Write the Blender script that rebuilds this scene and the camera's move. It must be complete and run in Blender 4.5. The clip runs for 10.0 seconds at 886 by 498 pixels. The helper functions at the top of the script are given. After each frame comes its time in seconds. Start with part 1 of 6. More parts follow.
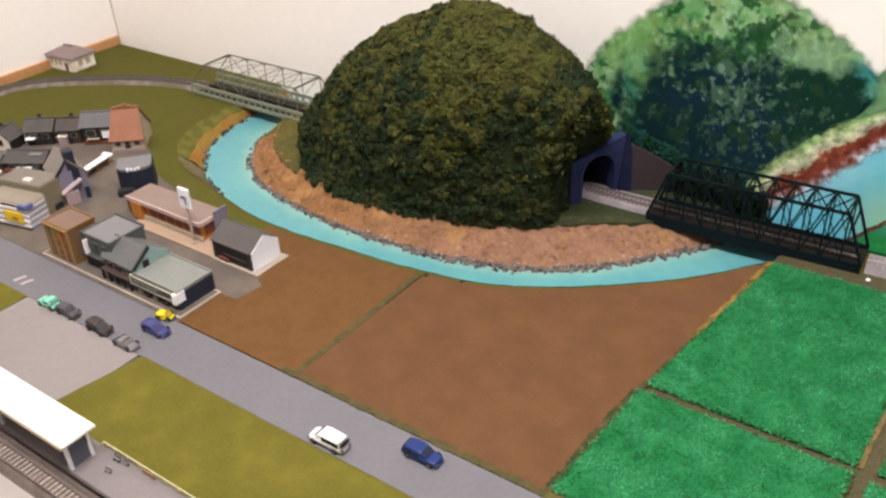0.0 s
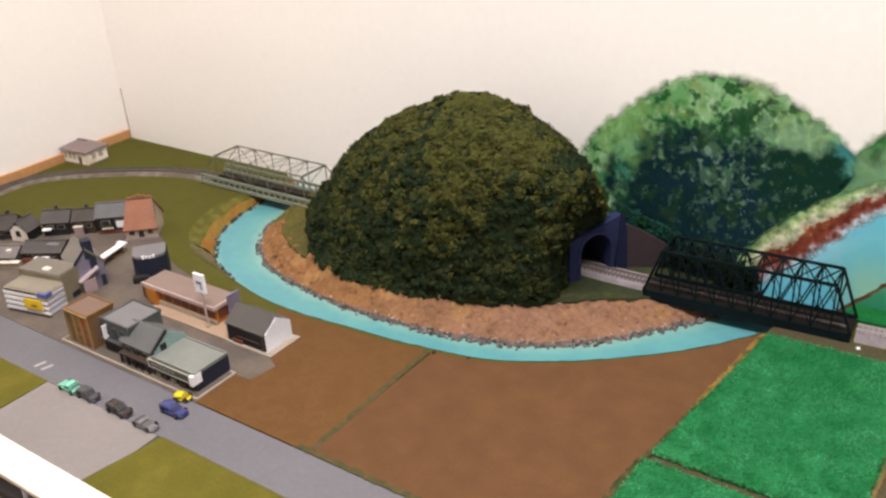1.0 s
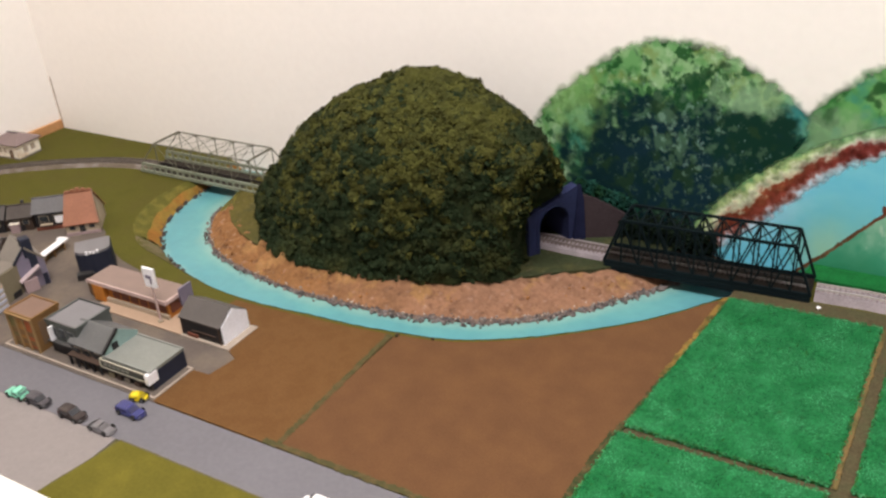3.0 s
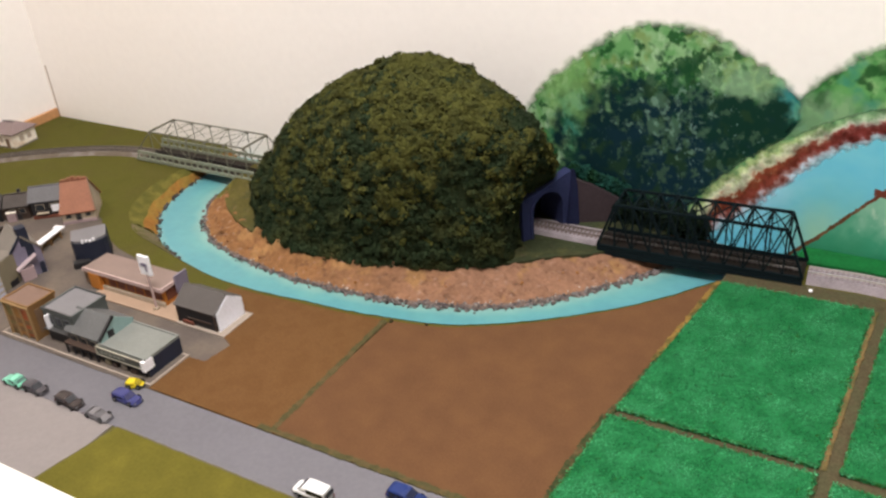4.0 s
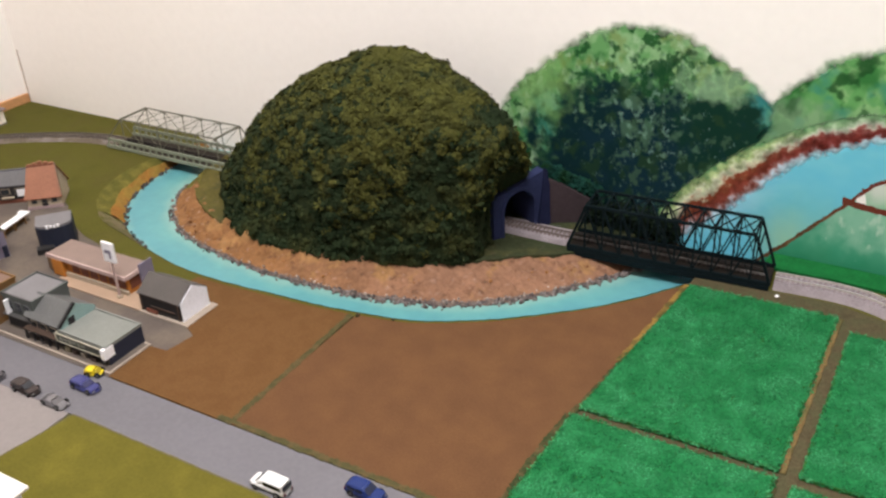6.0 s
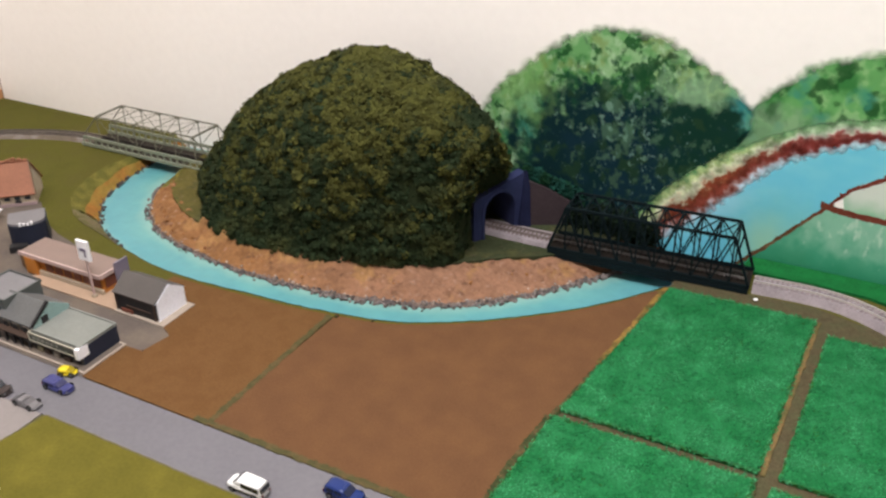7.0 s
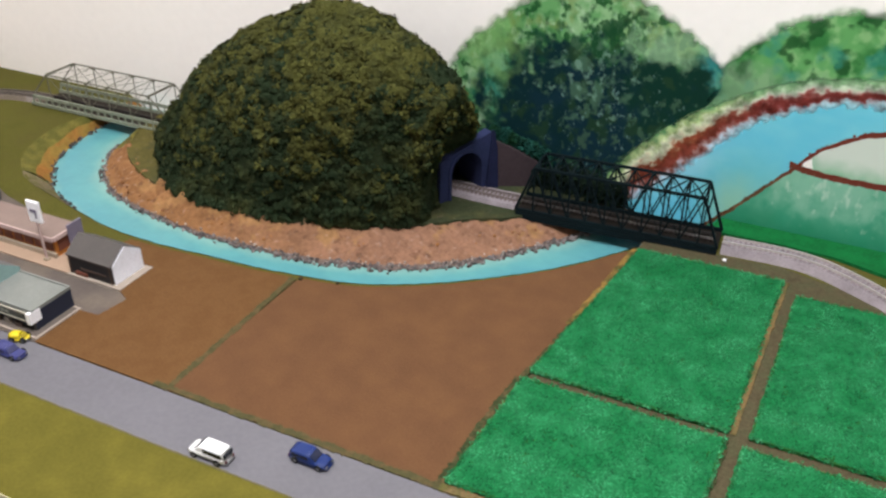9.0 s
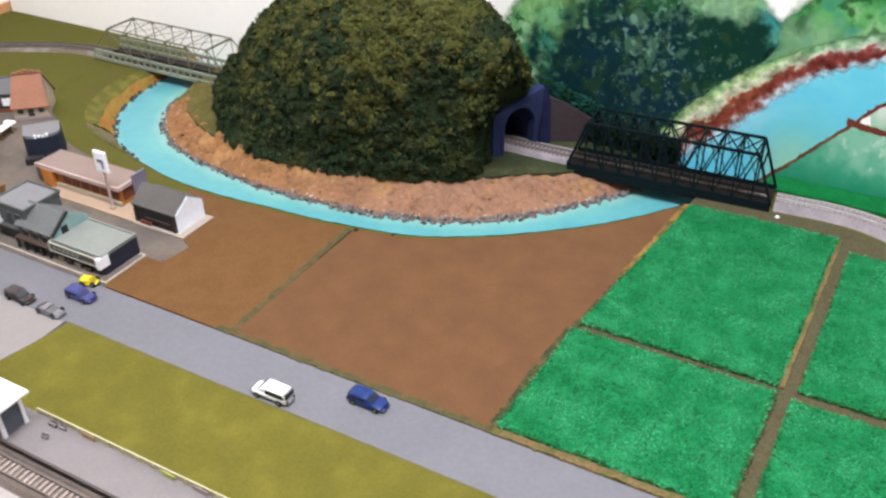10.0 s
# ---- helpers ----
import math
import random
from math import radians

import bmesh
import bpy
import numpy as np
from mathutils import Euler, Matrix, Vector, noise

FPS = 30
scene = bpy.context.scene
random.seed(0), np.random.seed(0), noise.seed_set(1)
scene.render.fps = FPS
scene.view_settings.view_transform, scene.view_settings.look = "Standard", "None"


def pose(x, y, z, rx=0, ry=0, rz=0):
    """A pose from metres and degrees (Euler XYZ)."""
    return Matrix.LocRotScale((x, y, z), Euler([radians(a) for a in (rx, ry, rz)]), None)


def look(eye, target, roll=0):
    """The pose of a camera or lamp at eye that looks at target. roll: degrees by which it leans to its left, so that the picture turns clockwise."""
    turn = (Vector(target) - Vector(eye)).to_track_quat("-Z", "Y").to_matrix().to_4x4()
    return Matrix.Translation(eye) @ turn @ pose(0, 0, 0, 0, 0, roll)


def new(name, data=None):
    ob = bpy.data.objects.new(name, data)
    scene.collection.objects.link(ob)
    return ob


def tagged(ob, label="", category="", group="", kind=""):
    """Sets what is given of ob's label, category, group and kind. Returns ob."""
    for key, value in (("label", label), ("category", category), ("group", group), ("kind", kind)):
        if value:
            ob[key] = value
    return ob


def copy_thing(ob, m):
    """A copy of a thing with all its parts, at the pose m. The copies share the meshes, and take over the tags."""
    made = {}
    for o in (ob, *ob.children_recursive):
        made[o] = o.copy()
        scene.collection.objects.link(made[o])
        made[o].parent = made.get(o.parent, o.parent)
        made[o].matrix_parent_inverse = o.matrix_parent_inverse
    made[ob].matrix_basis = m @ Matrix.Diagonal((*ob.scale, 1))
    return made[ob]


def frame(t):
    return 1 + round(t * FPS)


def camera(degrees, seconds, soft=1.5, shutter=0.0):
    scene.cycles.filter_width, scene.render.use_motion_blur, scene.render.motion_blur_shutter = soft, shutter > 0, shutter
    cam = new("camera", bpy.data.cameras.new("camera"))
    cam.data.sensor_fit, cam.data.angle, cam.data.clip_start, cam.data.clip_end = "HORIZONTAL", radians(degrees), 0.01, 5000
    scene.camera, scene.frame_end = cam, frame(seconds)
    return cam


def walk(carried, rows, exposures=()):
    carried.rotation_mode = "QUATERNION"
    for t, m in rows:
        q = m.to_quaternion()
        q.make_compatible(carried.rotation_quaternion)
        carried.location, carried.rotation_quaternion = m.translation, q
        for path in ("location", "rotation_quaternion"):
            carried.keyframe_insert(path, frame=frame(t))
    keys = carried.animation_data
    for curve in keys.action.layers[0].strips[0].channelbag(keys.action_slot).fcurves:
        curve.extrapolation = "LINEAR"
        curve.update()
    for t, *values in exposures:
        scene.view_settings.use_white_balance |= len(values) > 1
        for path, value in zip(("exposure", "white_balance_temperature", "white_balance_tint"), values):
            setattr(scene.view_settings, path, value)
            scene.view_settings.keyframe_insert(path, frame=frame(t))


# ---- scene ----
cam = camera(53.2, 10.0, soft=2.5)
PATH = [
    (0, (0.3764, -0.328, 0.4059), (-0.4779, 0.8309, -0.498), -2.54),
    (0.2, (0.3757, -0.3318, 0.3996), (-0.504, 0.8513, -0.4469), -2.39),
    (0.5, (0.3774, -0.336, 0.404), (-0.5177, 0.8603, -0.4069), -3.00),
    (0.7, (0.3843, -0.3412, 0.408), (-0.5036, 0.8637, -0.3981), -2.98),
    (1, (0.3862, -0.3567, 0.4204), (-0.4995, 0.875, -0.3468), -3.35),
    (1.2, (0.3821, -0.3537, 0.4159), (-0.4691, 0.9108, -0.3369), -3.56),
    (1.5, (0.381, -0.3449, 0.4223), (-0.4305, 0.9479, -0.326), -5.76),
    (1.7, (0.3821, -0.3483, 0.4136), (-0.3996, 0.9659, -0.3292), -5.70),
    (2, (0.3715, -0.3457, 0.4123), (-0.4023, 0.9725, -0.3318), -5.54),
    (2.2, (0.371, -0.3491, 0.4079), (-0.4111, 0.9635, -0.3374), -4.84),
    (2.5, (0.3667, -0.3496, 0.4155), (-0.4218, 0.9402, -0.3621), -4.22),
    (2.7, (0.3667, -0.3495, 0.4164), (-0.0961, 0.4025, -0.0530), -4.05),
    (3.8, (0.3718, -0.3481, 0.4180), (-0.0926, 0.3885, -0.0737), -5.19),
    (4, (0.3743, -0.348, 0.418), (-0.4092, 0.9054, -0.4219), -4.91),
    (4.5, (0.3821, -0.3544, 0.4191), (-0.4262, 0.8841, -0.4192), -4.36),
    (5, (0.3858, -0.3501, 0.4227), (-0.3752, 0.9197, -0.4131), -3.73),
    (5.2, (0.3854, -0.3481, 0.4219), (-0.0641, 0.3977, -0.0698), -3.78),
    (6.3, (0.3771, -0.3436, 0.4065), (-0.0547, 0.4137, -0.0834), -1.74),
    (6.5, (0.3759, -0.3435, 0.4057), (-0.3458, 0.954, -0.4224), -1.59),
    (7, (0.3748, -0.3441, 0.4058), (-0.3325, 0.9592, -0.4256), -1.08),
    (7.5, (0.3752, -0.346, 0.4052), (-0.3259, 0.962, -0.424), -0.85),
    (8, (0.3733, -0.3464, 0.4026), (-0.3212, 0.9636, -0.4289), -0.54),
    (8.5, (0.3702, -0.3405, 0.4), (-0.3169, 0.9712, -0.435), -0.44),
    (8.8, (0.3670, -0.3374, 0.3951), (-0.0152, 0.4362, -0.1103), -0.13),
    (9, (0.366, -0.3368, 0.3916), (-0.2622, 0.9734, -0.4908), 0.24),
    (9.2, (0.3661, -0.3379, 0.3897), (-0.2549, 0.9588, -0.5176), 0.35),
    (9.5, (0.3634, -0.3427, 0.391), (-0.2798, 0.9263, -0.5396), -0.08),
    (9.7, (0.3639, -0.3464, 0.3923), (-0.0169, 0.3941, -0.1615), -0.32),
    (10, (0.3656, -0.3519, 0.3942), (-0.3184, 0.8818, -0.5545), -0.85),
]
walk(cam, [(t, look(eye, target, roll)) for t, eye, target, roll in PATH],
     [(0, 0.08, 6600, 10.5), (0.5, 0.01, 6600, 10.5), (1.0, -0.02, 6600, 10.5), (1.5, -0.15, 6700, 10.5), (2.0, -0.11, 6700, 10.5), (2.5, -0.08, 6700, 10.5), (4.0, -0.04, 6600, 10), (5.0, -0.04, 6550, 10),
      (6.5, -0.03, 6500, 10), (8.5, -0.03, 6450, 9.5), (9.0, 0.00, 6150, 8), (9.5, 0.24, 5950, 8), (10.0, 0.35, 5920, 7)])


# ---- light ----
world = bpy.data.worlds.new("room_air")
scene.world = world
world.use_nodes = True
world.node_tree.nodes["Background"].inputs[0].default_value = (1.0, 0.95, 0.9, 1)
world.node_tree.nodes["Background"].inputs[1].default_value = 0.015
scene.view_settings.exposure = 0.0

LAMP_AT = (0.34, -0.32, 1.55)
lamp_data = bpy.data.lights.new("ceiling_light_glow", "AREA")
lamp_data.shape, lamp_data.size, lamp_data.size_y, lamp_data.energy = "RECTANGLE", 0.95, 0.4, 37.8
lamp_data.color = (1.0, 0.955, 0.925)
lamp = new("ceiling_light_glow", lamp_data)
lamp.matrix_world = pose(LAMP_AT[0], LAMP_AT[1], LAMP_AT[2] - 0.012)
tagged(lamp, kind="structure")

# Unseen lamp, added to warm and brighten the left side.
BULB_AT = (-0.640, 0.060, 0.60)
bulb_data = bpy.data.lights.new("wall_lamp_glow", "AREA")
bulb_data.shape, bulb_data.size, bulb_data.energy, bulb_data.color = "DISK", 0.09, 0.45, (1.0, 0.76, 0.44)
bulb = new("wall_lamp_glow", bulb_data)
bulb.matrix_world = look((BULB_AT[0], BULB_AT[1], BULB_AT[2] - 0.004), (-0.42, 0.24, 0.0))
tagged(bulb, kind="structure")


# ---- helpers of this scene ----
def part(name, bm, material, parent=None, label="", smooth=False):
    me = bpy.data.meshes.new(name)
    bm.normal_update()
    bm.to_mesh(me)
    bm.free()
    me.materials.append(material)
    if smooth:
        for p in me.polygons:
            p.use_smooth = True
    ob = new(name, me)
    if parent is not None:
        ob.parent = parent
    if label:
        tagged(ob, label)
    return ob


def thing(name, m, label, category, group="", kind=""):
    ob = new(name)
    ob.empty_display_size = 0.01
    ob.matrix_world = m
    return tagged(ob, label, category, group, kind)


def box(bm, x0, x1, y0, y1, z0, z1, bevel=0.0):
    vs = [bm.verts.new(p) for p in ((x0, y0, z0), (x1, y0, z0), (x1, y1, z0), (x0, y1, z0),
                                    (x0, y0, z1), (x1, y0, z1), (x1, y1, z1), (x0, y1, z1))]
    fs = [bm.faces.new([vs[i] for i in q]) for q in
          ((3, 2, 1, 0), (4, 5, 6, 7), (0, 1, 5, 4), (1, 2, 6, 5), (2, 3, 7, 6), (3, 0, 4, 7))]
    if bevel:
        edges = list({e for f in fs for e in f.edges})
        bmesh.ops.bevel(bm, geom=edges, offset=bevel, segments=3, profile=0.5, affect="EDGES")
    return bm


def prism(bm, pts, z0, z1):
    """An upright prism over the outline pts, counter-clockwise."""
    low = [bm.verts.new((x, y, z0)) for x, y in pts]
    top = [bm.verts.new((x, y, z1)) for x, y in pts]
    n = len(pts)
    bm.faces.new(top)
    bm.faces.new(low[::-1])
    for i in range(n):
        bm.faces.new((low[i], low[(i + 1) % n], top[(i + 1) % n], top[i]))
    return bm


def beam(bm, p, q, w, h):
    """A square bar from p to q, w across and h deep."""
    p, q = Vector(p), Vector(q)
    d = (q - p).normalized()
    side = d.cross(Vector((0, 0, 1)))
    side = side.normalized() if side.length > 1e-4 else Vector((0, 1, 0))
    up = side.cross(d).normalized()
    ring = [[bm.verts.new(c + side * a * w / 2 + up * b * h / 2) for a, b in ((-1, -1), (1, -1), (1, 1), (-1, 1))] for c in (p, q)]
    for i in range(4):
        j = (i + 1) % 4
        bm.faces.new((ring[0][i], ring[0][j], ring[1][j], ring[1][i]))
    bm.faces.new(ring[0][::-1])
    bm.faces.new(ring[1])
    bmesh.ops.recalc_face_normals(bm, faces=bm.faces[:])
    return bm


def B():
    return bmesh.new()


def curve(pts, n):
    """A smooth line of n points through the knots pts, even along its length."""
    P = np.array(pts, float)
    ext = np.vstack([2 * P[0] - P[1], P, 2 * P[-1] - P[-2]])
    out = []
    for i in range(len(P) - 1):
        a, b, c, d = ext[i:i + 4]
        for s in np.linspace(0, 1, 24, endpoint=False):
            out.append(0.5 * (2 * b + (c - a) * s + (2 * a - 5 * b + 4 * c - d) * s * s + (3 * b - a - 3 * c + d) * s ** 3))
    out = np.array(out + [P[-1]])
    run = np.r_[0, np.cumsum(np.linalg.norm(np.diff(out, axis=0), axis=1))]
    at = np.linspace(0, run[-1], n)
    return np.stack([np.interp(at, run, out[:, k]) for k in range(P.shape[1])], 1)


def loft(bm, lines):
    """A sheet over several lines of equally many points."""
    rows = [[bm.verts.new(p) for p in line] for line in lines]
    for a, b in zip(rows, rows[1:]):
        for i in range(len(a) - 1):
            bm.faces.new((a[i], a[i + 1], b[i + 1], b[i]))
    return bm


def flakes(name, centres, normals, size, count, material, flat=0.55, long=1.0):
    """One mesh of very many little leaf-like flakes: count of them round each centre."""
    rng = np.random.default_rng(len(centres) + count)
    n = len(centres) * count
    c = np.repeat(centres, count, 0) + np.clip(rng.normal(size=(n, 3)), -1.4, 1.4) * size * 0.5
    nn = np.repeat(normals, count, 0) * flat + rng.normal(size=(n, 3)) * (1 - flat)
    nn /= np.linalg.norm(nn, axis=1)[:, None]
    a = np.cross(nn, rng.normal(size=(n, 3)))
    a /= np.linalg.norm(a, axis=1)[:, None] + 1e-9
    b = np.cross(nn, a)
    s = (size * rng.uniform(0.4, 1.0, n))[:, None]
    v = np.stack([c - a * s * long, c - b * s * 0.6, c + a * s * long + nn * s * 0.3, c + b * s * 0.6], 1).reshape(-1, 3)
    me = bpy.data.meshes.new(name)
    me.from_pydata(v.tolist(), [], np.arange(4 * n).reshape(-1, 4).tolist())
    me.materials.append(material)
    return new(name, me)


# ---- materials ----
def mat(name, color, rough=0.7, vary=0.12, fine=400.0, coarse=30.0, bump=0.15, metal=0.0, island=0.0, other=None, mix=(0.45, 0.6), obj_vary=0.0, dist=0.0006):
    m = bpy.data.materials.new(name)
    m.use_nodes = True
    nt = m.node_tree
    nd, ln = nt.nodes, nt.links
    bs = nd["Principled BSDF"]
    bs.inputs["Roughness"].default_value = rough
    bs.inputs["Metallic"].default_value = metal
    bs.inputs["Specular IOR Level"].default_value = 0.12 if rough >= 0.8 else 0.4
    co = nd.new("ShaderNodeTexCoord")
    nf = nd.new("ShaderNodeTexNoise")
    nf.inputs["Scale"].default_value, nf.inputs["Detail"].default_value = fine, 4
    nc = nd.new("ShaderNodeTexNoise")
    nc.inputs["Scale"].default_value, nc.inputs["Detail"].default_value = coarse, 5
    ln.new(co.outputs["Object"], nf.inputs["Vector"])
    ln.new(co.outputs["Object"], nc.inputs["Vector"])
    base = nd.new("ShaderNodeMix")
    base.data_type = "RGBA"
    base.inputs[6].default_value = (*color, 1)
    base.inputs[7].default_value = (*(other or color), 1)
    ramp = nd.new("ShaderNodeMapRange")
    ramp.inputs[1].default_value, ramp.inputs[2].default_value = mix
    ln.new(nc.outputs["Fac"], ramp.inputs[0])
    ln.new(ramp.outputs[0], base.inputs[0])
    add = nd.new("ShaderNodeMath")
    add.operation = "ADD"
    ln.new(nf.outputs["Fac"], add.inputs[0])
    ln.new(nc.outputs["Fac"], add.inputs[1])
    val = nd.new("ShaderNodeMapRange")
    val.inputs[1].default_value, val.inputs[2].default_value = 0.6, 1.4
    val.inputs[3].default_value, val.inputs[4].default_value = 1 - 1.6 * vary, 1 + 1.6 * vary
    ln.new(add.outputs[0], val.inputs[0])
    last = val.outputs[0]
    for amount, node, sock in ((island, "ShaderNodeNewGeometry", "Random Per Island"), (obj_vary, "ShaderNodeObjectInfo", "Random")):
        if amount:
            g = nd.new(node)
            r = nd.new("ShaderNodeMapRange")
            r.inputs[3].default_value, r.inputs[4].default_value = 1 - amount, 1 + amount
            ln.new(g.outputs[sock], r.inputs[0])
            mul = nd.new("ShaderNodeMath")
            mul.operation = "MULTIPLY"
            ln.new(last, mul.inputs[0])
            ln.new(r.outputs[0], mul.inputs[1])
            last = mul.outputs[0]
    tone = nd.new("ShaderNodeVectorMath")
    tone.operation = "SCALE"
    ln.new(base.outputs[2], tone.inputs[0])
    ln.new(last, tone.inputs["Scale"])
    ln.new(tone.outputs[0], bs.inputs["Base Color"])
    if bump:
        bp = nd.new("ShaderNodeBump")
        bp.inputs["Strength"].default_value = bump
        bp.inputs["Distance"].default_value = dist
        ln.new(nf.outputs["Fac"], bp.inputs["Height"])
        ln.new(bp.outputs[0], bs.inputs["Normal"])
    return m


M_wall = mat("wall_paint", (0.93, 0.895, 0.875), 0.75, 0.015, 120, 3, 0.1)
# Unseen walls and ceiling: paint toned down to control their bounce light.
M_wall_b = mat("wall_paint_low_bounce", (0.55, 0.52, 0.49), 0.8, 0.05, 120, 3, 0.1)
M_ceiling = mat("ceiling_paint", (0.62, 0.61, 0.60), 0.8, 0.02, 90, 3, 0.1)
M_floor = mat("room_floor", (0.14, 0.10, 0.07), 0.5, 0.12, 30, 3, 0.1)
M_wood = mat("bare_wood", (0.52, 0.27, 0.12), 0.6, 0.12, 160, 20, 0.1)
M_grass = mat("static_grass", (0.084, 0.081, 0.015), 0.95, 0.18, 500, 28, 0.5, other=(0.074, 0.068, 0.015))
M_lawn = mat("lawn_mat", (0.111, 0.098, 0.016), 0.95, 0.10, 420, 34, 0.3, other=(0.129, 0.111, 0.018), mix=(0.50, 0.70))
M_soil = mat("soil_mat", (0.116, 0.057, 0.027), 0.95, 0.09, 600, 40, 0.4, other=(0.122, 0.060, 0.027), mix=(0.40, 0.68))
M_soil_dark = mat("soil_mat_dry", (0.132, 0.066, 0.025), 0.95, 0.13, 600, 48, 0.4, other=(0.110, 0.054, 0.020))
M_verge = mat("verge_grass", (0.068, 0.063, 0.027), 0.95, 0.14, 500, 160, 0.3, other=(0.086, 0.064, 0.029), mix=(0.44, 0.62))
M_tan = mat("tan_edge", (0.24, 0.15, 0.04), 0.95, 0.25, 500, 55, 0.6, other=(0.075, 0.062, 0.02), mix=(0.42, 0.58))
M_path = mat("path_earth", (0.078, 0.064, 0.035), 0.95, 0.22, 500, 70, 0.6, other=(0.062, 0.058, 0.030))
# Moss tone that also paints the shadow line along the turf edges.
M_fringe = mat("mossy_shadow_fringe", (0.036, 0.050, 0.019), 0.95, 0.25, 500, 180, 0.5, other=(0.078, 0.056, 0.026), mix=(0.44, 0.62))
M_edge = mat("frayed_edge", (0.155, 0.108, 0.050), 0.95, 0.25, 500, 110, 0.6, other=(0.080, 0.074, 0.024), mix=(0.42, 0.60))
M_edge_lawn = mat("frayed_edge_lawn", (0.128, 0.110, 0.048), 0.95, 0.15, 500, 90, 0.4, other=(0.104, 0.094, 0.032), mix=(0.42, 0.60))
M_edge_tan = mat("frayed_edge_tan", (0.175, 0.118, 0.048), 0.95, 0.2, 500, 40, 0.5, other=(0.092, 0.078, 0.030), mix=(0.46, 0.62))
M_turf = mat("green_turf", (0.011, 0.138, 0.041), 0.9, 0.12, 420, 60, 0.4, other=(0.020, 0.170, 0.060), mix=(0.40, 0.64))
M_turf_blade = mat("green_turf_tufts", (0.013, 0.154, 0.047), 0.9, 0.12, 160, 44, 0.0, island=0.65, other=(0.032, 0.205, 0.080), mix=(0.42, 0.62))
M_turf_rim = mat("green_turf_rim", (0.016, 0.128, 0.040), 0.9, 0.15, 160, 90, 0.0, island=0.6, other=(0.040, 0.190, 0.080), mix=(0.42, 0.60))
M_turf_edge = mat("turf_cut_edge", (0.02, 0.10, 0.02), 0.95, 0.3, 400, 90, 0.6)
M_road = mat("road_card", (0.148, 0.143, 0.160), 0.8, 0.06, 300, 14, 0.15)
M_plaza = mat("plaza_card", (0.232, 0.208, 0.204), 0.8, 0.05, 300, 12, 0.1)
M_asphalt = mat("town_asphalt", (0.114, 0.094, 0.084), 0.85, 0.08, 300, 26, 0.15, other=(0.138, 0.112, 0.092), mix=(0.46, 0.62))
M_kerb = mat("pale_kerb", (0.34, 0.285, 0.24), 0.8, 0.08, 300, 40, 0.1)
M_board = mat("pale_board", (0.32, 0.285, 0.272), 0.7, 0.05, 200, 10, 0.05)
M_water = mat("painted_water", (0.098, 0.308, 0.340), 0.4, 0.05, 120, 16, 0.25, other=(0.135, 0.355, 0.350), mix=(0.38, 0.68))
M_bank_l = mat("bank_ochre", (0.27, 0.125, 0.030), 0.9, 0.22, 300, 45, 0.5, other=(0.20, 0.13, 0.030), mix=(0.42, 0.62))
M_bank_g = mat("bank_grass", (0.100, 0.097, 0.022), 0.95, 0.22, 500, 70, 0.6, other=(0.128, 0.112, 0.026))
M_bank_d = mat("bank_dark_brown", (0.06, 0.035, 0.022), 0.95, 0.25, 500, 70, 0.7, other=(0.03, 0.04, 0.015))
M_clod = mat("bank_clods", (0.30, 0.138, 0.050), 0.95, 0.15, 500, 30, 0.3, island=0.16, other=(0.22, 0.100, 0.055))
M_pebble = mat("pale_pebbles", (0.36, 0.30, 0.26), 0.85, 0.2, 500, 60, 0.3, island=0.4)
M_stone = mat("bank_stones", (0.158, 0.136, 0.132), 0.85, 0.2, 500, 60, 0.3, island=0.55)
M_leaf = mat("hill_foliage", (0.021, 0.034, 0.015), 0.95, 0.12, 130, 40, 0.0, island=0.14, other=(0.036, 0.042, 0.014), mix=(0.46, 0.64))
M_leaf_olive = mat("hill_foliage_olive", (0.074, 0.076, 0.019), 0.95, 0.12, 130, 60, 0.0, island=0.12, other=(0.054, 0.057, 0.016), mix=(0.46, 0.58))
M_leaf_core = mat("hill_core", (0.022, 0.031, 0.013), 0.95, 0.3, 300, 60, 0.4)
M_ballast = mat("ballast", (0.27, 0.235, 0.255), 0.95, 0.22, 900, 60, 0.6)
M_ballast_brown = mat("ballast_brown", (0.130, 0.102, 0.090), 0.95, 0.25, 900, 60, 0.6)
M_rail = mat("rail_steel", (0.55, 0.51, 0.49), 0.35, 0.05, 300, 30, 0.0, metal=0.35)
M_tie_pale = mat("sleepers_pale", (0.28, 0.23, 0.205), 0.8, 0.2, 400, 60, 0.2, obj_vary=0.2)
M_rail_d = mat("rail_dull", (0.030, 0.026, 0.024), 0.6, 0.2, 300, 60, 0.0)
# Pale noise patches paint the glints on the bridge's near rail.
M_rail_glint = mat("rail_glints", (0.095, 0.082, 0.076), 0.5, 0.3, 220, 70, 0.0, other=(0.26, 0.24, 0.23), mix=(0.58, 0.70))
M_tie_lilac = mat("sleepers_lilac", (0.22, 0.18, 0.19), 0.8, 0.2, 400, 60, 0.2, obj_vary=0.2)
M_tie = mat("sleepers", (0.10, 0.075, 0.06), 0.8, 0.2, 400, 60, 0.2, obj_vary=0.2)
M_bridge_d = mat("bridge_dark_green", (0.0030, 0.0082, 0.0105), 0.8, 0.1, 300, 40, 0.05)
M_bridge_l = mat("bridge_pale_green", (0.20, 0.225, 0.172), 0.55, 0.1, 300, 40, 0.05)
M_bridge_u = mat("bridge_slim_members", (0.145, 0.142, 0.108), 0.65, 0.1, 300, 40, 0.05)
M_deck_d = mat("deck_dark", (0.016, 0.012, 0.010), 0.8, 0.2, 400, 60, 0.2)
M_portal = mat("portal_blue", (0.026, 0.033, 0.088), 0.85, 0.12, 400, 50, 0.2)
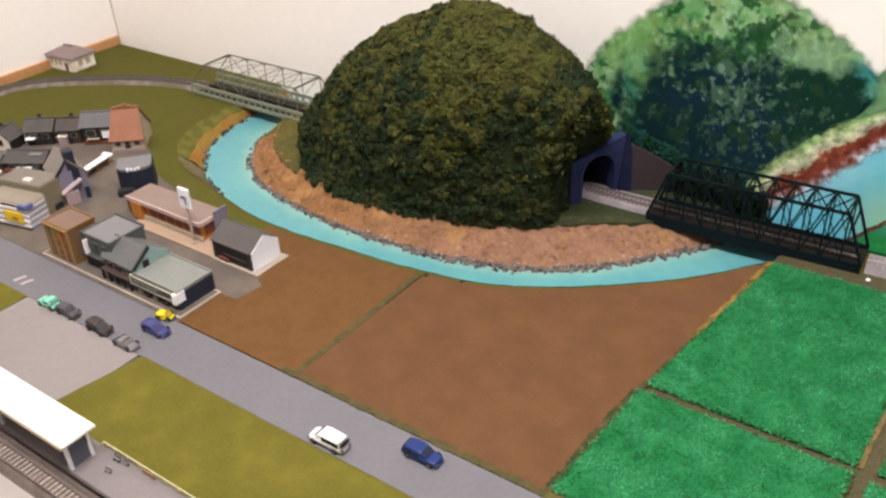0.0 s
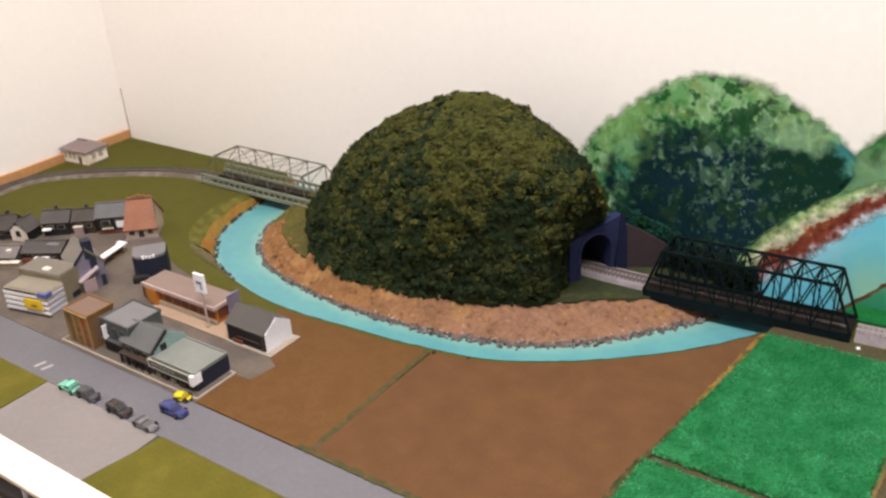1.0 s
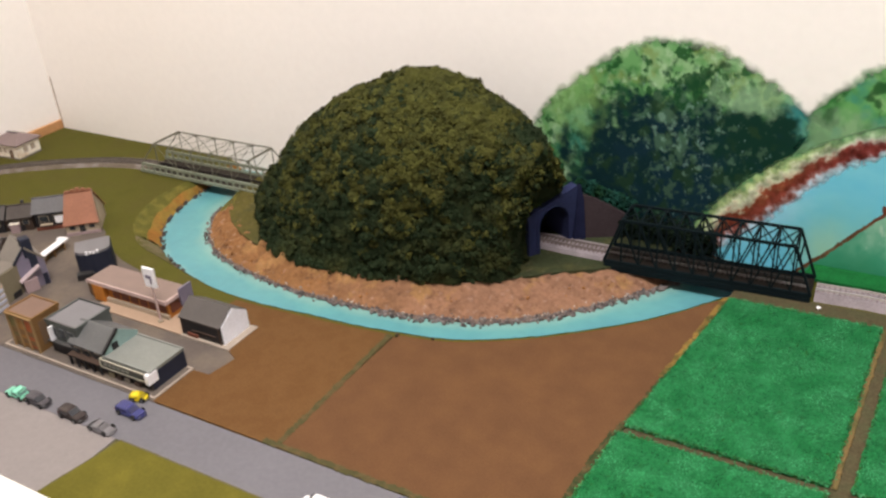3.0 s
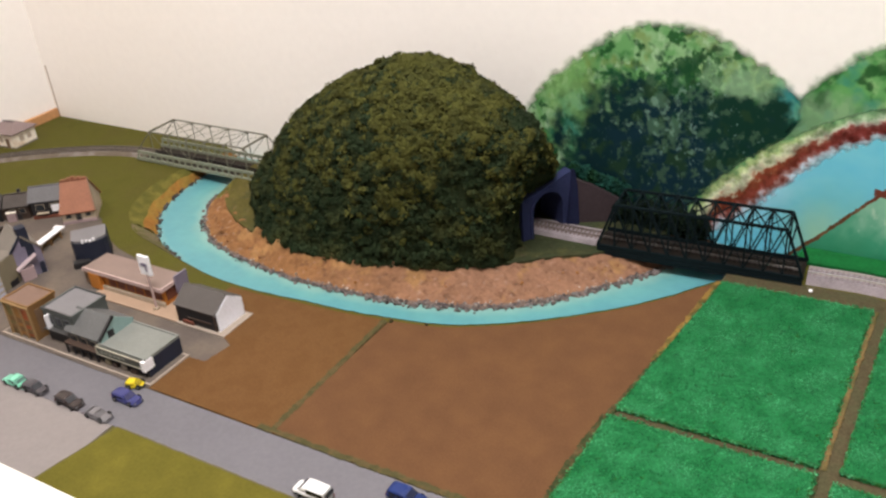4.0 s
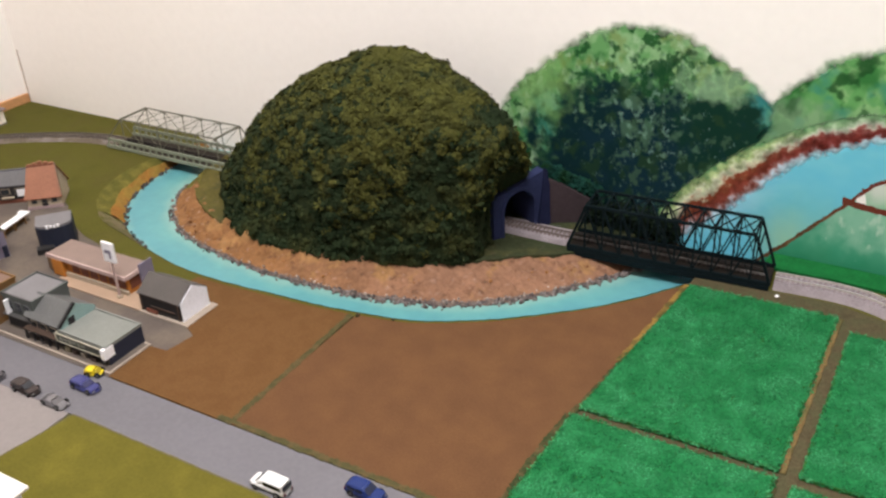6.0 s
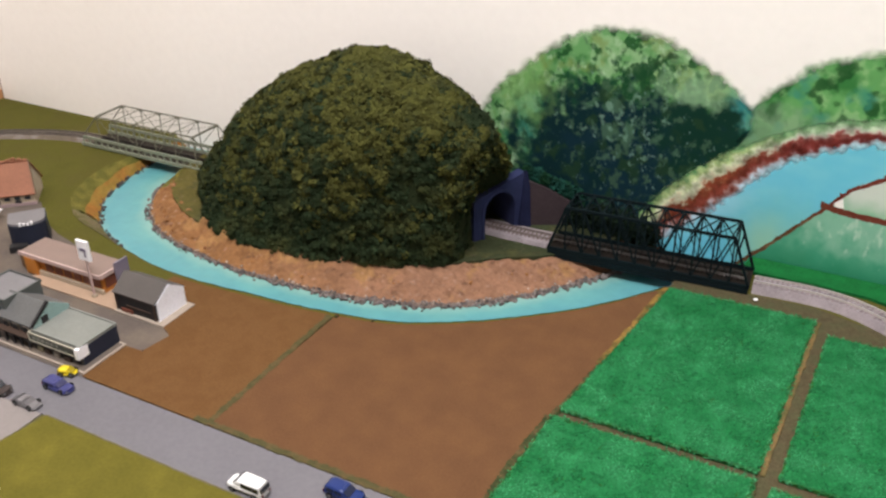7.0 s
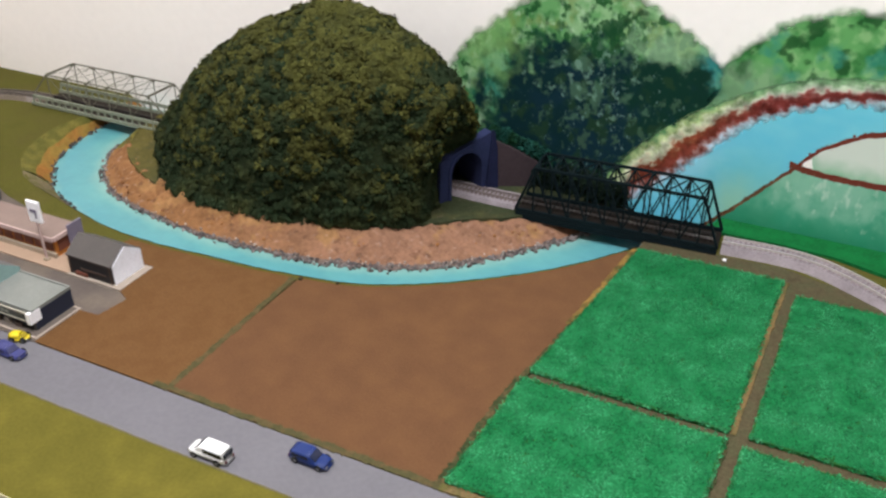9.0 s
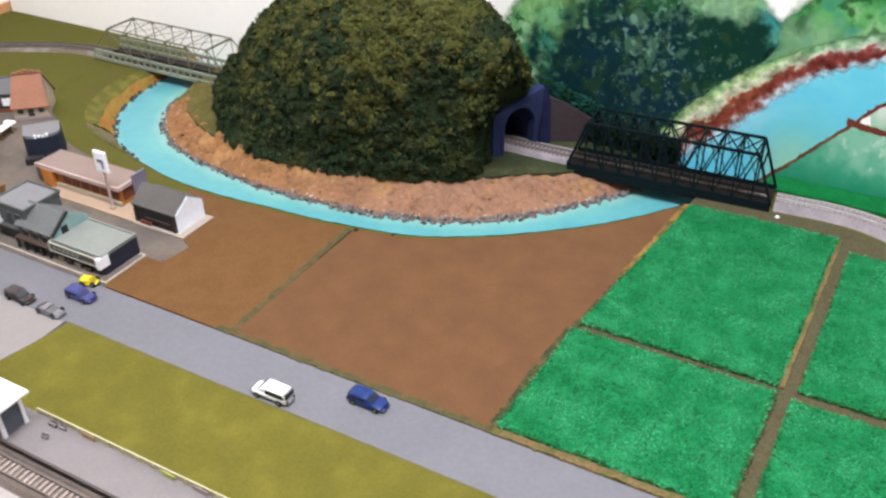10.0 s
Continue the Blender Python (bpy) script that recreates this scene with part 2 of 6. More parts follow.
M_lining = mat("tunnel_lining_blue", (0.034, 0.040, 0.105), 0.9, 0.15, 400, 50, 0.2)
M_buttress = mat("buttress_navy", (0.014, 0.017, 0.050), 0.85, 0.15, 400, 50, 0.2)
M_wing = mat("wing_wall_stone", (0.050, 0.036, 0.041), 0.85, 0.15, 400, 60, 0.3)
M_black = mat("tunnel_dark_paint", (0.008, 0.008, 0.01), 0.9, 0.1)

def river_paint(m, shallow, deep):
    """Paler, greener paint towards the banks and a bluer middle, by the share of the width."""
    nd, ln = m.node_tree.nodes, m.node_tree.links
    tone = [n for n in nd if n.type == "VECT_MATH"][0]
    old = tone.inputs[0].links[0].from_socket
    at = nd.new("ShaderNodeAttribute")
    at.attribute_name = "across"
    co = nd.new("ShaderNodeTexCoord")
    no = nd.new("ShaderNodeTexNoise")
    no.inputs["Scale"].default_value, no.inputs["Detail"].default_value = 38, 3
    ln.new(co.outputs["Object"], no.inputs["Vector"])
    wav = nd.new("ShaderNodeMath")
    wav.operation = "MULTIPLY_ADD"
    wav.inputs[1].default_value = 0.40
    ln.new(no.outputs["Fac"], wav.inputs[0])
    ln.new(at.outputs["Fac"], wav.inputs[2])
    for color, lo, hi, amount in ((deep, 0.95, 0.42, 0.75), (shallow, 0.86, 1.18, 0.85), (shallow, 0.38, 0.16, 0.45)):
        mr = nd.new("ShaderNodeMapRange")
        mr.interpolation_type = "SMOOTHSTEP"
        mr.inputs[1].default_value, mr.inputs[2].default_value, mr.inputs[4].default_value = lo, hi, amount
        ln.new(wav.outputs[0], mr.inputs[0])
        mx = nd.new("ShaderNodeMix")
        mx.data_type = "RGBA"
        mx.inputs[7].default_value = (*color, 1)
        ln.new(old, mx.inputs[6])
        ln.new(mr.outputs[0], mx.inputs[0])
        old = mx.outputs[2]
    ln.new(old, tone.inputs[0])


river_paint(M_water, (0.205, 0.385, 0.350), (0.092, 0.298, 0.350))


def clay(name, west, east, warm, x0, x1, crumbs=1.0):
    """Clay that runs from one colour to another along the bank, with ochre patches and pale dusty crumbs."""
    m = mat(name, west, 0.92, 0.20, 260, 34, 0.45, dist=0.0010)
    nd, ln = m.node_tree.nodes, m.node_tree.links
    tone = [n for n in nd if n.type == "VECT_MATH"][0]
    co = nd.new("ShaderNodeTexCoord")
    sep = nd.new("ShaderNodeSeparateXYZ")
    ln.new(co.outputs["Object"], sep.inputs[0])

    def soft_noise(scale, detail, lo, hi, rough=0.6):
        no = nd.new("ShaderNodeTexNoise")
        no.inputs["Scale"].default_value, no.inputs["Detail"].default_value, no.inputs["Roughness"].default_value = scale, detail, rough
        ln.new(co.outputs["Object"], no.inputs["Vector"])
        mr = nd.new("ShaderNodeMapRange")
        mr.interpolation_type = "SMOOTHSTEP"
        mr.inputs[1].default_value, mr.inputs[2].default_value = lo, hi
        ln.new(no.outputs["Fac"], mr.inputs[0])
        return no, mr

    def blend(a, color, fac, strength=1.0):
        mx = nd.new("ShaderNodeMix")
        mx.data_type = "RGBA"
        if isinstance(a, tuple):
            mx.inputs[6].default_value = (*a, 1)
        else:
            ln.new(a, mx.inputs[6])
        mx.inputs[7].default_value = (*color, 1)
        sc = nd.new("ShaderNodeMath")
        sc.operation = "MULTIPLY"
        sc.inputs[1].default_value = strength
        ln.new(fac, sc.inputs[0])
        ln.new(sc.outputs[0], mx.inputs[0])
        return mx.outputs[2]

    no, _ = soft_noise(18, 3, 0, 1)
    along = nd.new("ShaderNodeMath")
    along.operation = "MULTIPLY_ADD"
    along.inputs[1].default_value = 0.16
    ln.new(no.outputs["Fac"], along.inputs[0])
    ln.new(sep.outputs[0], along.inputs[2])
    run = nd.new("ShaderNodeMapRange")
    run.inputs[1].default_value, run.inputs[2].default_value = x0 + 0.08, x1 + 0.08
    ln.new(along.outputs[0], run.inputs[0])
    col = blend(west, east, run.outputs[0])
    col = blend(col, warm, soft_noise(30, 4, 0.52, 0.62)[1].outputs[0], 0.75)
    col = blend(col, (0.10, 0.050, 0.030), soft_noise(95, 4, 0.58, 0.66)[1].outputs[0], 0.6 * crumbs)
    col = blend(col, (0.34, 0.23, 0.19), soft_noise(170, 3, 0.60, 0.70)[1].outputs[0], 0.5 * crumbs)
    ln.new(col, tone.inputs[0])
    return m


M_bank = clay("bank_clay", (0.222, 0.109, 0.047), (0.238, 0.127, 0.080), (0.290, 0.160, 0.067), -0.12, 0.03)
M_shingle = mat("bank_shingle", (0.185, 0.136, 0.116), 0.9, 0.3, 420, 150, 0.6, other=(0.070, 0.060, 0.062), mix=(0.42, 0.58), dist=0.0015)
M_moss = clay("moss_flock", (0.092, 0.080, 0.022), (0.034, 0.042, 0.020), (0.062, 0.060, 0.024), -0.26, -0.12, 0.25)

# ---- room ----
WALL_Y, WALL_X = 0.402, -0.722
room = dict(x0=WALL_X, x1=2.2, y0=-1.9, y1=WALL_Y, z0=-0.75, z1=1.6)
r = room
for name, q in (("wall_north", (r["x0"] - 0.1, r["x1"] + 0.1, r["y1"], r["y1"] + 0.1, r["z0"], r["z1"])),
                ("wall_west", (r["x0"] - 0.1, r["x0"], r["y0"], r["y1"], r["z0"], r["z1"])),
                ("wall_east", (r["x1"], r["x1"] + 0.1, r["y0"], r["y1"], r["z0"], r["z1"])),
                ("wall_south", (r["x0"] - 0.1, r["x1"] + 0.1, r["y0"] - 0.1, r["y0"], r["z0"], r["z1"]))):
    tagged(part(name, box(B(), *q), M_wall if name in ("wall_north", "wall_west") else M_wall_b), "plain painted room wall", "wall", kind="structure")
tagged(part("ceiling", box(B(), r["x0"] - 0.1, r["x1"] + 0.1, r["y0"] - 0.1, r["y1"] + 0.1, r["z1"], r["z1"] + 0.1), M_ceiling),
       "plain white painted ceiling", "ceiling", kind="structure")
tagged(part("floor", box(B(), r["x0"] - 0.1, r["x1"] + 0.1, r["y0"] - 0.1, r["y1"] + 0.1, r["z0"] - 0.1, r["z0"]), M_floor),
       "brown wooden room floor", "floor", kind="structure")
tagged(part("trim", box(B(), WALL_X, WALL_X + 0.005, -0.24, WALL_Y, -0.03, 0.0115, 0.001), M_wood),
       "bare orange-brown wooden edge strip along the wall", "trim", kind="structure")

# Thin strip painting the corner's dark line, its gap and shadow.
tagged(part("trim", box(B(), WALL_X + 0.0051, WALL_X + 0.0060, WALL_Y - 0.0009, WALL_Y, -0.002, 0.074), mat("corner_line_brown", (0.34, 0.26, 0.21), 0.8, 0.1)),
       "thin brown strip for the dark line in the wall corner", "trim", kind="structure")

# ---- layout table and its ground ----
TX1, TY0 = 0.95, -0.26
table = thing("layout_table", pose(0, 0, 0), "wooden layout table carrying the model landscape", "table")
part("tabletop", box(B(), WALL_X + 0.007, TX1, TY0, WALL_Y - 0.002, -0.06, -0.03, 0.002), M_wood, table)
for x in (-0.68, 0.1, 0.9):
    for y in (-0.2, 0.34):
        part("leg", box(B(), x - 0.03, x + 0.03, y - 0.03, y + 0.03, -0.75, -0.06, 0.002), M_wood, table)

WATER_Z, N = -0.012, 160
outer_top = curve([(-0.402, 0.40), (-0.399, 0.335), (-0.402, 0.286), (-0.391, 0.246), (-0.371, 0.214), (-0.332, 0.185), (-0.285, 0.170), (-0.24, 0.158), (-0.189, 0.147), (-0.138, 0.145),
                   (-0.087, 0.148), (-0.039, 0.151), (0.004, 0.157), (0.049, 0.166), (0.094, 0.188), (0.131, 0.213),
                   (0.173, 0.248), (0.203, 0.279), (0.224, 0.306), (0.262, 0.350), (0.300, 0.40)], N)
outer_low = curve([(-0.385, 0.40), (-0.384, 0.335), (-0.376, 0.285), (-0.358, 0.241), (-0.322, 0.203), (-0.28, 0.180), (-0.24, 0.166), (-0.189, 0.153), (-0.138, 0.150),
                   (-0.087, 0.153), (-0.039, 0.156), (0.004, 0.162), (0.049, 0.171), (0.092, 0.193), (0.128, 0.218),
                   (0.170, 0.253), (0.199, 0.284), (0.220, 0.311), (0.257, 0.353), (0.293, 0.40)], N)
inner_low = curve([(-0.345, 0.40), (-0.342, 0.345), (-0.333, 0.306), (-0.320, 0.275), (-0.295, 0.240), (-0.259, 0.215), (-0.214, 0.20), (-0.168, 0.191), (-0.121, 0.186),
                   (-0.069, 0.187), (-0.021, 0.191), (0.025, 0.201), (0.058, 0.212), (0.091, 0.232), (0.12, 0.257),
                   (0.146, 0.287), (0.170, 0.320), (0.190, 0.350), (0.215, 0.40)], N)
inner_top = curve([(-0.326, 0.40), (-0.322, 0.345), (-0.314, 0.306), (-0.298, 0.282), (-0.268, 0.256), (-0.23, 0.235), (-0.19, 0.224), (-0.15, 0.218), (-0.115, 0.217),
                   (-0.075, 0.220), (-0.035, 0.230), (0.005, 0.244), (0.035, 0.258), (0.062, 0.276), (0.088, 0.297),
                   (0.118, 0.315), (0.138, 0.335), (0.160, 0.36), (0.18, 0.40)], N)


ground = thing("ground", pose(0, 0, 0), "olive model-railway ground with a carved river course", "ground", kind="structure")
bm = B()
ring = [(x, y) for x, y in outer_top] + [(TX1, WALL_Y - 0.002), (TX1, TY0), (WALL_X + 0.007, TY0), (WALL_X + 0.007, WALL_Y - 0.002)]
ring[0], ring[N - 1] = (ring[0][0], WALL_Y - 0.002), (ring[N - 1][0], WALL_Y - 0.002)
prism(bm, ring[::-1], -0.029, 0.0)
bm.normal_update()
bmesh.ops.triangulate(bm, faces=bm.faces[:])
bmesh.ops.recalc_face_normals(bm, faces=bm.faces[:])
part("grassland", bm, M_grass, ground)
bm = B()
ring = [(x, y) for x, y in inner_top]
ring[0], ring[-1] = (ring[0][0], WALL_Y - 0.002), (ring[-1][0], WALL_Y - 0.002)
prism(bm, ring, -0.029, 0.003)
bm.normal_update()
bmesh.ops.triangulate(bm, faces=bm.faces[:])
bmesh.ops.recalc_face_normals(bm, faces=bm.faces[:])
part("island", bm, M_moss, ground)

def river_sheet(cuts):
    """The river bed, with the share of its width stored along it for the paint."""
    me = bpy.data.meshes.new("water")
    rows = [outer_low * (1 - f) + inner_low * f for f in cuts]
    verts = [(x, y, WATER_Z) for row in rows for x, y in row]
    faces = [(j * N + i + 1, j * N + i, (j + 1) * N + i, (j + 1) * N + i + 1) for j in range(len(cuts) - 1) for i in range(N - 1)]
    me.from_pydata(verts, [], faces)
    share = me.attributes.new("across", "FLOAT", "POINT")
    share.data.foreach_set("value", [f for f in cuts for _ in range(N)])
    me.materials.append(M_water)
    me.update()
    if me.polygons[0].normal.z < 0:
        me.flip_normals()
    return new("water", me)


tagged(river_sheet([-0.15, 0.0, 0.08, 0.16, 0.26, 0.4, 0.55, 0.7, 0.8, 0.88, 0.95, 1.0, 1.15]), "turquoise painted model river bed", "river", kind="structure")


def nearest(line, x, y):
    return int(np.argmin((line[:, 0] - x) ** 2 + (line[:, 1] - y) ** 2))


def bank(name, top, low, ztop, material, label, n=7, rough=0.0035, seed=3, lumps=0.0, zlow=WATER_Z - 0.001):
    """A sloping strip from its upper to its lower edge; lumps raise clods along the upper part."""
    rows = []
    for k in range(n):
        f = k / (n - 1)
        line = np.asarray(top) * (1 - f) + np.asarray(low) * f
        z = ztop + (zlow - ztop) * f ** 1.25 - (0.004 * max(0.0, 1 - f / 0.2) if lumps else 0.0)
        row = []
        for x, y in line:
            s = 0.3 + 0.7 * math.sin(math.pi * f)
            clod = max(0.0, noise.noise((x * 62, y * 40, seed + 21)) + 0.45 * noise.noise((x * 150, y * 120, seed + 2)) + 0.12)
            row.append((x + rough * 0.4 * noise.noise((x * 220, y * 220, seed)), y + rough * 0.4 * noise.noise((x * 220, y * 220, seed + 5)),
                        z + rough * s * noise.noise((x * 120, y * 120, seed + 9)) + rough * 0.45 * s * noise.noise((x * 330, y * 330, seed + 4))
                        + lumps * clod * (1 - 0.85 * min(1.0, max(0.0, (x + 0.01) / 0.06))) * math.exp(-((f - 0.16) / 0.22) ** 2)))
        rows.append(row)
    bm = loft(B(), rows)
    bmesh.ops.recalc_face_normals(bm, faces=bm.faces[:])
    return tagged(part(name, bm, material, None, smooth=True), label, "river bank", kind="structure")


def wider(a, b, f):
    return a + (a - b) * f


def finer(line, n):
    return curve([tuple(p) for p in line], n)


def strip_of(top, low, t0, t1, l0, l1, n):
    """Matching stretches of a bank's two edges, n points each."""
    return finer(top[t0:t1], n), finer(low[l0:l1], n)


it, ot = wider(inner_top, inner_low, 0.30), wider(outer_top, outer_low, 0.12)
T0, L0 = nearest(inner_top, -0.303, 0.288), nearest(inner_low, -0.325, 0.284)
a, b = strip_of(it, inner_low, 0, T0 + 1, 0, L0 + 1, 40)
bank("river_bank", a, b, 0.004, M_bank_g, "grassy olive bank under the far bridge", 9)
a, b = strip_of(it, inner_low, T0, 146, L0, 146, 420)
b2 = np.array([a[i] * (0.10 + w) + b[i] * (0.90 - w) for i, w in enumerate(0.07 * noise.noise((k * 0.11, 2, 9)) for k in range(len(a)))])
bank("river_bank", a, b2, 0.003, M_bank, "crumbly orange and pink clay bank round the wooded hill", 18, 0.0042, lumps=0.011, zlow=-0.0100)
bank("river_bank", b2, b, -0.0098, M_shingle, "grey shingle at the foot of the clay bank", 6, 0.0030, 13)
# The stretch below the bridge is darker and browner than the clay.
bank("river_bank", it[145:], inner_low[145:], 0.003, M_bank_d, "dark brown bank under the truss bridge", 9)
mid = np.array([(ot[i] * (0.42 + w) + outer_low[i] * (0.58 - w)) for i, w in enumerate(0.22 * noise.noise((k * 0.16, 3, 5)) for k in range(N))])
n0 = nearest(outer_low, -0.318, 0.200)
bank("river_bank", ot[:n0], mid[:n0], 0.0010, M_bank_g, "grassy rim above the ochre clay bank", 6, 0.003, 31, 0.0, -0.0040)
bank("river_bank", mid[:n0], outer_low[:n0], -0.0038, M_bank_l, "ochre clay bank below the far bridge", 6, 0.003, 31)
bank("river_bank", ot[n0 - 1:], outer_low[n0 - 1:], 0.0008, mat("bank_lip", (0.150, 0.122, 0.070), 0.95, 0.22, 500, 90, 0.5, other=(0.090, 0.084, 0.030)), "grassy olive bank on the field side of the river", 5, 0.002, 31)


def stones(name, line, count, size, zlow, zhigh, spread, label, material=None):
    rng = random.Random(count)
    verts, faces = [], []
    bmi = B()
    bmesh.ops.create_icosphere(bmi, subdivisions=1, radius=1)
    base = [v.co.copy() for v in bmi.verts]
    tri = [[v.index for v in f.verts] for f in bmi.faces]
    bmi.free()
    for _ in range(count):
        k = rng.random() * (len(line) - 1)
        i = int(k)
        x, y = line[i] * (1 - k + i) + line[min(i + 1, len(line) - 1)] * (k - i)
        if y > 0.39:
            continue
        s = size * rng.uniform(0.45, 1.0)
        m = Euler([rng.uniform(0, 6) for _ in range(3)]).to_matrix()
        o = Vector((x + rng.gauss(0, spread), y + rng.gauss(0, spread), rng.uniform(zlow, zhigh)))
        b = len(verts)
        sx, sy, sz = s * rng.uniform(0.7, 1.2), s * rng.uniform(0.7, 1.2), s * rng.uniform(0.5, 0.9)
        for v in base:
            w = m @ Vector((v.x * sx, v.y * sy, v.z * sz)) * rng.uniform(0.85, 1.12)
            verts.append(o + w)
        faces += [[b + a for a in t] for t in tri]
    me = bpy.data.meshes.new(name)
    me.from_pydata([tuple(v) for v in verts], [], faces)
    me.materials.append(material or M_stone)
    return tagged(new(name, me), label, "stones", kind="stuff")


stones("bank_stones", inner_low[L0 - 4:150], 330, 0.0025, WATER_Z, WATER_Z + 0.002, 0.0015, "small grey stones lining the inner water edge")
stones("bank_stones", (inner_low * 0.9 + inner_top * 0.1)[70:146], 150, 0.0021, WATER_Z + 0.001, WATER_Z + 0.003, 0.0022, "small grey stones lining the inner water edge")
stones("bank_stones", outer_low[:n0 + 12], 120, 0.0022, WATER_Z, WATER_Z + 0.0026, 0.0013, "small dark grey stones lining the outer water edge", mat("bank_stones_wet", (0.082, 0.072, 0.070), 0.8, 0.2, 500, 60, 0.3, island=0.5))
stones("bank_pebbles", (inner_low * 0.86 + inner_top * 0.14)[30:144], 110, 0.0018, WATER_Z + 0.001, WATER_Z + 0.004, 0.0018, "pale pebbles scattered low on the clay bank", M_pebble)
stones("bank_clods", (inner_low * 0.45 + inner_top * 0.55)[36:140], 46, 0.0020, -0.0056, -0.0038, 0.0045, "orange clay clods on the bank", M_clod)


# ---- flat surfaces laid on the ground ----
def slab(name, pts, z, material, label, category, z0=-0.002, bevel=0.0):
    bm = prism(B(), pts, z0, z)
    bm.normal_update()
    bmesh.ops.triangulate(bm, faces=[f for f in bm.faces if len(f.verts) > 4])
    bmesh.ops.recalc_face_normals(bm, faces=bm.faces[:])
    return tagged(part(name, bm, material, None), label, category, kind="structure")


def rect(x0, x1, y0, y1):
    return [(x0, y0), (x1, y0), (x1, y1), (x0, y1)]


XL, XR = WALL_X + 0.01, TX1 - 0.002
slab("road", rect(XL, XR, -0.047, -0.004), 0.0010, M_road, "smooth grey card road with worn edges", "road")
slab("plaza", rect(-0.254, -0.1135, -0.122, -0.0475), 0.0013, M_plaza, "pale beige station forecourt", "pavement")
slab("lawn", [(-0.1215, -0.122), (XR, -0.122), (XR, -0.0477), (-0.1085, -0.0477)], 0.0020, M_lawn, "yellow-green lawn mat between road and platform", "lawn")
slab("lawn", rect(XL, -0.2545, -0.122, -0.0477), 0.0020, M_lawn, "yellow-green lawn mat beside the forecourt", "lawn")
slab("town_pavement", [(XL, -0.0035), (-0.118, -0.0035), (-0.112, 0.034), (-0.103, 0.046), (-0.099, 0.072), (-0.107, 0.112), (-0.16, 0.122), (-0.255, 0.135),
                       (-0.322, 0.150), (-0.366, 0.168), (-0.392, 0.190), (-0.425, 0.206), (-0.462, 0.190), (-0.515, 0.150), (-0.56, 0.112), (XL, 0.06)], 0.0009, M_asphalt, "grey-brown asphalt of the little town", "pavement")

# fields
field_top = [(x, y - 0.006) for x, y in outer_top if -0.172 < x < 0.232]


def between(x0, x1):
    return [p for p in field_top if x0 < p[0] < x1]


f1 = [(-0.1208, -0.0030), (-0.0008, -0.0030)] + between(-0.165, -0.0008)[::-1] + [(-0.165, 0.1185), (-0.150, 0.1135), (-0.1125, 0.1125), (-0.1120, 0.0735), (-0.0995, 0.0670), (-0.1040, 0.0415), (-0.1208, 0.0405)]
slab("brown_field", f1, 0.0016, M_soil_dark, "bare brown soil field beside the town", "field")
f2 = [(0.0004, -0.0030), (0.2005, -0.0030), (0.2045, 0.06), (0.2125, 0.12), (0.2235, 0.19), (0.2340, 0.28)] + between(0.0004, 0.2315)[::-1]
slab("brown_field", f2, 0.0016, M_soil, "large bare reddish-brown soil field", "field")


def ragged(name, pts, width, z, material, label, seed):
    """A thin strip of uneven width along a line."""
    line = curve(pts, 150)
    d = np.gradient(line, axis=0)
    d /= np.linalg.norm(d, axis=1)[:, None]
    n = np.stack([-d[:, 1], d[:, 0]], 1)
    rows = []
    for k, zz in ((-1.15, 0.0), (-1, z), (0, z + 0.0002), (1, z), (1.15, 0.0)):
        rows.append([(x + nx * w, y + ny * w, zz) for (x, y), (nx, ny), w in
                     ((p, q, k * width * (0.8 + 0.40 * noise.noise((p[0] * 90, p[1] * 90, seed + (k > 0) * 5)) + 0.45 * noise.noise((p[0] * 420, p[1] * 420, seed + (k > 0) * 5)))) for p, q in zip(line, n))])
    bm = loft(B(), rows)
    bmesh.ops.recalc_face_normals(bm, faces=bm.faces[:])
    if sum(f.normal.z for f in bm.faces) < 0:
        bmesh.ops.reverse_faces(bm, faces=bm.faces[:])
    return tagged(part(name, bm, material, None), label, "verge", kind="structure")


ragged("field_verge", [(0.0, -0.002), (0.0002, 0.05), (-0.0002, 0.10), (-0.0004, 0.149)], 0.0030, 0.0018, M_verge, "low grassy strip dividing two brown fields", 1)
ragged("field_verge", [(-0.012, -0.0010), (0.05, -0.0014), (0.13, -0.0012), (0.21, -0.0014)], 0.0030, 0.0018, M_verge, "low grassy strip between road and fields", 2)
slab("field_path", [(0.204, -0.0025), (XR, -0.003), (XR, 0.305), (0.45, 0.297), (0.40, 0.325), (0.352, 0.339), (0.300, 0.336), (0.238, 0.330), (0.213, 0.125)], 0.0012, M_path, "earth paths between the green fields", "path")
ragged("field_edge", [(0.2196, 0.185), (0.2246, 0.225), (0.2301, 0.270), (0.2356, 0.314)], 0.0029, 0.0022, M_tan, "tan earth edge of the green field", 3)
ragged("field_edge", [(0.2110, 0.112), (0.2150, 0.140), (0.2185, 0.165), (0.2220, 0.190)], 0.0030, 0.0023, M_fringe, "dark mossy edge of the green field with its shadow line painted in", 4)
ragged("field_edge", [(0.2030, 0.000), (0.2045, 0.040), (0.2065, 0.080), (0.2095, 0.112)], 0.0036, 0.0023, M_fringe, "dark mossy edge of the green field with its shadow line painted in", 5)


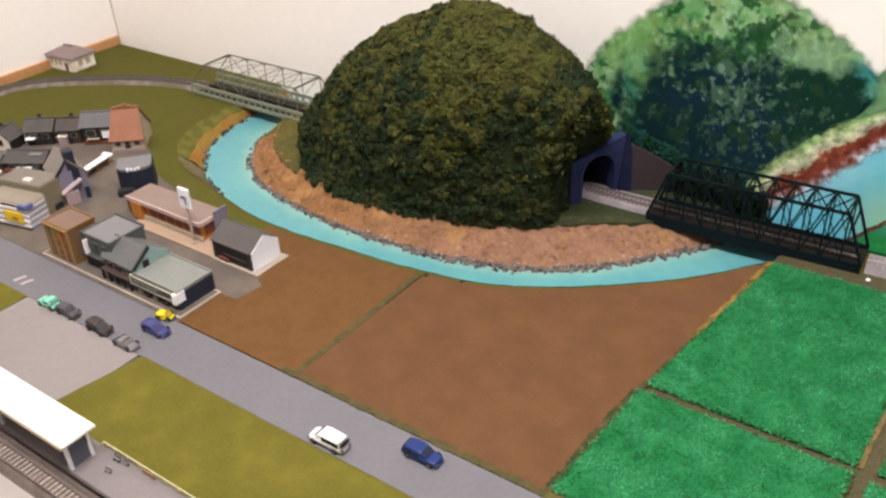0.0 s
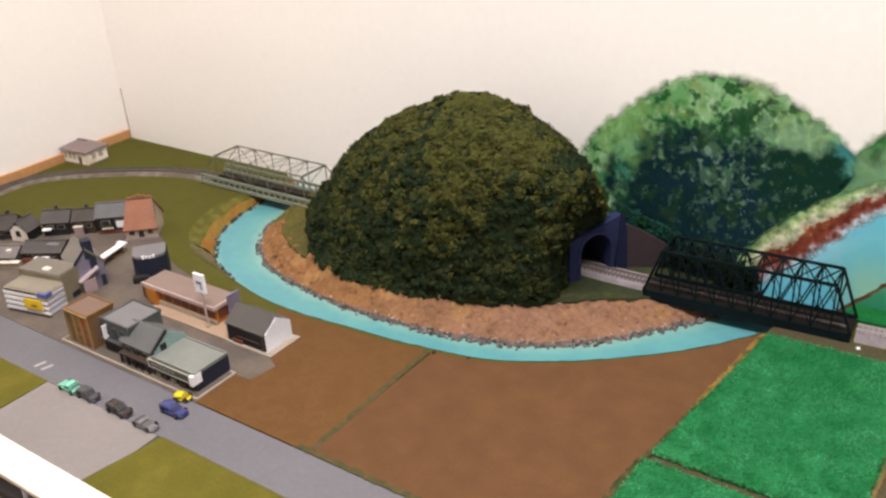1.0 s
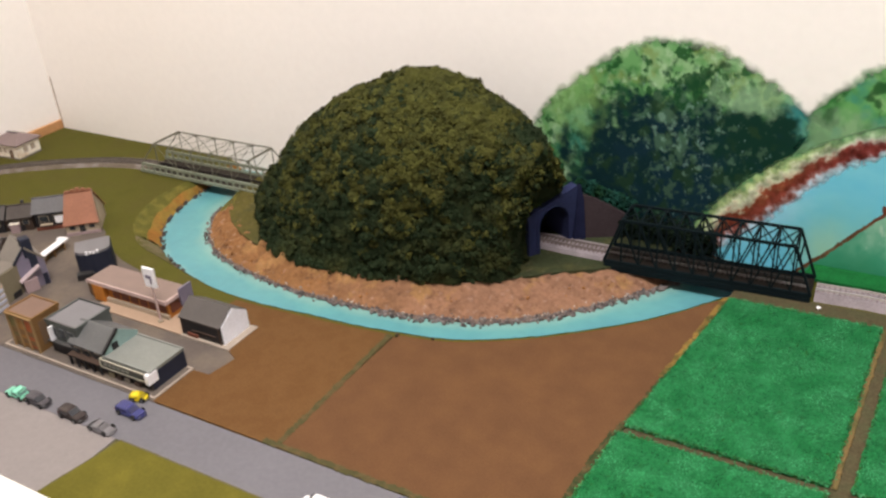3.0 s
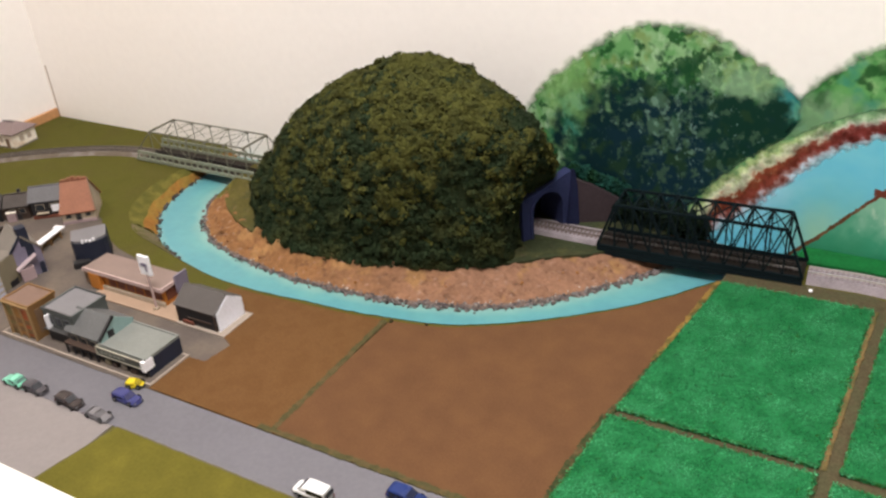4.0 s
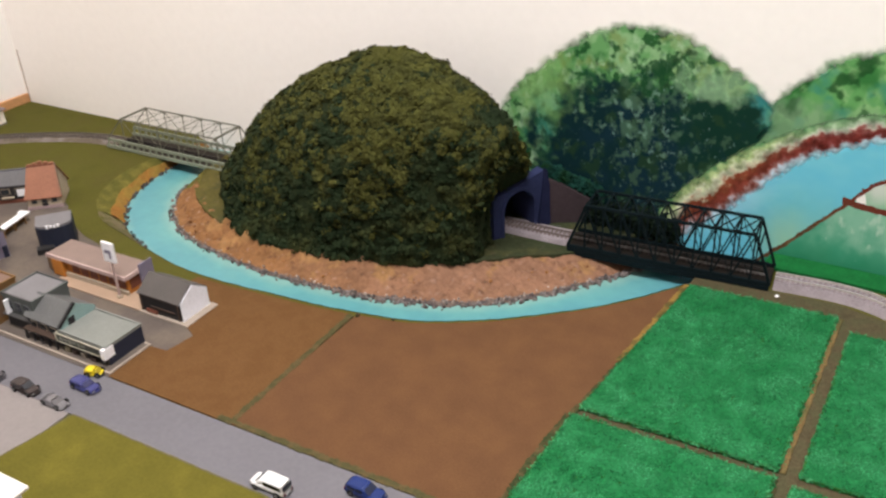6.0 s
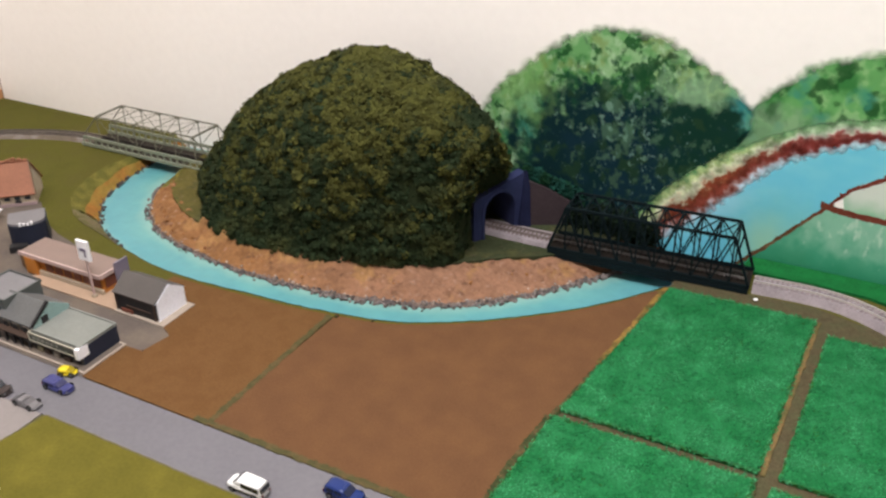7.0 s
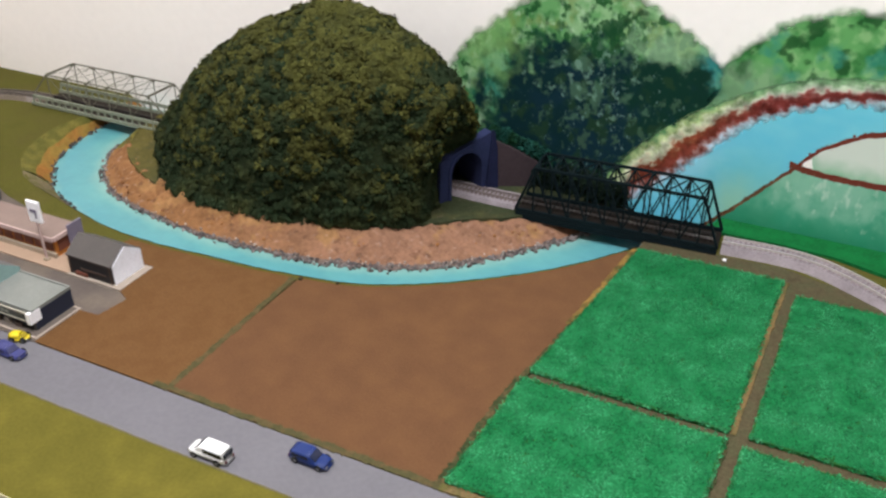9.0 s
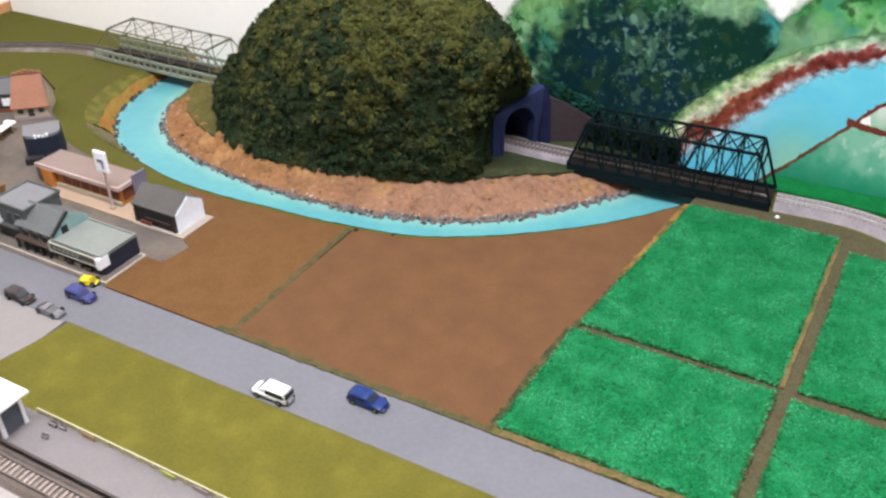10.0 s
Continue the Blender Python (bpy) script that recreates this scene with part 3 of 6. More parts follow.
def turf(a, b, c, d, label):
    """A raised turf panel: cut edge, lumpy top and loose tufts."""
    nx, ny = int((b[0] - a[0]) / 0.0022), int((d[1] - a[1]) / 0.0022)
    t = thing("green_field", pose(0, 0, 0), label, "field", "green fields")

    def at(u, v):
        return tuple((a[k] * (1 - u) + b[k] * u) * (1 - v) + (d[k] * (1 - u) + c[k] * u) * v for k in (0, 1))

    bm = B()
    rows = []
    for j in range(ny + 1):
        row = []
        for i in range(nx + 1):
            x, y = at(i / nx, j / ny)
            edge = min(i, j, nx - i, ny - j)
            w = 0.0022 * noise.noise((x * 110, y * 110, 2)) if edge == 0 else 0
            z = 0.0042 + 0.0011 * noise.noise((x * 260, y * 260, 1)) + 0.0006 * noise.noise((x * 60, y * 60, 4)) - (0.0012 if edge == 0 else 0)
            row.append(bm.verts.new((x + w, y + w, z)))
        rows.append(row)
    for low, high in zip(rows, rows[1:]):
        for i in range(nx):
            bm.faces.new((low[i], low[i + 1], high[i + 1], high[i]))
    part("turf_top", bm, M_turf, t, smooth=True)
    part("turf_edge", prism(B(), [a, b, c, d], 0.0, 0.0036), M_turf_edge, t)
    rng = np.random.default_rng(int(1000 * (a[0] + a[1]) + 900))
    k = int((b[0] - a[0]) * (d[1] - a[1]) * 1500000)
    uv = rng.random((k, 2)) * 0.985 + 0.0075
    x, y = at(uv[:, 0], uv[:, 1])
    ob = flakes("turf_tufts", np.stack([x, y, np.full(k, 0.0046)], 1), np.tile((0, 0, 1.0), (k, 1)), 0.00075, 1, M_turf_blade, 0.86, 1.3)
    ob.parent = t
    tagged(ob, kind="stuff")
    k = int(((b[0] - a[0]) + (d[1] - a[1])) * 2 * 1500)
    u, side = rng.random(k), rng.integers(0, 4, k)
    off = rng.normal(0, 0.0007, (k, 2)) + np.where((side == 0)[:, None], (0.0009, 0.0), (0.0, 0.0))
    uu = np.where(side == 0, 0.0, np.where(side == 1, 1.0, u))
    vv = np.where(side == 2, 0.0, np.where(side == 3, 1.0, u))
    x, y = at(uu, vv)
    ob = flakes("rim_tufts", np.stack([x + off[:, 0], y + off[:, 1], rng.uniform(0.0022, 0.0048, k)], 1), np.tile((0, -0.3, 0.95), (k, 1)), 0.0012, 2, M_turf_rim, 0.7, 1.2)
    ob.parent = t
    tagged(ob, kind="stuff")
    return t


turf((0.2135, 0.1205), (0.3485, 0.1185), (0.3560, 0.3145), (0.2385, 0.3125), "bright green raised turf field by the river")
turf((0.2050, 0.0030), (0.3440, 0.0030), (0.3480, 0.1110), (0.2115, 0.1115), "bright green raised turf field by the road")
turf((0.3615, 0.1185), (0.56, 0.1170), (0.56, 0.2970), (0.3675, 0.2970), "bright green raised turf field near the railway")
turf((0.3555, 0.0030), (0.56, 0.0030), (0.56, 0.1075), (0.3590, 0.1075), "bright green raised turf field at the path crossing")
ragged("field_edge", [(0.3508, 0.118), (0.3531, 0.18), (0.3557, 0.25), (0.3586, 0.315)], 0.0020, 0.0024, M_edge_tan, "tan earth edge of the green field", 9)
ragged("field_edge", [(0.3445, 0.003), (0.3458, 0.04), (0.3472, 0.08), (0.3486, 0.111)], 0.0024, 0.0024, M_fringe, "dark mossy edge of the green field with its shadow line painted in", 10)
ragged("field_verge", [(0.204, -0.0010), (0.28, -0.0004), (0.36, -0.0010), (0.56, -0.0008)], 0.0036, 0.0024, M_edge, "tan and mossy verge between road and green fields", 6)
ragged("lawn_edge", [(-0.108, -0.0474), (0.02, -0.0476), (0.14, -0.0472), (0.30, -0.0476), (0.55, -0.0474)], 0.0009, 0.0021, M_edge_lawn, "tan frayed edge of the lawn mat", 7)
ragged("lawn_edge", [(-0.1085, -0.0478), (-0.112, -0.070), (-0.117, -0.095), (-0.1214, -0.1215)], 0.0009, 0.0021, M_edge_lawn, "tan frayed edge of the lawn mat", 8)

# ---- railway ----
track_line = curve([(-0.7005, 0.02), (-0.7005, 0.10), (-0.7005, 0.165), (-0.697, 0.215), (-0.681, 0.243), (-0.645, 0.275), (-0.60, 0.304), (-0.55, 0.329), (-0.50, 0.343), (-0.45, 0.345), (-0.39, 0.345), (-0.30, 0.345), (-0.24, 0.345)], 110)
track_mid = curve([(0.045, 0.345), (0.09, 0.3445), (0.13, 0.3455), (0.22, 0.349), (0.30, 0.352), (0.345, 0.3545), (0.375, 0.351), (0.405, 0.338), (0.44, 0.314), (0.47, 0.28), (0.52, 0.20), (0.56, 0.10), (0.60, -0.02)], 120)


def side_of(line):
    d = np.gradient(line, axis=0)
    d /= np.linalg.norm(d, axis=1)[:, None]
    return np.stack([-d[:, 1], d[:, 0]], 1)


def railway(line, z, label, ballast, width=0.0125, sleeper_step=0.0042, bed=True, tie=None, rail=None, near=None, half=0.0075):
    t = thing("railway_track", pose(0, 0, 0), label, "railway track", "tracks")
    s = side_of(line)

    def strip(off, zz):
        return [(x, y, zz) for x, y in line + s * off]

    if bed:
        bm = loft(B(), [strip(width + 0.003, -0.001), strip(width - 0.0015, z - 0.0004), strip(0, z), strip(-width + 0.0015, z - 0.0004), strip(-width - 0.003, -0.001)])
        bmesh.ops.recalc_face_normals(bm, faces=bm.faces[:])
        part("roadbed", bm, ballast, t)
    for k in (-1, 1):
        bm = loft(B(), [strip(k * 0.0045 - 0.0004, z), strip(k * 0.0045 - 0.0004, z + 0.0022), strip(k * 0.0045 + 0.0004, z + 0.0022), strip(k * 0.0045 + 0.0004, z)])
        bmesh.ops.recalc_face_normals(bm, faces=bm.faces[:])
        part("rail", bm, near if near and k < 0 else rail or M_rail, t)
    run = np.r_[0, np.cumsum(np.linalg.norm(np.diff(line, axis=0), axis=1))]
    me = None
    for at in np.arange(0.002, run[-1], sleeper_step):
        x, y = np.interp(at, run, line[:, 0]), np.interp(at, run, line[:, 1])
        i = min(np.searchsorted(run, at), len(line) - 1)
        if me is None:
            ob = part("sleeper", box(B(), -0.0009, 0.0009, -half, half, 0, 0.0009), tie or M_tie, t)
            me = ob.data
        else:
            ob = new("sleeper", me)
            ob.parent = t
        ob.matrix_basis = pose(x, y, z - 0.0001, 0, 0, math.degrees(math.atan2(-s[i][0], s[i][1])))
    return t


railway(track_line[track_line[:, 0] > -0.474], 0.0032, "dark sleepered track across the pale bridge", M_ballast, bed=False, tie=M_deck_d, rail=M_rail_d)
railway(track_line[track_line[:, 0] < -0.470], 0.0034, "curved single track on a grey-brown roadbed along the wall", mat("ballast_dull", (0.150, 0.123, 0.099), 0.95, 0.2, 900, 60, 0.6, other=(0.185, 0.16, 0.15)), tie=mat("sleepers_dusty", (0.125, 0.105, 0.092), 0.85, 0.2, 400, 60, 0.2, obj_vary=0.2), rail=mat("rail_dusty", (0.105, 0.088, 0.078), 0.7, 0.1, 300, 60, 0.0))
railway(track_mid[track_mid[:, 0] < 0.121], 0.0068, "short track on pale roadbed leaving the tunnel", M_ballast, 0.0135, tie=mat("sleepers_rusty", (0.135, 0.105, 0.098), 0.85, 0.2, 400, 60, 0.2, obj_vary=0.2), rail=mat("rail_rusty", (0.17, 0.14, 0.135), 0.6, 0.2, 300, 60, 0.0))
railway(track_mid[(track_mid[:, 0] > 0.117) & (track_mid[:, 0] < 0.300)], 0.0076, "dark sleepered track across the truss bridge", M_ballast, bed=False, tie=M_deck_d, rail=M_rail_d, near=M_rail_glint)
railway(track_mid[track_mid[:, 0] > 0.296], 0.0068, "curved track on pale lilac-grey roadbed beyond the bridge", M_ballast, 0.0098, tie=M_tie_lilac)
front = np.stack([np.linspace(XL, 0.55, 60), np.full(60, -0.1620)], 1)
railway(front, 0.004, "straight station track with close-set sleepers on brown ballast", M_ballast_brown, 0.0088, 0.0040, tie=M_tie_pale, rail=mat("rail_brown", (0.125, 0.098, 0.088), 0.6, 0.15, 300, 60, 0.0), half=0.0043)
slab("track_margin", rect(XL, XR, -0.1722, -0.1492), 0.0011, M_ballast_brown, "brown ballast beside the station track", "ballast")
slab("front_board", rect(XL, XR, TY0 + 0.001, -0.1725), 0.0012, M_board, "pale bare board in front of the station track", "board")


def truss_bridge(m, length, width, height, panels, steel, deck, label, bar=0.0016, lattice=False, girder=(-0.0048, 0.0015)):
    t = thing("truss_bridge", m, label, "railway bridge", "truss bridges")
    p = length / panels
    hw = width / 2
    for s in (-1, 1):
        y = s * hw
        tr = part("truss", beam(B(), (0, y, 0.004), (length, y, 0.004), bar * 1.1, bar * 2.2), steel, t)
        part("top_chord", beam(B(), (p, y, height), (length - p, y, height), bar * 1.1, bar * 1.3), steel, tr)
        part("end_post", beam(B(), (0, y, 0.004), (p, y, height), bar * 1.1, bar * 1.2), steel, tr)
        part("end_post", beam(B(), (length, y, 0.004), (length - p, y, height), bar * 1.1, bar * 1.2), steel, tr)
        for i in range(1, panels):
            part("upright", beam(B(), (i * p, y, 0.004), (i * p, y, height), bar * 0.75, bar * 0.75), steel, tr)
            if i < panels - 1:
                a, b = ((i * p, y, height), ((i + 1) * p, y, 0.004)) if i < panels / 2 else ((i * p, y, 0.004), ((i + 1) * p, y, height))
                part("diagonal", beam(B(), a, b, bar * 0.7, bar * 0.7), steel, tr)
                if lattice:
                    part("diagonal", beam(B(), (a[0], y, b[2]), (b[0], y, a[2]), bar * 0.35, bar * 0.35), steel, tr)
        part("girder", box(B(), 0, length, y - 0.001, y + 0.001, *girder, 0.0003), steel, t)
    for i in range(1, panels):
        part("top_strut", beam(B(), (i * p, -hw, height), (i * p, hw, height), bar * 0.8, bar * 0.8), steel, t)
        if i < panels - 1:
            part("top_brace", beam(B(), (i * p, -hw, height), ((i + 1) * p, hw, height), bar * 0.5, bar * 0.5), steel, t)
            part("top_brace", beam(B(), (i * p, hw, height), ((i + 1) * p, -hw, height), bar * 0.5, bar * 0.5), steel, t)
    for x, q in ((p, 1), (length - p, -1)):
        part("portal_brace", beam(B(), (x - q * p * 0.25, -hw, height * 0.78), (x - q * p * 0.25, hw, height * 0.78), bar * 0.8, bar * 0.8), steel, t)
    part("deck", box(B(), 0.0, length, -hw + 0.001, hw - 0.001, -0.002, 0.0028, 0.0003), deck, t)
    return t


truss_bridge(pose(0.120, 0.3415, 0.0035, 0, 0, 3.2), 0.178, 0.033, 0.048, 11, M_bridge_d, M_deck_d, "dark green lattice truss railway bridge over the river", 0.0018, True)


def parapet_bridge(m, length, width, height, panels, label):
    """A light through truss: slim upper members over a parapet of two pale beams with short posts."""
    t = thing("truss_bridge", m, label, "railway bridge", "truss bridges")
    p, hw = length / panels, width / 2
    zlo, zhi = 0.0018, 0.0108
    for s in (-1, 1):
        y = s * hw
        tr = part("truss", beam(B(), (0, y, zhi), (length, y, zhi), 0.0020, 0.0034), M_bridge_l, t)
        part("bottom_chord", beam(B(), (-0.004, y, zlo), (length, y, zlo), 0.0024, 0.0036), M_bridge_l, tr)
        part("top_chord", beam(B(), (p, y, height), (length - p, y, height), 0.0012, 0.0013), M_bridge_u, tr)
        for x0, x1 in ((0, p), (length, length - p)):
            part("end_post", beam(B(), (x0, y, zhi), (x1, y, height), 0.0011, 0.0011), M_bridge_u, tr)
        for i in range(1, panels):
            part("upright", beam(B(), (i * p, y, zhi), (i * p, y, height), 0.0008, 0.0009), M_bridge_u, tr)
            part("gusset", box(B(), i * p - 0.0019, i * p + 0.0019, y - 0.0006, y + 0.0006, height - 0.0028, height - 0.0004), M_bridge_u, tr)
            if i < panels - 1:
                x0, x1 = (i * p, (i + 1) * p) if i < panels / 2 - 0.5 else ((i + 1) * p, i * p)
                part("diagonal", beam(B(), (x0, y, height), (x1, y, zhi), 0.0005, 0.0006), M_bridge_u, tr)
        for i in range(panels * 3 + 1):
            x = min(i * p / 3, length - 0.001)
            part("parapet_post", box(B(), x - 0.0008, x + 0.0008, y - 0.0006, y + 0.0006, zlo + 0.0018, zhi - 0.0017), M_bridge_l, tr)
    for i in range(1, panels):
        end = i in (1, panels - 1)
        part("top_strut", beam(B(), (i * p, -hw, height), (i * p, hw, height), 0.0016 if end else 0.0007, 0.0020 if end else 0.0007), M_bridge_u, t)
        if i < panels - 1:
            part("top_brace", beam(B(), (i * p, -hw, height), ((i + 1) * p, hw, height), 0.0004, 0.0004), M_bridge_u, t)
    part("deck", box(B(), 0.0, length, -hw + 0.0014, hw - 0.0014, -0.0010, 0.0010, 0.0003), mat("deck_brown", (0.032, 0.027, 0.021), 0.85, 0.2, 400, 60, 0.2), t)
    return t


parapet_bridge(pose(-0.4765, 0.3465, 0.0012), 0.2065, 0.041, 0.0405, 7, "pale grey-green truss railway bridge over the river bend")

# ---- wooded hill and tunnel ----
FOOT = inner_top[np.argsort(inner_top[:, 0])]
FOOT = FOOT[FOOT[:, 0] > -0.27]
HILL = dict(cx=-0.0875, cy=0.3147, rl=0.171, rr=0.168, rf=0.092, h=0.183, e=2.31, f=1.41, sx=0.058, sy=-0.026)
PORTAL_AT, PORTAL_DIR = Vector((0.052, 0.312, 0.0)), Vector((0.5, 0.866, 0)).normalized()
PORTAL_N = Vector((PORTAL_DIR.y, -PORTAL_DIR.x, 0))


def hill_point(u, v, grow=0.0):
    g = HILL
    s = (1 - v ** g["e"]) ** (1 / g["f"]) if v < 1 else 0.0
    c = math.cos(u)
    rx = (g["rl"] if c < 0 else g["rr"]) + grow
    lump = 1 + 0.022 * noise.noise((c * 2.2, math.sin(u) * 2.2, v * 3)) * (1 - v * 0.5)
    x = g["cx"] + g["sx"] * v + rx * s * c * lump
    y = g["cy"] + g["sy"] * v + (g["rf"] + grow) * s * math.sin(u) * lump
    if c < 0:
        x += 0.014 * c * math.exp(-((v - 0.13) / 0.17) ** 2)
        x -= c * 0.005 * math.exp(-((v - 0.40) / 0.13) ** 2)
    foot = float(np.interp(x, FOOT[:, 0], FOOT[:, 1])) - 0.0040 - grow
    if y < foot:
        y = foot - 0.12 * (foot - y)
    elif v < 0.2:
        y += (foot - y) * (1 - v / 0.2) ** 1.5 * max(0.0, min(1.0, (-math.sin(u) - 0.1) / 0.35)) * max(0.0, min(1.0, (x + 0.235) / 0.05))
    p = Vector((x, min(y, WALL_Y - 0.004), 0.002 + (g["h"] + grow) * v + 0.0005 * max(0.0, 1 - s / 0.3)))
    over = (p - PORTAL_AT).dot(PORTAL_N)
    along = (p - PORTAL_AT).dot(PORTAL_DIR)
    limit = -0.004 + 0.9 * max(0.0, -along - 0.001) + 0.55 * max(0.0, p.z - 0.058)
    if 0.004 < along < 0.058 and p.z < 0.052:
        return p - PORTAL_N * max(0.0, over + 0.045)
    if along > -0.12 and over > limit - 0.012:
        k = (over - limit + 0.012) / 0.024
        p -= PORTAL_N * (over - limit + 0.012 - 0.012 * (1 - math.exp(-2 * k)))
    return p


hill = thing("wooded_hill", pose(0, 0, 0), "steep hill covered in dark olive foliage clumps", "hill")
bm = B()
nu, nv = 96, 40
rows = [[bm.verts.new(hill_point(2 * math.pi * i / nu, (j / nv) ** 1.2, -0.004)) for i in range(nu)] for j in range(nv)]
for a, b in zip(rows, rows[1:]):
    for i in range(nu):
        bm.faces.new((a[i], a[(i + 1) % nu], b[(i + 1) % nu], b[i]))
top = bm.verts.new(hill_point(0, 1, -0.004))
for i in range(nu):
    bm.faces.new((rows[-1][i], rows[-1][(i + 1) % nu], top))
part("hill_body", bm, M_leaf_core, hill)

def hill_cover(count, seed, size, per, material, name, label, keep=None, lift=0.0):
    """Foliage clumps all over the hill; keep(point) thins them out."""
    rng = random.Random(seed)
    cs, ns = [], []
    while len(cs) < count:
        u, v = rng.uniform(0, 2 * math.pi), rng.random() ** 1.15
        a = hill_point(u, v)
        if a.y > WALL_Y - 0.014 or (keep and rng.random() > keep(a)):
            continue
        b, c = hill_point(u + 0.02, v), hill_point(u, min(v + 0.01, 0.999))
        n = (b - a).cross(c - a)
        n = n.normalized() if n.length > 1e-9 else Vector((0, 0, 1))
        if n.z < -0.2:
            n = -n
        q = a + n * (0.0050 * noise.noise(a * 75) + 0.003 * noise.noise(a * 150) - 0.0055 + lift)
        if (q - PORTAL_AT).dot(PORTAL_N) > -0.009 and (q - PORTAL_AT).dot(PORTAL_DIR) > -0.005 and q.z < 0.072:
            continue
        cs.append(q)
        ns.append(n)
    g = np.random.default_rng(seed)
    d = g.normal(size=(count * per, 3)) + np.repeat(np.array(ns), per, 0) * 1.9
    d /= np.linalg.norm(d, axis=1)[:, None]
    r = np.repeat(g.uniform(0.55, 1.1, count), per)[:, None] * size
    c = np.repeat(np.array(cs), per, 0) + d * r * g.uniform(0.75, 1.15, (count * per, 1)) * (1, 1, 0.85)
    c[:, 2] = np.maximum(c[:, 2], 0.0035)
    ob = flakes(name, c, d, 0.0029, 1, material, 0.93, 0.9)
    ob.parent = hill
    return tagged(ob, label, kind="stuff")


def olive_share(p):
    """How much of the growth at a place is olive: broad patches, nearly all of it towards the top; the dark foot and
    flanks also paint in shade.
    """
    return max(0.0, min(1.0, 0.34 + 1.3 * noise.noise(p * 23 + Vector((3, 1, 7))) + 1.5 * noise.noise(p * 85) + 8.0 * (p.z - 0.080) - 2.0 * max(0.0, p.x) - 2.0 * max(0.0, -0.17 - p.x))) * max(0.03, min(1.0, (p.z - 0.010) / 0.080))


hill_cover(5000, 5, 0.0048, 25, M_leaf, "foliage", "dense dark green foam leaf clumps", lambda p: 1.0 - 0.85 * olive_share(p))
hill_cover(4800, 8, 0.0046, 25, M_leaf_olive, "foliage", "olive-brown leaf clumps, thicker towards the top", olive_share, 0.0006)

rng = random.Random(17)
cs = [Vector((rng.uniform(0.115, 0.205), rng.uniform(0.381, 0.398), rng.random() ** 1.5 * 0.022 + 0.001)) for _ in range(420)]
cs = [c for c in cs if c.z < 0.024 - 0.10 * max(0.0, c.x - 0.15)]
hedge = flakes("shrub_strip", np.array(cs), np.tile((0, -0.6, 0.8), (len(cs), 1)), 0.0034, 10, mat("shrub_leaves", (0.006, 0.013, 0.007), 0.95, 0.2, 260, 85, 0.0, island=0.3), 0.5, 0.9)
tagged(hedge, "low dark green shrubs between bridge and wall", "shrubs", kind="stuff")

# tunnel mouth: a wall with an arched opening, pilaster and wing wall
portal = thing("tunnel_portal", Matrix.Translation(PORTAL_AT) @ pose(0, 0, 0, 0, 0, 60), "blue-grey tunnel portal with an arched opening and a sloping wing wall", "tunnel portal")


def arch_wall(bm, x0, x1, tops, ax, aw, ah, y0, y1):
    """A wall in the x-z plane with an arched opening; tops: outline points from right to left."""
    arch = [(ax + aw, 0.0)] + [(ax + aw * math.cos(a), ah + aw * math.sin(a)) for a in np.linspace(0, math.pi, 17)] + [(ax - aw, 0.0)]
    outline = [(x0, 0.0)] + arch[::-1] + [(x1, 0.0)] + tops
    f = [bm.verts.new((x, y0, z)) for x, z in outline]
    b = [bm.verts.new((x, y1, z)) for x, z in outline]
    bm.faces.new(f)
    bm.faces.new(b[::-1])
    n = len(outline)
    for i in range(n):
        bm.faces.new((f[(i + 1) % n], f[i], b[i], b[(i + 1) % n]))
    bm.normal_update()
    bmesh.ops.triangulate(bm, faces=[q for q in bm.faces if len(q.verts) > 4])
    bmesh.ops.recalc_face_normals(bm, faces=bm.faces[:])
    return bm


AX, AW, AH = 0.029, 0.0170, 0.030
part("portal_face", arch_wall(B(), 0.0, 0.062, [(0.062, 0.056), (0.057, 0.061), (0.050, 0.059), (0.0, 0.044)], AX, AW, AH, 0, 0.010), M_portal, portal)
part("arch_ring", arch_wall(B(), AX - AW - 0.003, AX + AW + 0.003, [(AX + (AW + 0.003) * math.cos(a), AH + (AW + 0.003) * math.sin(a)) for a in np.linspace(0, math.pi, 17)], AX, AW, AH, -0.0012, 0.0), M_portal, portal)
bm = B()
buttress = [(0.0500, 0.0), (0.0640, 0.0), (0.0632, 0.044), (0.0602, 0.061), (0.0572, 0.063), (0.0555, 0.044)]
vs = [[bm.verts.new((x, y, z)) for x, z in buttress] for y in (-0.0042, 0.0004)]
for k, (x, z) in enumerate(buttress):
    vs[0][k].co.y += 0.0034 * z / 0.070
bm.faces.new(vs[0])
bm.faces.new(vs[1][::-1])
for i in range(len(buttress)):
    k = (i + 1) % len(buttress)
    bm.faces.new((vs[0][k], vs[0][i], vs[1][i], vs[1][k]))
bmesh.ops.recalc_face_normals(bm, faces=bm.faces[:])
part("pilaster", bm, M_buttress, portal, "dark navy tapering buttress")
# Blue sides stand for lit walls; black back and roof paint the dark.
for q in ((0.008, 0.052, 0.040, 0.042, 0.0, 0.052), (0.0080, 0.0105, 0.0105, 0.040, 0.0, 0.052), (0.0495, 0.052, 0.0105, 0.040, 0.0, 0.052), (0.0080, 0.052, 0.0105, 0.042, 0.052, 0.054)):
    part("tunnel_lining", box(B(), *q), M_lining if q[1] < 0.02 or q[0] > 0.04 else M_black, portal)
bm = B()
top = [(0.062 + 0.042 * k / 8, 0.0500 - 0.0235 * k / 8 + 0.0015 * math.sin(math.pi * k / 8)) for k in range(9)]
prof = [(0.104, 0.0), (0.062, 0.0)] + top
vs = [[bm.verts.new((x, y, z)) for x, z in prof] for y in (0.0, 0.006)]
bm.faces.new(vs[0])
bm.faces.new(vs[1][::-1])
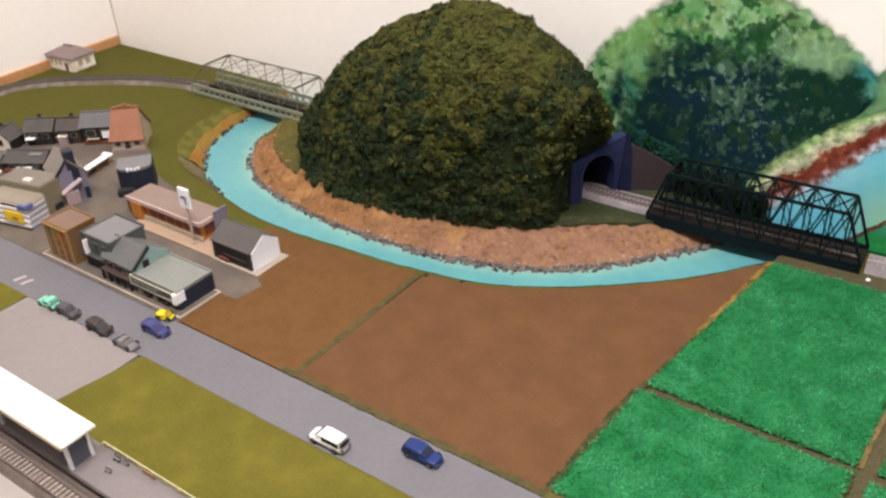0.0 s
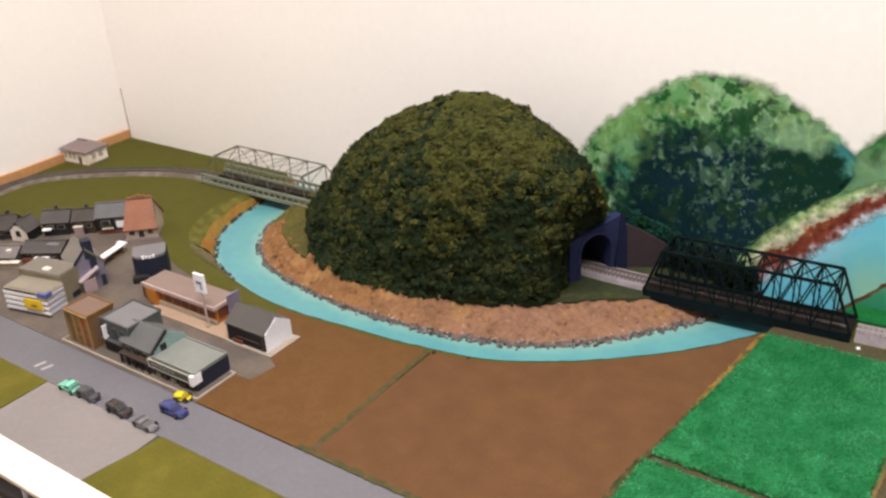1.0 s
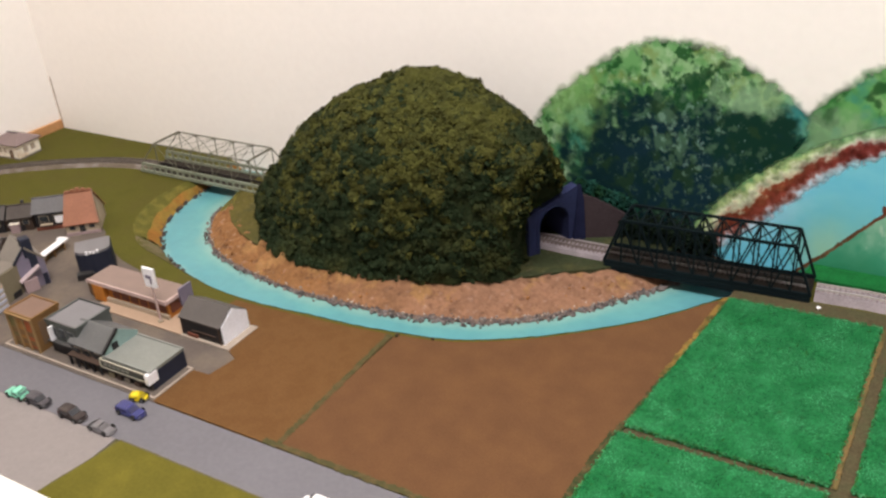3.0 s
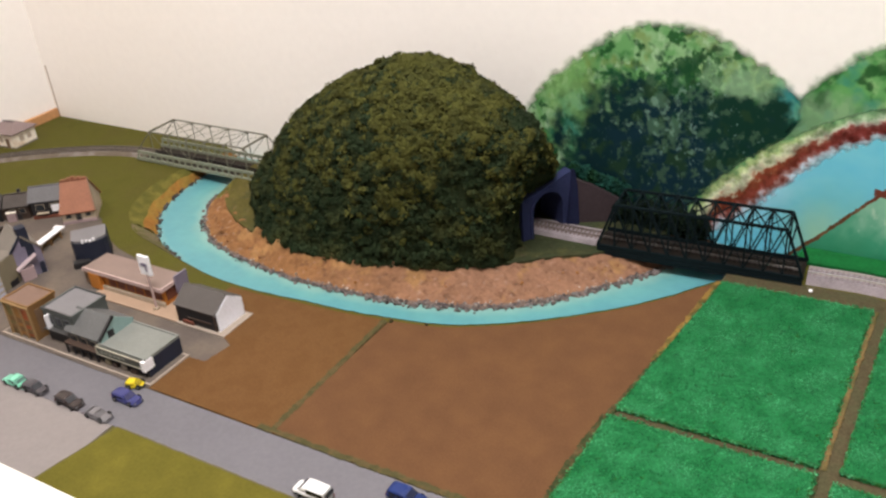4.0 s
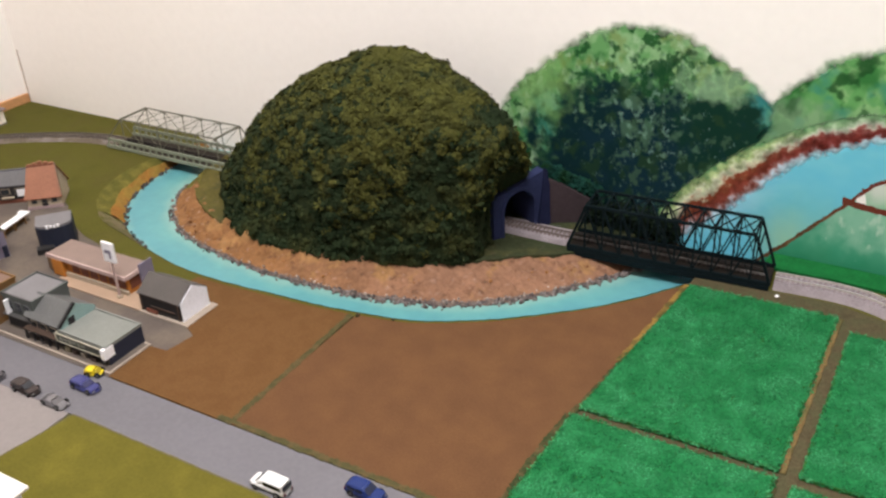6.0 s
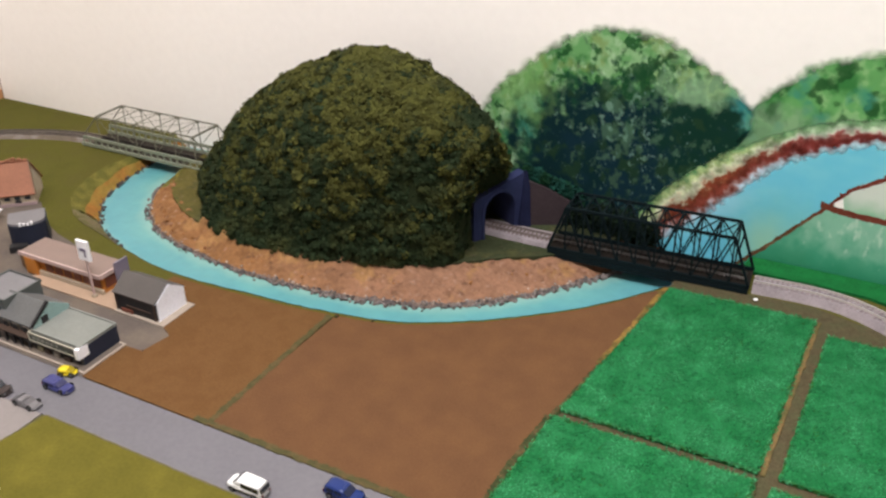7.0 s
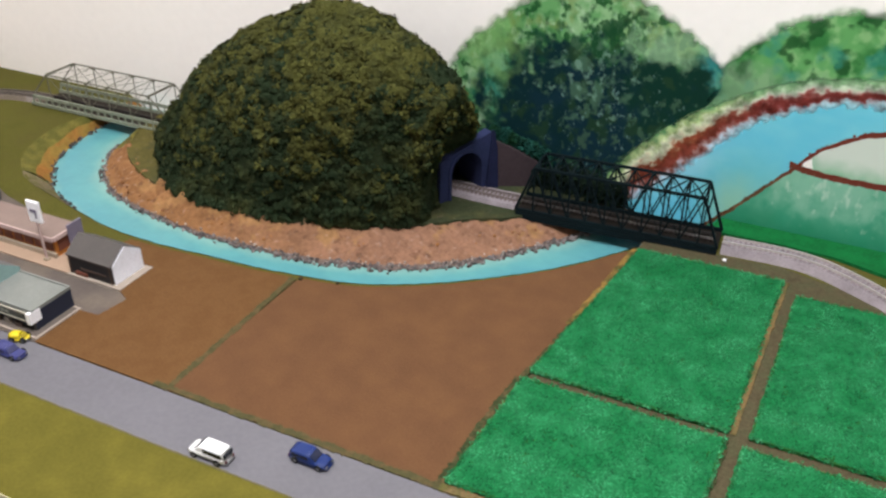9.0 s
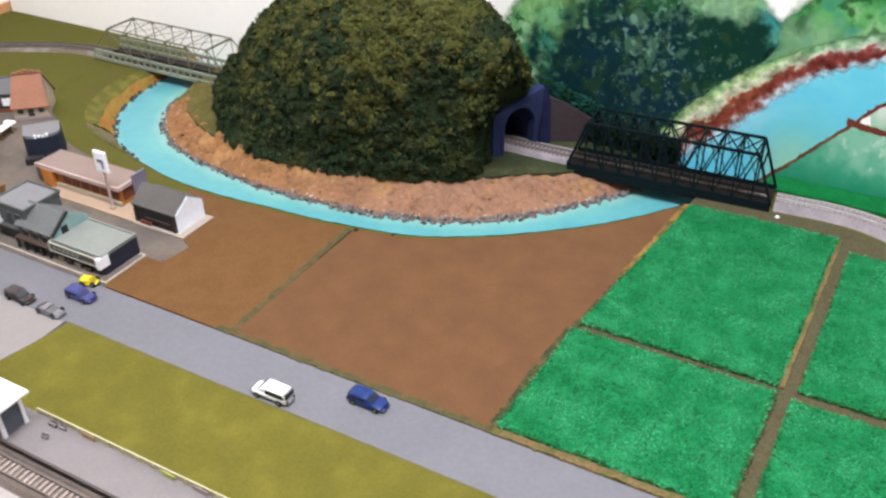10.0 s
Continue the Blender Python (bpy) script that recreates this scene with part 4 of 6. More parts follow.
for i in range(len(prof)):
    k = (i + 1) % len(prof)
    bm.faces.new((vs[0][k], vs[0][i], vs[1][i], vs[1][k]))
bm.normal_update()
bmesh.ops.triangulate(bm, faces=[q for q in bm.faces if len(q.verts) > 4])
bmesh.ops.recalc_face_normals(bm, faces=bm.faces[:])
bmesh.ops.rotate(bm, verts=bm.verts[:], cent=(0.062, 0, 0), matrix=Matrix.Rotation(math.radians(-33), 3, "Z"))
part("wing_wall", bm, M_wing, portal, "purple-brown sloping stone wing wall")

# growth on the slope behind the wing wall
rng = random.Random(23)
cs = []
for _ in range(300):
    k = rng.random()
    cs.append(PORTAL_AT + PORTAL_DIR * 0.057 + Vector((0.89, 0.454, 0)) * (0.060 * k) + Vector((-0.454, 0.89, 0)) * (0.008 + rng.random() * 0.006) + Vector((0, 0, 0.063 - 0.031 * k + 0.001 * math.sin(3.14 * k) - rng.random() * 0.012)))
cs = [c for c in cs if c.y < WALL_Y - 0.004]
growth = flakes("slope_growth", np.array(cs), np.tile((0.5, -0.4, 0.75), (len(cs), 1)), 0.0034, 10, mat("slope_leaves", (0.010, 0.052, 0.040), 0.95, 0.2, 260, 60, 0.0, island=0.3, other=(0.006, 0.028, 0.012)), 0.6, 0.9)
tagged(growth, "dark teal-green growth on the slope above the wing wall", "shrubs", kind="stuff")

# ---- painting on the wall ----


mural = thing("wall_painting", pose(0, 0, 0), "hand-painted green hills and blue river on the white wall", "mural")
layer = [0]


def sheet(name, pts, material, label=""):
    """A flat painted shape on the wall, outline given as (x, z)."""
    layer[0] += 1
    y = WALL_Y - 0.00008 - 0.00002 * layer[0]
    bm = B()
    f = bm.faces.new([bm.verts.new((x + 0.0012 * noise.noise((x * 140, z * 140, layer[0])) + 0.0008 * noise.noise((x * 420, z * 420, layer[0])), y, max(-0.0115, z + 0.0012 * noise.noise((x * 140, z * 140, layer[0] + 50)) + 0.0008 * noise.noise((x * 420, z * 420, layer[0] + 9))))) for x, z in pts])
    if f.calc_area() and f.normal.y > 0:
        f.normal_flip()
    bm.normal_update()
    bmesh.ops.triangulate(bm, faces=bm.faces[:])
    bmesh.ops.recalc_face_normals(bm, faces=bm.faces[:])
    for q in bm.faces:
        if q.normal.y > 0:
            q.normal_flip()
    return part(name, bm, material, mural, label)


def line2(pts, n=40):
    return [tuple(p) for p in curve(pts, n)]


hill_a = line2([(0.0, -0.011), (0.005, 0.07), (0.034, 0.124), (0.054, 0.143), (0.083, 0.166), (0.110, 0.184), (0.140, 0.193), (0.172, 0.192), (0.196, 0.186), (0.222, 0.173), (0.243, 0.160), (0.260, 0.147),
                (0.269, 0.136), (0.268, 0.115), (0.243, 0.075), (0.212, 0.045), (0.195, -0.011)], 90)
hill_b = line2([(0.262, 0.118), (0.270, 0.141), (0.291, 0.162), (0.314, 0.181), (0.338, 0.192), (0.366, 0.198), (0.41, 0.192), (0.45, 0.170), (0.49, 0.150)], 50) + [(0.60, 0.128), (0.42, 0.136), (0.35, 0.128), (0.305, 0.112), (0.262, 0.080), (0.245, 0.072)]
bank_hi = line2([(0.184, 0.024), (0.202, 0.047), (0.238, 0.083), (0.273, 0.107), (0.307, 0.126), (0.348, 0.140), (0.40, 0.146), (0.48, 0.147), (0.60, 0.14)])
red_hi = line2([(0.188, -0.011), (0.196, 0.004), (0.206, 0.030), (0.243, 0.064), (0.273, 0.094), (0.307, 0.117), (0.348, 0.131), (0.40, 0.138), (0.48, 0.139), (0.60, 0.132)])
red_lo = line2([(0.190, -0.011), (0.200, 0.002), (0.217, 0.0175), (0.2405, 0.0400), (0.2675, 0.0700), (0.2985, 0.0990), (0.333, 0.1175), (0.38, 0.130), (0.48, 0.132), (0.60, 0.125)])
riv_lo = line2([(0.274, -0.011), (0.286, 0.002), (0.296, 0.012), (0.313, 0.031), (0.330, 0.050), (0.344, 0.066), (0.358, 0.083), (0.384, 0.099), (0.405, 0.106), (0.48, 0.112), (0.60, 0.105)])
red2 = line2([(0.337, 0.066), (0.363, 0.0615), (0.393, 0.0605), (0.43, 0.061), (0.48, 0.063), (0.60, 0.062)], 24)


def down(line, d):
    return [(x, z - d) for x, z in line]


def band(a, b):
    return a + b[::-1]


def thinning(nd, ln, co, size, amount, lo, hi):
    """The share across a strip, made ragged by noise, as a cover of paint that is full at hi and gone at lo."""
    at = nd.new("ShaderNodeAttribute")
    at.attribute_name = "across"
    no = nd.new("ShaderNodeTexNoise")
    no.inputs["Scale"].default_value, no.inputs["Detail"].default_value, no.inputs["Roughness"].default_value = size, 2.5, 0.55
    ln.new(co.outputs["Object"], no.inputs["Vector"])
    ma = nd.new("ShaderNodeMath")
    ma.operation = "MULTIPLY_ADD"
    ma.inputs[1].default_value = amount
    ln.new(no.outputs["Fac"], ma.inputs[0])
    ln.new(at.outputs["Fac"], ma.inputs[2])
    mr = nd.new("ShaderNodeMapRange")
    mr.interpolation_type = "SMOOTHSTEP"
    mr.inputs[1].default_value, mr.inputs[2].default_value = lo + amount * 0.5, hi + amount * 0.5
    ln.new(ma.outputs[0], mr.inputs[0])
    return mr.outputs[0]


def painted(name, base, layers, rough=0.8, feather=None):
    """Blended sponge paint: layers of (color, strength, noise size, stretch, x, z, rx, rz, noise amount, start, end); each layer covers where
    its distance from (x, z), in radii, plus noise lies beyond start and towards end. feather: (noise size, amount), paint that thins out
    along the "across" share of a strip."""
    m = bpy.data.materials.new(name)
    m.use_nodes = True
    nd, ln = m.node_tree.nodes, m.node_tree.links
    bs = nd["Principled BSDF"]
    bs.inputs["Roughness"].default_value = rough
    bs.inputs["Specular IOR Level"].default_value = 0.03
    co = nd.new("ShaderNodeTexCoord")
    last = None
    for n, (color, strength, size, stretch, x, z, rx, rz, amount, start, end) in enumerate(layers):
        sc = nd.new("ShaderNodeVectorMath")
        sc.operation = "MULTIPLY"
        sc.inputs[1].default_value = (1, 1, stretch)
        ln.new(co.outputs["Object"], sc.inputs[0])
        no = nd.new("ShaderNodeTexNoise")
        no.inputs["Scale"].default_value, no.inputs["Detail"].default_value, no.inputs["Roughness"].default_value = size, 2.6, 0.55
        off = nd.new("ShaderNodeVectorMath")
        off.operation = "ADD"
        off.inputs[1].default_value = (n * 3.7, n * 1.3, n * 2.1)
        ln.new(sc.outputs[0], off.inputs[0])
        ln.new(off.outputs[0], no.inputs["Vector"])
        sub = nd.new("ShaderNodeVectorMath")
        sub.operation = "SUBTRACT"
        sub.inputs[1].default_value = (x, 0, z)
        ln.new(co.outputs["Object"], sub.inputs[0])
        mul = nd.new("ShaderNodeVectorMath")
        mul.operation = "MULTIPLY"
        mul.inputs[1].default_value = (1 / rx, 0, 1 / rz)
        ln.new(sub.outputs[0], mul.inputs[0])
        length = nd.new("ShaderNodeVectorMath")
        length.operation = "LENGTH"
        ln.new(mul.outputs[0], length.inputs[0])
        ma = nd.new("ShaderNodeMath")
        ma.operation = "MULTIPLY_ADD"
        ma.inputs[1].default_value = amount
        ln.new(no.outputs["Fac"], ma.inputs[0])
        ln.new(length.outputs["Value"], ma.inputs[2])
        mr = nd.new("ShaderNodeMapRange")
        mr.interpolation_type = "SMOOTHSTEP"
        soften = (end - start) * 0.75
        mr.inputs[1].default_value, mr.inputs[2].default_value = start - soften + amount * 0.5, end + soften + amount * 0.5
        mr.inputs[4].default_value = strength
        ln.new(ma.outputs[0], mr.inputs[0])
        mx = nd.new("ShaderNodeMix")
        mx.data_type = "RGBA"
        mx.inputs[6].default_value = (*base, 1)
        mx.inputs[7].default_value = (*color, 1)
        if last is not None:
            ln.new(last, mx.inputs[6])
        ln.new(mr.outputs[0], mx.inputs[0])
        last = mx.outputs[2]
    ln.new(last, bs.inputs["Base Color"])
    if feather:
        ln.new(thinning(nd, ln, co, *feather, 0.92, 0.12), bs.inputs["Alpha"])
    bp = nd.new("ShaderNodeBump")
    bp.inputs["Strength"].default_value, bp.inputs["Distance"].default_value = 0.2, 0.0004
    nb = nd.new("ShaderNodeTexNoise")
    nb.inputs["Scale"].default_value = 420
    ln.new(co.outputs["Object"], nb.inputs["Vector"])
    ln.new(nb.outputs["Fac"], bp.inputs["Height"])
    ln.new(bp.outputs[0], bs.inputs["Normal"])
    return m


ALL = (0.0, 0.0, 900.0, 900.0)
NEAR_HILL = [
    ((0.055, 0.20, 0.060), 0.85, 34, 1.0, *ALL, 1.0, 0.00, 0.05),
    ((0.27, 0.47, 0.24), 0.80, 55, 0.9, *ALL, 1.0, 0.00, 0.07),
    ((0.17, 0.23, 0.05), 0.60, 40, 1.0, *ALL, 1.0, 0.04, 0.10),
    ((0.42, 0.60, 0.40), 0.55, 110, 0.8, *ALL, 1.0, 0.07, 0.14),
    ((0.014, 0.075, 0.022), 0.90, 75, 0.9, *ALL, 1.0, 0.055, 0.085),
    ((0.050, 0.25, 0.20), 0.65, 60, 0.9, 0.068, 0.092, 0.026, 0.034, 1.4, 1.00, 0.55),
    ((0.040, 0.24, 0.26), 0.80, 60, 0.9, 0.259, 0.134, 0.016, 0.022, 1.2, 1.00, 0.55),
    ((0.012, 0.062, 0.030), 0.90, 72, 0.9, 0.164, 0.045, 0.116, 0.104, 1.5, 1.06, 0.94),
    ((0.006, 0.024, 0.029), 1.00, 48, 0.9, 0.164, 0.044, 0.112, 0.098, 1.5, 1.00, 0.88),
    ((0.007, 0.032, 0.022), 1.00, 70, 0.9, 0.232, 0.092, 0.046, 0.054, 0.9, 1.05, 0.90),
    ((0.012, 0.060, 0.022), 0.90, 90, 0.8, 0.173, 0.148, 0.030, 0.024, 5.0, 0.55, 0.30),
    ((0.008, 0.027, 0.044), 0.75, 40, 1.0, 0.17, 0.05, 0.10, 0.085, 3.0, 0.62, 0.30),
    ((0.018, 0.048, 0.022), 0.80, 55, 0.9, 0.17, 0.05, 0.20, 0.20, 5.0, 0.05, -0.20),
    ((0.070, 0.150, 0.095), 0.70, 75, 0.9, 0.158, 0.112, 0.055, 0.045, 5.0, 0.30, 0.00),
    ((0.18, 0.32, 0.24), 0.65, 120, 0.9, 0.158, 0.115, 0.055, 0.050, 6.0, -0.10, -0.50),
    ((0.055, 0.115, 0.070), 0.70, 120, 0.8, 0.17, 0.06, 0.20, 0.20, 6.0, -0.30, -0.60),
    ((0.16, 0.28, 0.26), 0.50, 210, 0.8, 0.17, 0.06, 0.24, 0.24, 7.0, -0.95, -1.20),
    ((0.23, 0.45, 0.15), 0.60, 60, 0.9, 0.058, 0.134, 0.030, 0.036, 2.0, 1.00, 0.60),
    ((0.32, 0.54, 0.32), 0.50, 60, 0.9, 0.222, 0.152, 0.034, 0.018, 2.4, 0.95, 0.60)]
FAR_HILL = [
    ((0.030, 0.16, 0.040), 0.9, 34, 1.0, *ALL, 1.0, -0.02, 0.05),
    ((0.26, 0.48, 0.21), 0.8, 55, 1.0, *ALL, 1.0, 0.02, 0.08),
    ((0.014, 0.070, 0.020), 0.85, 55, 1.0, *ALL, 1.0, 0.05, 0.09),
    ((0.04, 0.24, 0.18), 0.7, 40, 1.0, *ALL, 1.0, 0.06, 0.12),
    ((0.20, 0.34, 0.20), 0.7, 90, 0.8, 0.38, 0.33, 0.5, 0.188, 0.2, 1.0, 1.05)]
P_hill = painted("painted_hill_near", (0.13, 0.33, 0.12), NEAR_HILL)
P_hill_rim = painted("painted_hill_rim", (0.13, 0.33, 0.12), NEAR_HILL, feather=(85, 0.95))
P_hill_far = painted("painted_hill_distant", (0.12, 0.34, 0.11), FAR_HILL)
P_hill_far_rim = painted("painted_hill_distant_rim", (0.12, 0.34, 0.11), FAR_HILL, feather=(85, 0.95))
P_river = painted("painted_river_blue", (0.15, 0.54, 0.72), [
    ((0.22, 0.62, 0.74), 0.8, 26, 1.6, *ALL, 1.0, -0.05, 0.15),
    ((0.34, 0.66, 0.80), 0.6, 55, 1.0, 0.20, 0.06, 0.085, 0.05, 0.7, 1.0, 0.75),
    ((0.19, 0.52, 0.48), 0.6, 50, 1.0, 0.31, 0.02, 0.05, 0.05, 0.4, 1.0, 0.6),
    ((0.40, 0.62, 0.36), 0.6, 60, 1.0, 0.298, 0.014, 0.022, 0.030, 0.5, 1.0, 0.3)])
P_field = painted("painted_field_green", (0.055, 0.31, 0.19), [
    ((0.10, 0.36, 0.23), 0.8, 50, 0.6, *ALL, 1.0, 0.0, 0.18),
    ((0.30, 0.56, 0.42), 0.7, 70, 0.8, 0.37, 0.05, 0.075, 0.03, 1.8, 1.0, 0.55),
    ((0.50, 0.66, 0.56), 0.6, 170, 0.5, 0.37, 0.05, 0.10, 0.04, 5.0, -0.1, -0.5),
    ((0.02, 0.22, 0.11), 0.7, 40, 1.0, 0.36, 0.10, 0.3, 0.085, 0.3, 0.98, 1.1)])
P_patch = painted("painted_patch", (0.62, 0.68, 0.62), [
    ((0.12, 0.42, 0.22), 0.85, 60, 1.0, 0.40, 0.10, 0.09, 0.032, 0.6, 0.9, 1.2)])

def bank_paint():
    """A sponged river bank in one strip: green over cream over brick red, thinning into the water."""
    m = bpy.data.materials.new("painted_bank_sponged")
    m.use_nodes = True
    nd, ln = m.node_tree.nodes, m.node_tree.links
    bs = nd["Principled BSDF"]
    bs.inputs["Roughness"].default_value, bs.inputs["Specular IOR Level"].default_value = 0.8, 0.03
    co = nd.new("ShaderNodeTexCoord")
    at = nd.new("ShaderNodeAttribute")
    at.attribute_name = "across"
    share = at.outputs["Fac"]
    for size, amount in ((60, 0.50), (170, 0.42)):
        no = nd.new("ShaderNodeTexNoise")
        no.inputs["Scale"].default_value, no.inputs["Detail"].default_value = size, 3
        ln.new(co.outputs["Object"], no.inputs["Vector"])
        off = nd.new("ShaderNodeMath")
        off.operation = "SUBTRACT"
        off.inputs[1].default_value = 0.5
        ln.new(no.outputs["Fac"], off.inputs[0])
        ma = nd.new("ShaderNodeMath")
        ma.operation = "MULTIPLY_ADD"
        ma.inputs[1].default_value = amount
        ln.new(off.outputs[0], ma.inputs[0])
        ln.new(share, ma.inputs[2])
        share = ma.outputs[0]
    ramps = []
    for stops in (((0.00, (0.10, 0.26, 0.11)), (0.20, (0.34, 0.44, 0.20)), (0.34, (0.58, 0.62, 0.44)), (0.44, (0.50, 0.42, 0.30)), (0.50, (0.24, 0.075, 0.036)), (0.60, (0.17, 0.038, 0.022)), (0.70, (0.19, 0.046, 0.032)), (0.79, (0.30, 0.17, 0.16)), (0.87, (0.40, 0.44, 0.52)), (1.0, (0.42, 0.60, 0.70))),
                  ((0.00, (0.12, 0.28, 0.13)), (0.22, (0.22, 0.36, 0.20)), (0.36, (0.44, 0.52, 0.40)), (0.44, (0.46, 0.36, 0.32)), (0.49, (0.24, 0.085, 0.075)), (0.60, (0.13, 0.024, 0.020)), (0.70, (0.13, 0.026, 0.022)), (0.76, (0.18, 0.050, 0.048)), (0.86, (0.34, 0.42, 0.48)), (1.0, (0.30, 0.56, 0.66)))):
        r = nd.new("ShaderNodeValToRGB")
        while len(r.color_ramp.elements) < len(stops):
            r.color_ramp.elements.new(0.5)
        for e, (at_share, color) in zip(r.color_ramp.elements, stops):
            e.position, e.color = at_share, (*color, 1)
        ln.new(share, r.inputs[0])
        ramps.append(r)
    xyz = nd.new("ShaderNodeSeparateXYZ")
    ln.new(co.outputs["Object"], xyz.inputs[0])
    east = nd.new("ShaderNodeMapRange")
    east.inputs[1].default_value, east.inputs[2].default_value = 0.262, 0.315
    ln.new(xyz.outputs[0], east.inputs[0])
    mx = nd.new("ShaderNodeMix")
    mx.data_type = "RGBA"
    ln.new(east.outputs[0], mx.inputs[0])
    ln.new(ramps[0].outputs[0], mx.inputs[6])
    ln.new(ramps[1].outputs[0], mx.inputs[7])
    tint = nd.new("ShaderNodeTexNoise")
    tint.inputs["Scale"].default_value, tint.inputs["Detail"].default_value = 120, 4
    ln.new(co.outputs["Object"], tint.inputs["Vector"])
    lift = nd.new("ShaderNodeMapRange")
    lift.inputs[1].default_value, lift.inputs[2].default_value, lift.inputs[3].default_value, lift.inputs[4].default_value = 0.32, 0.68, 0.50, 1.50
    ln.new(tint.outputs["Fac"], lift.inputs[0])
    tone = nd.new("ShaderNodeVectorMath")
    tone.operation = "SCALE"
    ln.new(mx.outputs[2], tone.inputs[0])
    ln.new(lift.outputs[0], tone.inputs["Scale"])
    ln.new(tone.outputs[0], bs.inputs["Base Color"])
    thin = nd.new("ShaderNodeMath")
    thin.operation = "MULTIPLY"
    ln.new(thinning(nd, ln, co, 150, 0.25, -0.02, 0.16), thin.inputs[0])
    ln.new(thinning(nd, ln, co, 150, 0.35, 1.0, 0.84), thin.inputs[1])
    ln.new(thin.outputs[0], bs.inputs["Alpha"])
    return m


P_bank = bank_paint()
P_line = painted("painted_line_brown", (0.120, 0.058, 0.030), [
    ((0.20, 0.11, 0.06), 0.7, 75, 0.8, *ALL, 1.0, 0.0, 0.08),
    ((0.16, 0.032, 0.024), 0.9, 60, 0.8, 0.40, 0.085, 0.09, 0.040, 0.6, 1.1, 0.8)])


def fine(line, n):
    return [tuple(p) for p in curve(line, n)]


hill_a, hill_b = fine(hill_a, 300), fine(hill_b, 260)
bank_hi, red_hi, red_lo, riv_lo, red2 = (fine(q, 200) for q in (bank_hi, red_hi, red_lo, riv_lo, red2))
riv_knee = [p for p in riv_lo if p[0] < 0.346]
def edge_dabs(line, material, count, size, spread, seed):
    """Ragged sponge edge: dabs of the same paint set along an outline."""
    layer[0] += 1
    rng = random.Random(seed)
    verts, faces = [], []
    for _ in range(count):
        k = rng.random() * (len(line) - 1.001)
        i = int(k)
        x = line[i][0] * (1 - k + i) + line[i + 1][0] * (k - i) + rng.gauss(0, spread)
        z = line[i][1] * (1 - k + i) + line[i + 1][1] * (k - i) + rng.gauss(0, spread)
        if z < 0.004:
            continue
        y = WALL_Y - 0.00008 - 0.00002 * layer[0] - rng.random() * 0.00001
        s, b, n = size * rng.uniform(0.4, 1.1), len(verts), 7
        for q in range(n):
            w = 6.2832 * q / n
            rr = s * rng.uniform(0.5, 1.1)
            verts.append((x + rr * math.cos(w), y, z + rr * math.sin(w)))
        faces.append(list(range(b + n - 1, b - 1, -1)))
    me = bpy.data.meshes.new("brushwork")
    me.from_pydata(verts, [], faces)
    me.materials.append(material)
    ob = new("brushwork", me)
    ob.parent = mural
    return tagged(ob, kind="stuff")


def strip(name, lines, shares, material, label=""):
    """A painted strip lofted through lines on the wall, with the share of its width stored in it."""
    layer[0] += 1
    y = WALL_Y - 0.00008 - 0.00002 * layer[0]
    n = len(lines[0])
    me = bpy.data.meshes.new(name)
    verts = [(x, y, max(-0.0115, z)) for q in lines for x, z in q]
    me.from_pydata(verts, [], [(j * n + i, j * n + i + 1, (j + 1) * n + i + 1, (j + 1) * n + i) for j in range(len(lines) - 1) for i in range(n - 1)])
    value = me.attributes.new("across", "FLOAT", "POINT")
    value.data.foreach_set("value", [f for f in shares for _ in range(n)])
    me.materials.append(material)
    me.update()
    if me.polygons[n // 2].normal.y > 0:
        me.flip_normals()
    ob = new(name, me)
    ob.parent = mural
    return tagged(ob, label) if label else ob


def aside(q, d):
    """A line moved to its own side by d."""
    g = np.gradient(np.array(q), axis=0)
    g /= np.linalg.norm(g, axis=1)[:, None] + 1e-9
    return [(x - gz * d, z + gx * d) for (x, z), (gx, gz) in zip(q, g)]


def rim(q, material, inner=0.007, outer=0.0075):
    strip("painted_rim", [aside(q, -inner), aside(q, -inner * 0.4), aside(q, outer * 0.4), aside(q, outer)], [0.0, 0.3, 0.7, 1.0], material)


sheet("painted_hill", aside(hill_b[:180], -0.006) + hill_b[180:], P_hill_far, "light green brushed distant hill")
rim(hill_b[:186], P_hill_far_rim)
brow = max(range(len(hill_a)), key=lambda i: hill_a[i][0])
sheet("painted_hill", aside(hill_a[:brow], -0.006) + hill_a[brow:], P_hill, "light green hill with dark blue-green woodland")
rim(hill_a[:brow + 12], P_hill_rim)
sheet("painted_river", band(red_lo, riv_lo), P_river, "flat turquoise-blue painted river")
sheet("painted_field", riv_knee + [p for p in red2 if p[0] > 0.347] + [(0.60, 0.002)], P_field, "pale green painted field")
sheet("painted_field", band([p for p in riv_lo if p[0] > 0.352], [p for p in red2 if p[0] > 0.356]), P_patch, "whitish unpainted field patch")
strip("painted_bank", [aside(bank_hi, 0.004), red_hi, red_lo, aside(red_lo, -0.009)], [0.0, 0.47, 0.78, 1.0], P_bank, "sponged river bank, cream above and brick red below")
sheet("painted_bank", band(down(riv_lo, -0.0012), down(riv_lo, 0.0035)), P_line, "thin red-brown bank line")
sheet("painted_bank", band(down(red2, -0.0015), down(red2, 0.0040)), P_line, "thin red-brown field line")
edge_dabs(riv_lo, P_line, 160, 0.0016, 0.0007, 8)
edge_dabs(red2, P_line, 120, 0.0016, 0.0007, 9)
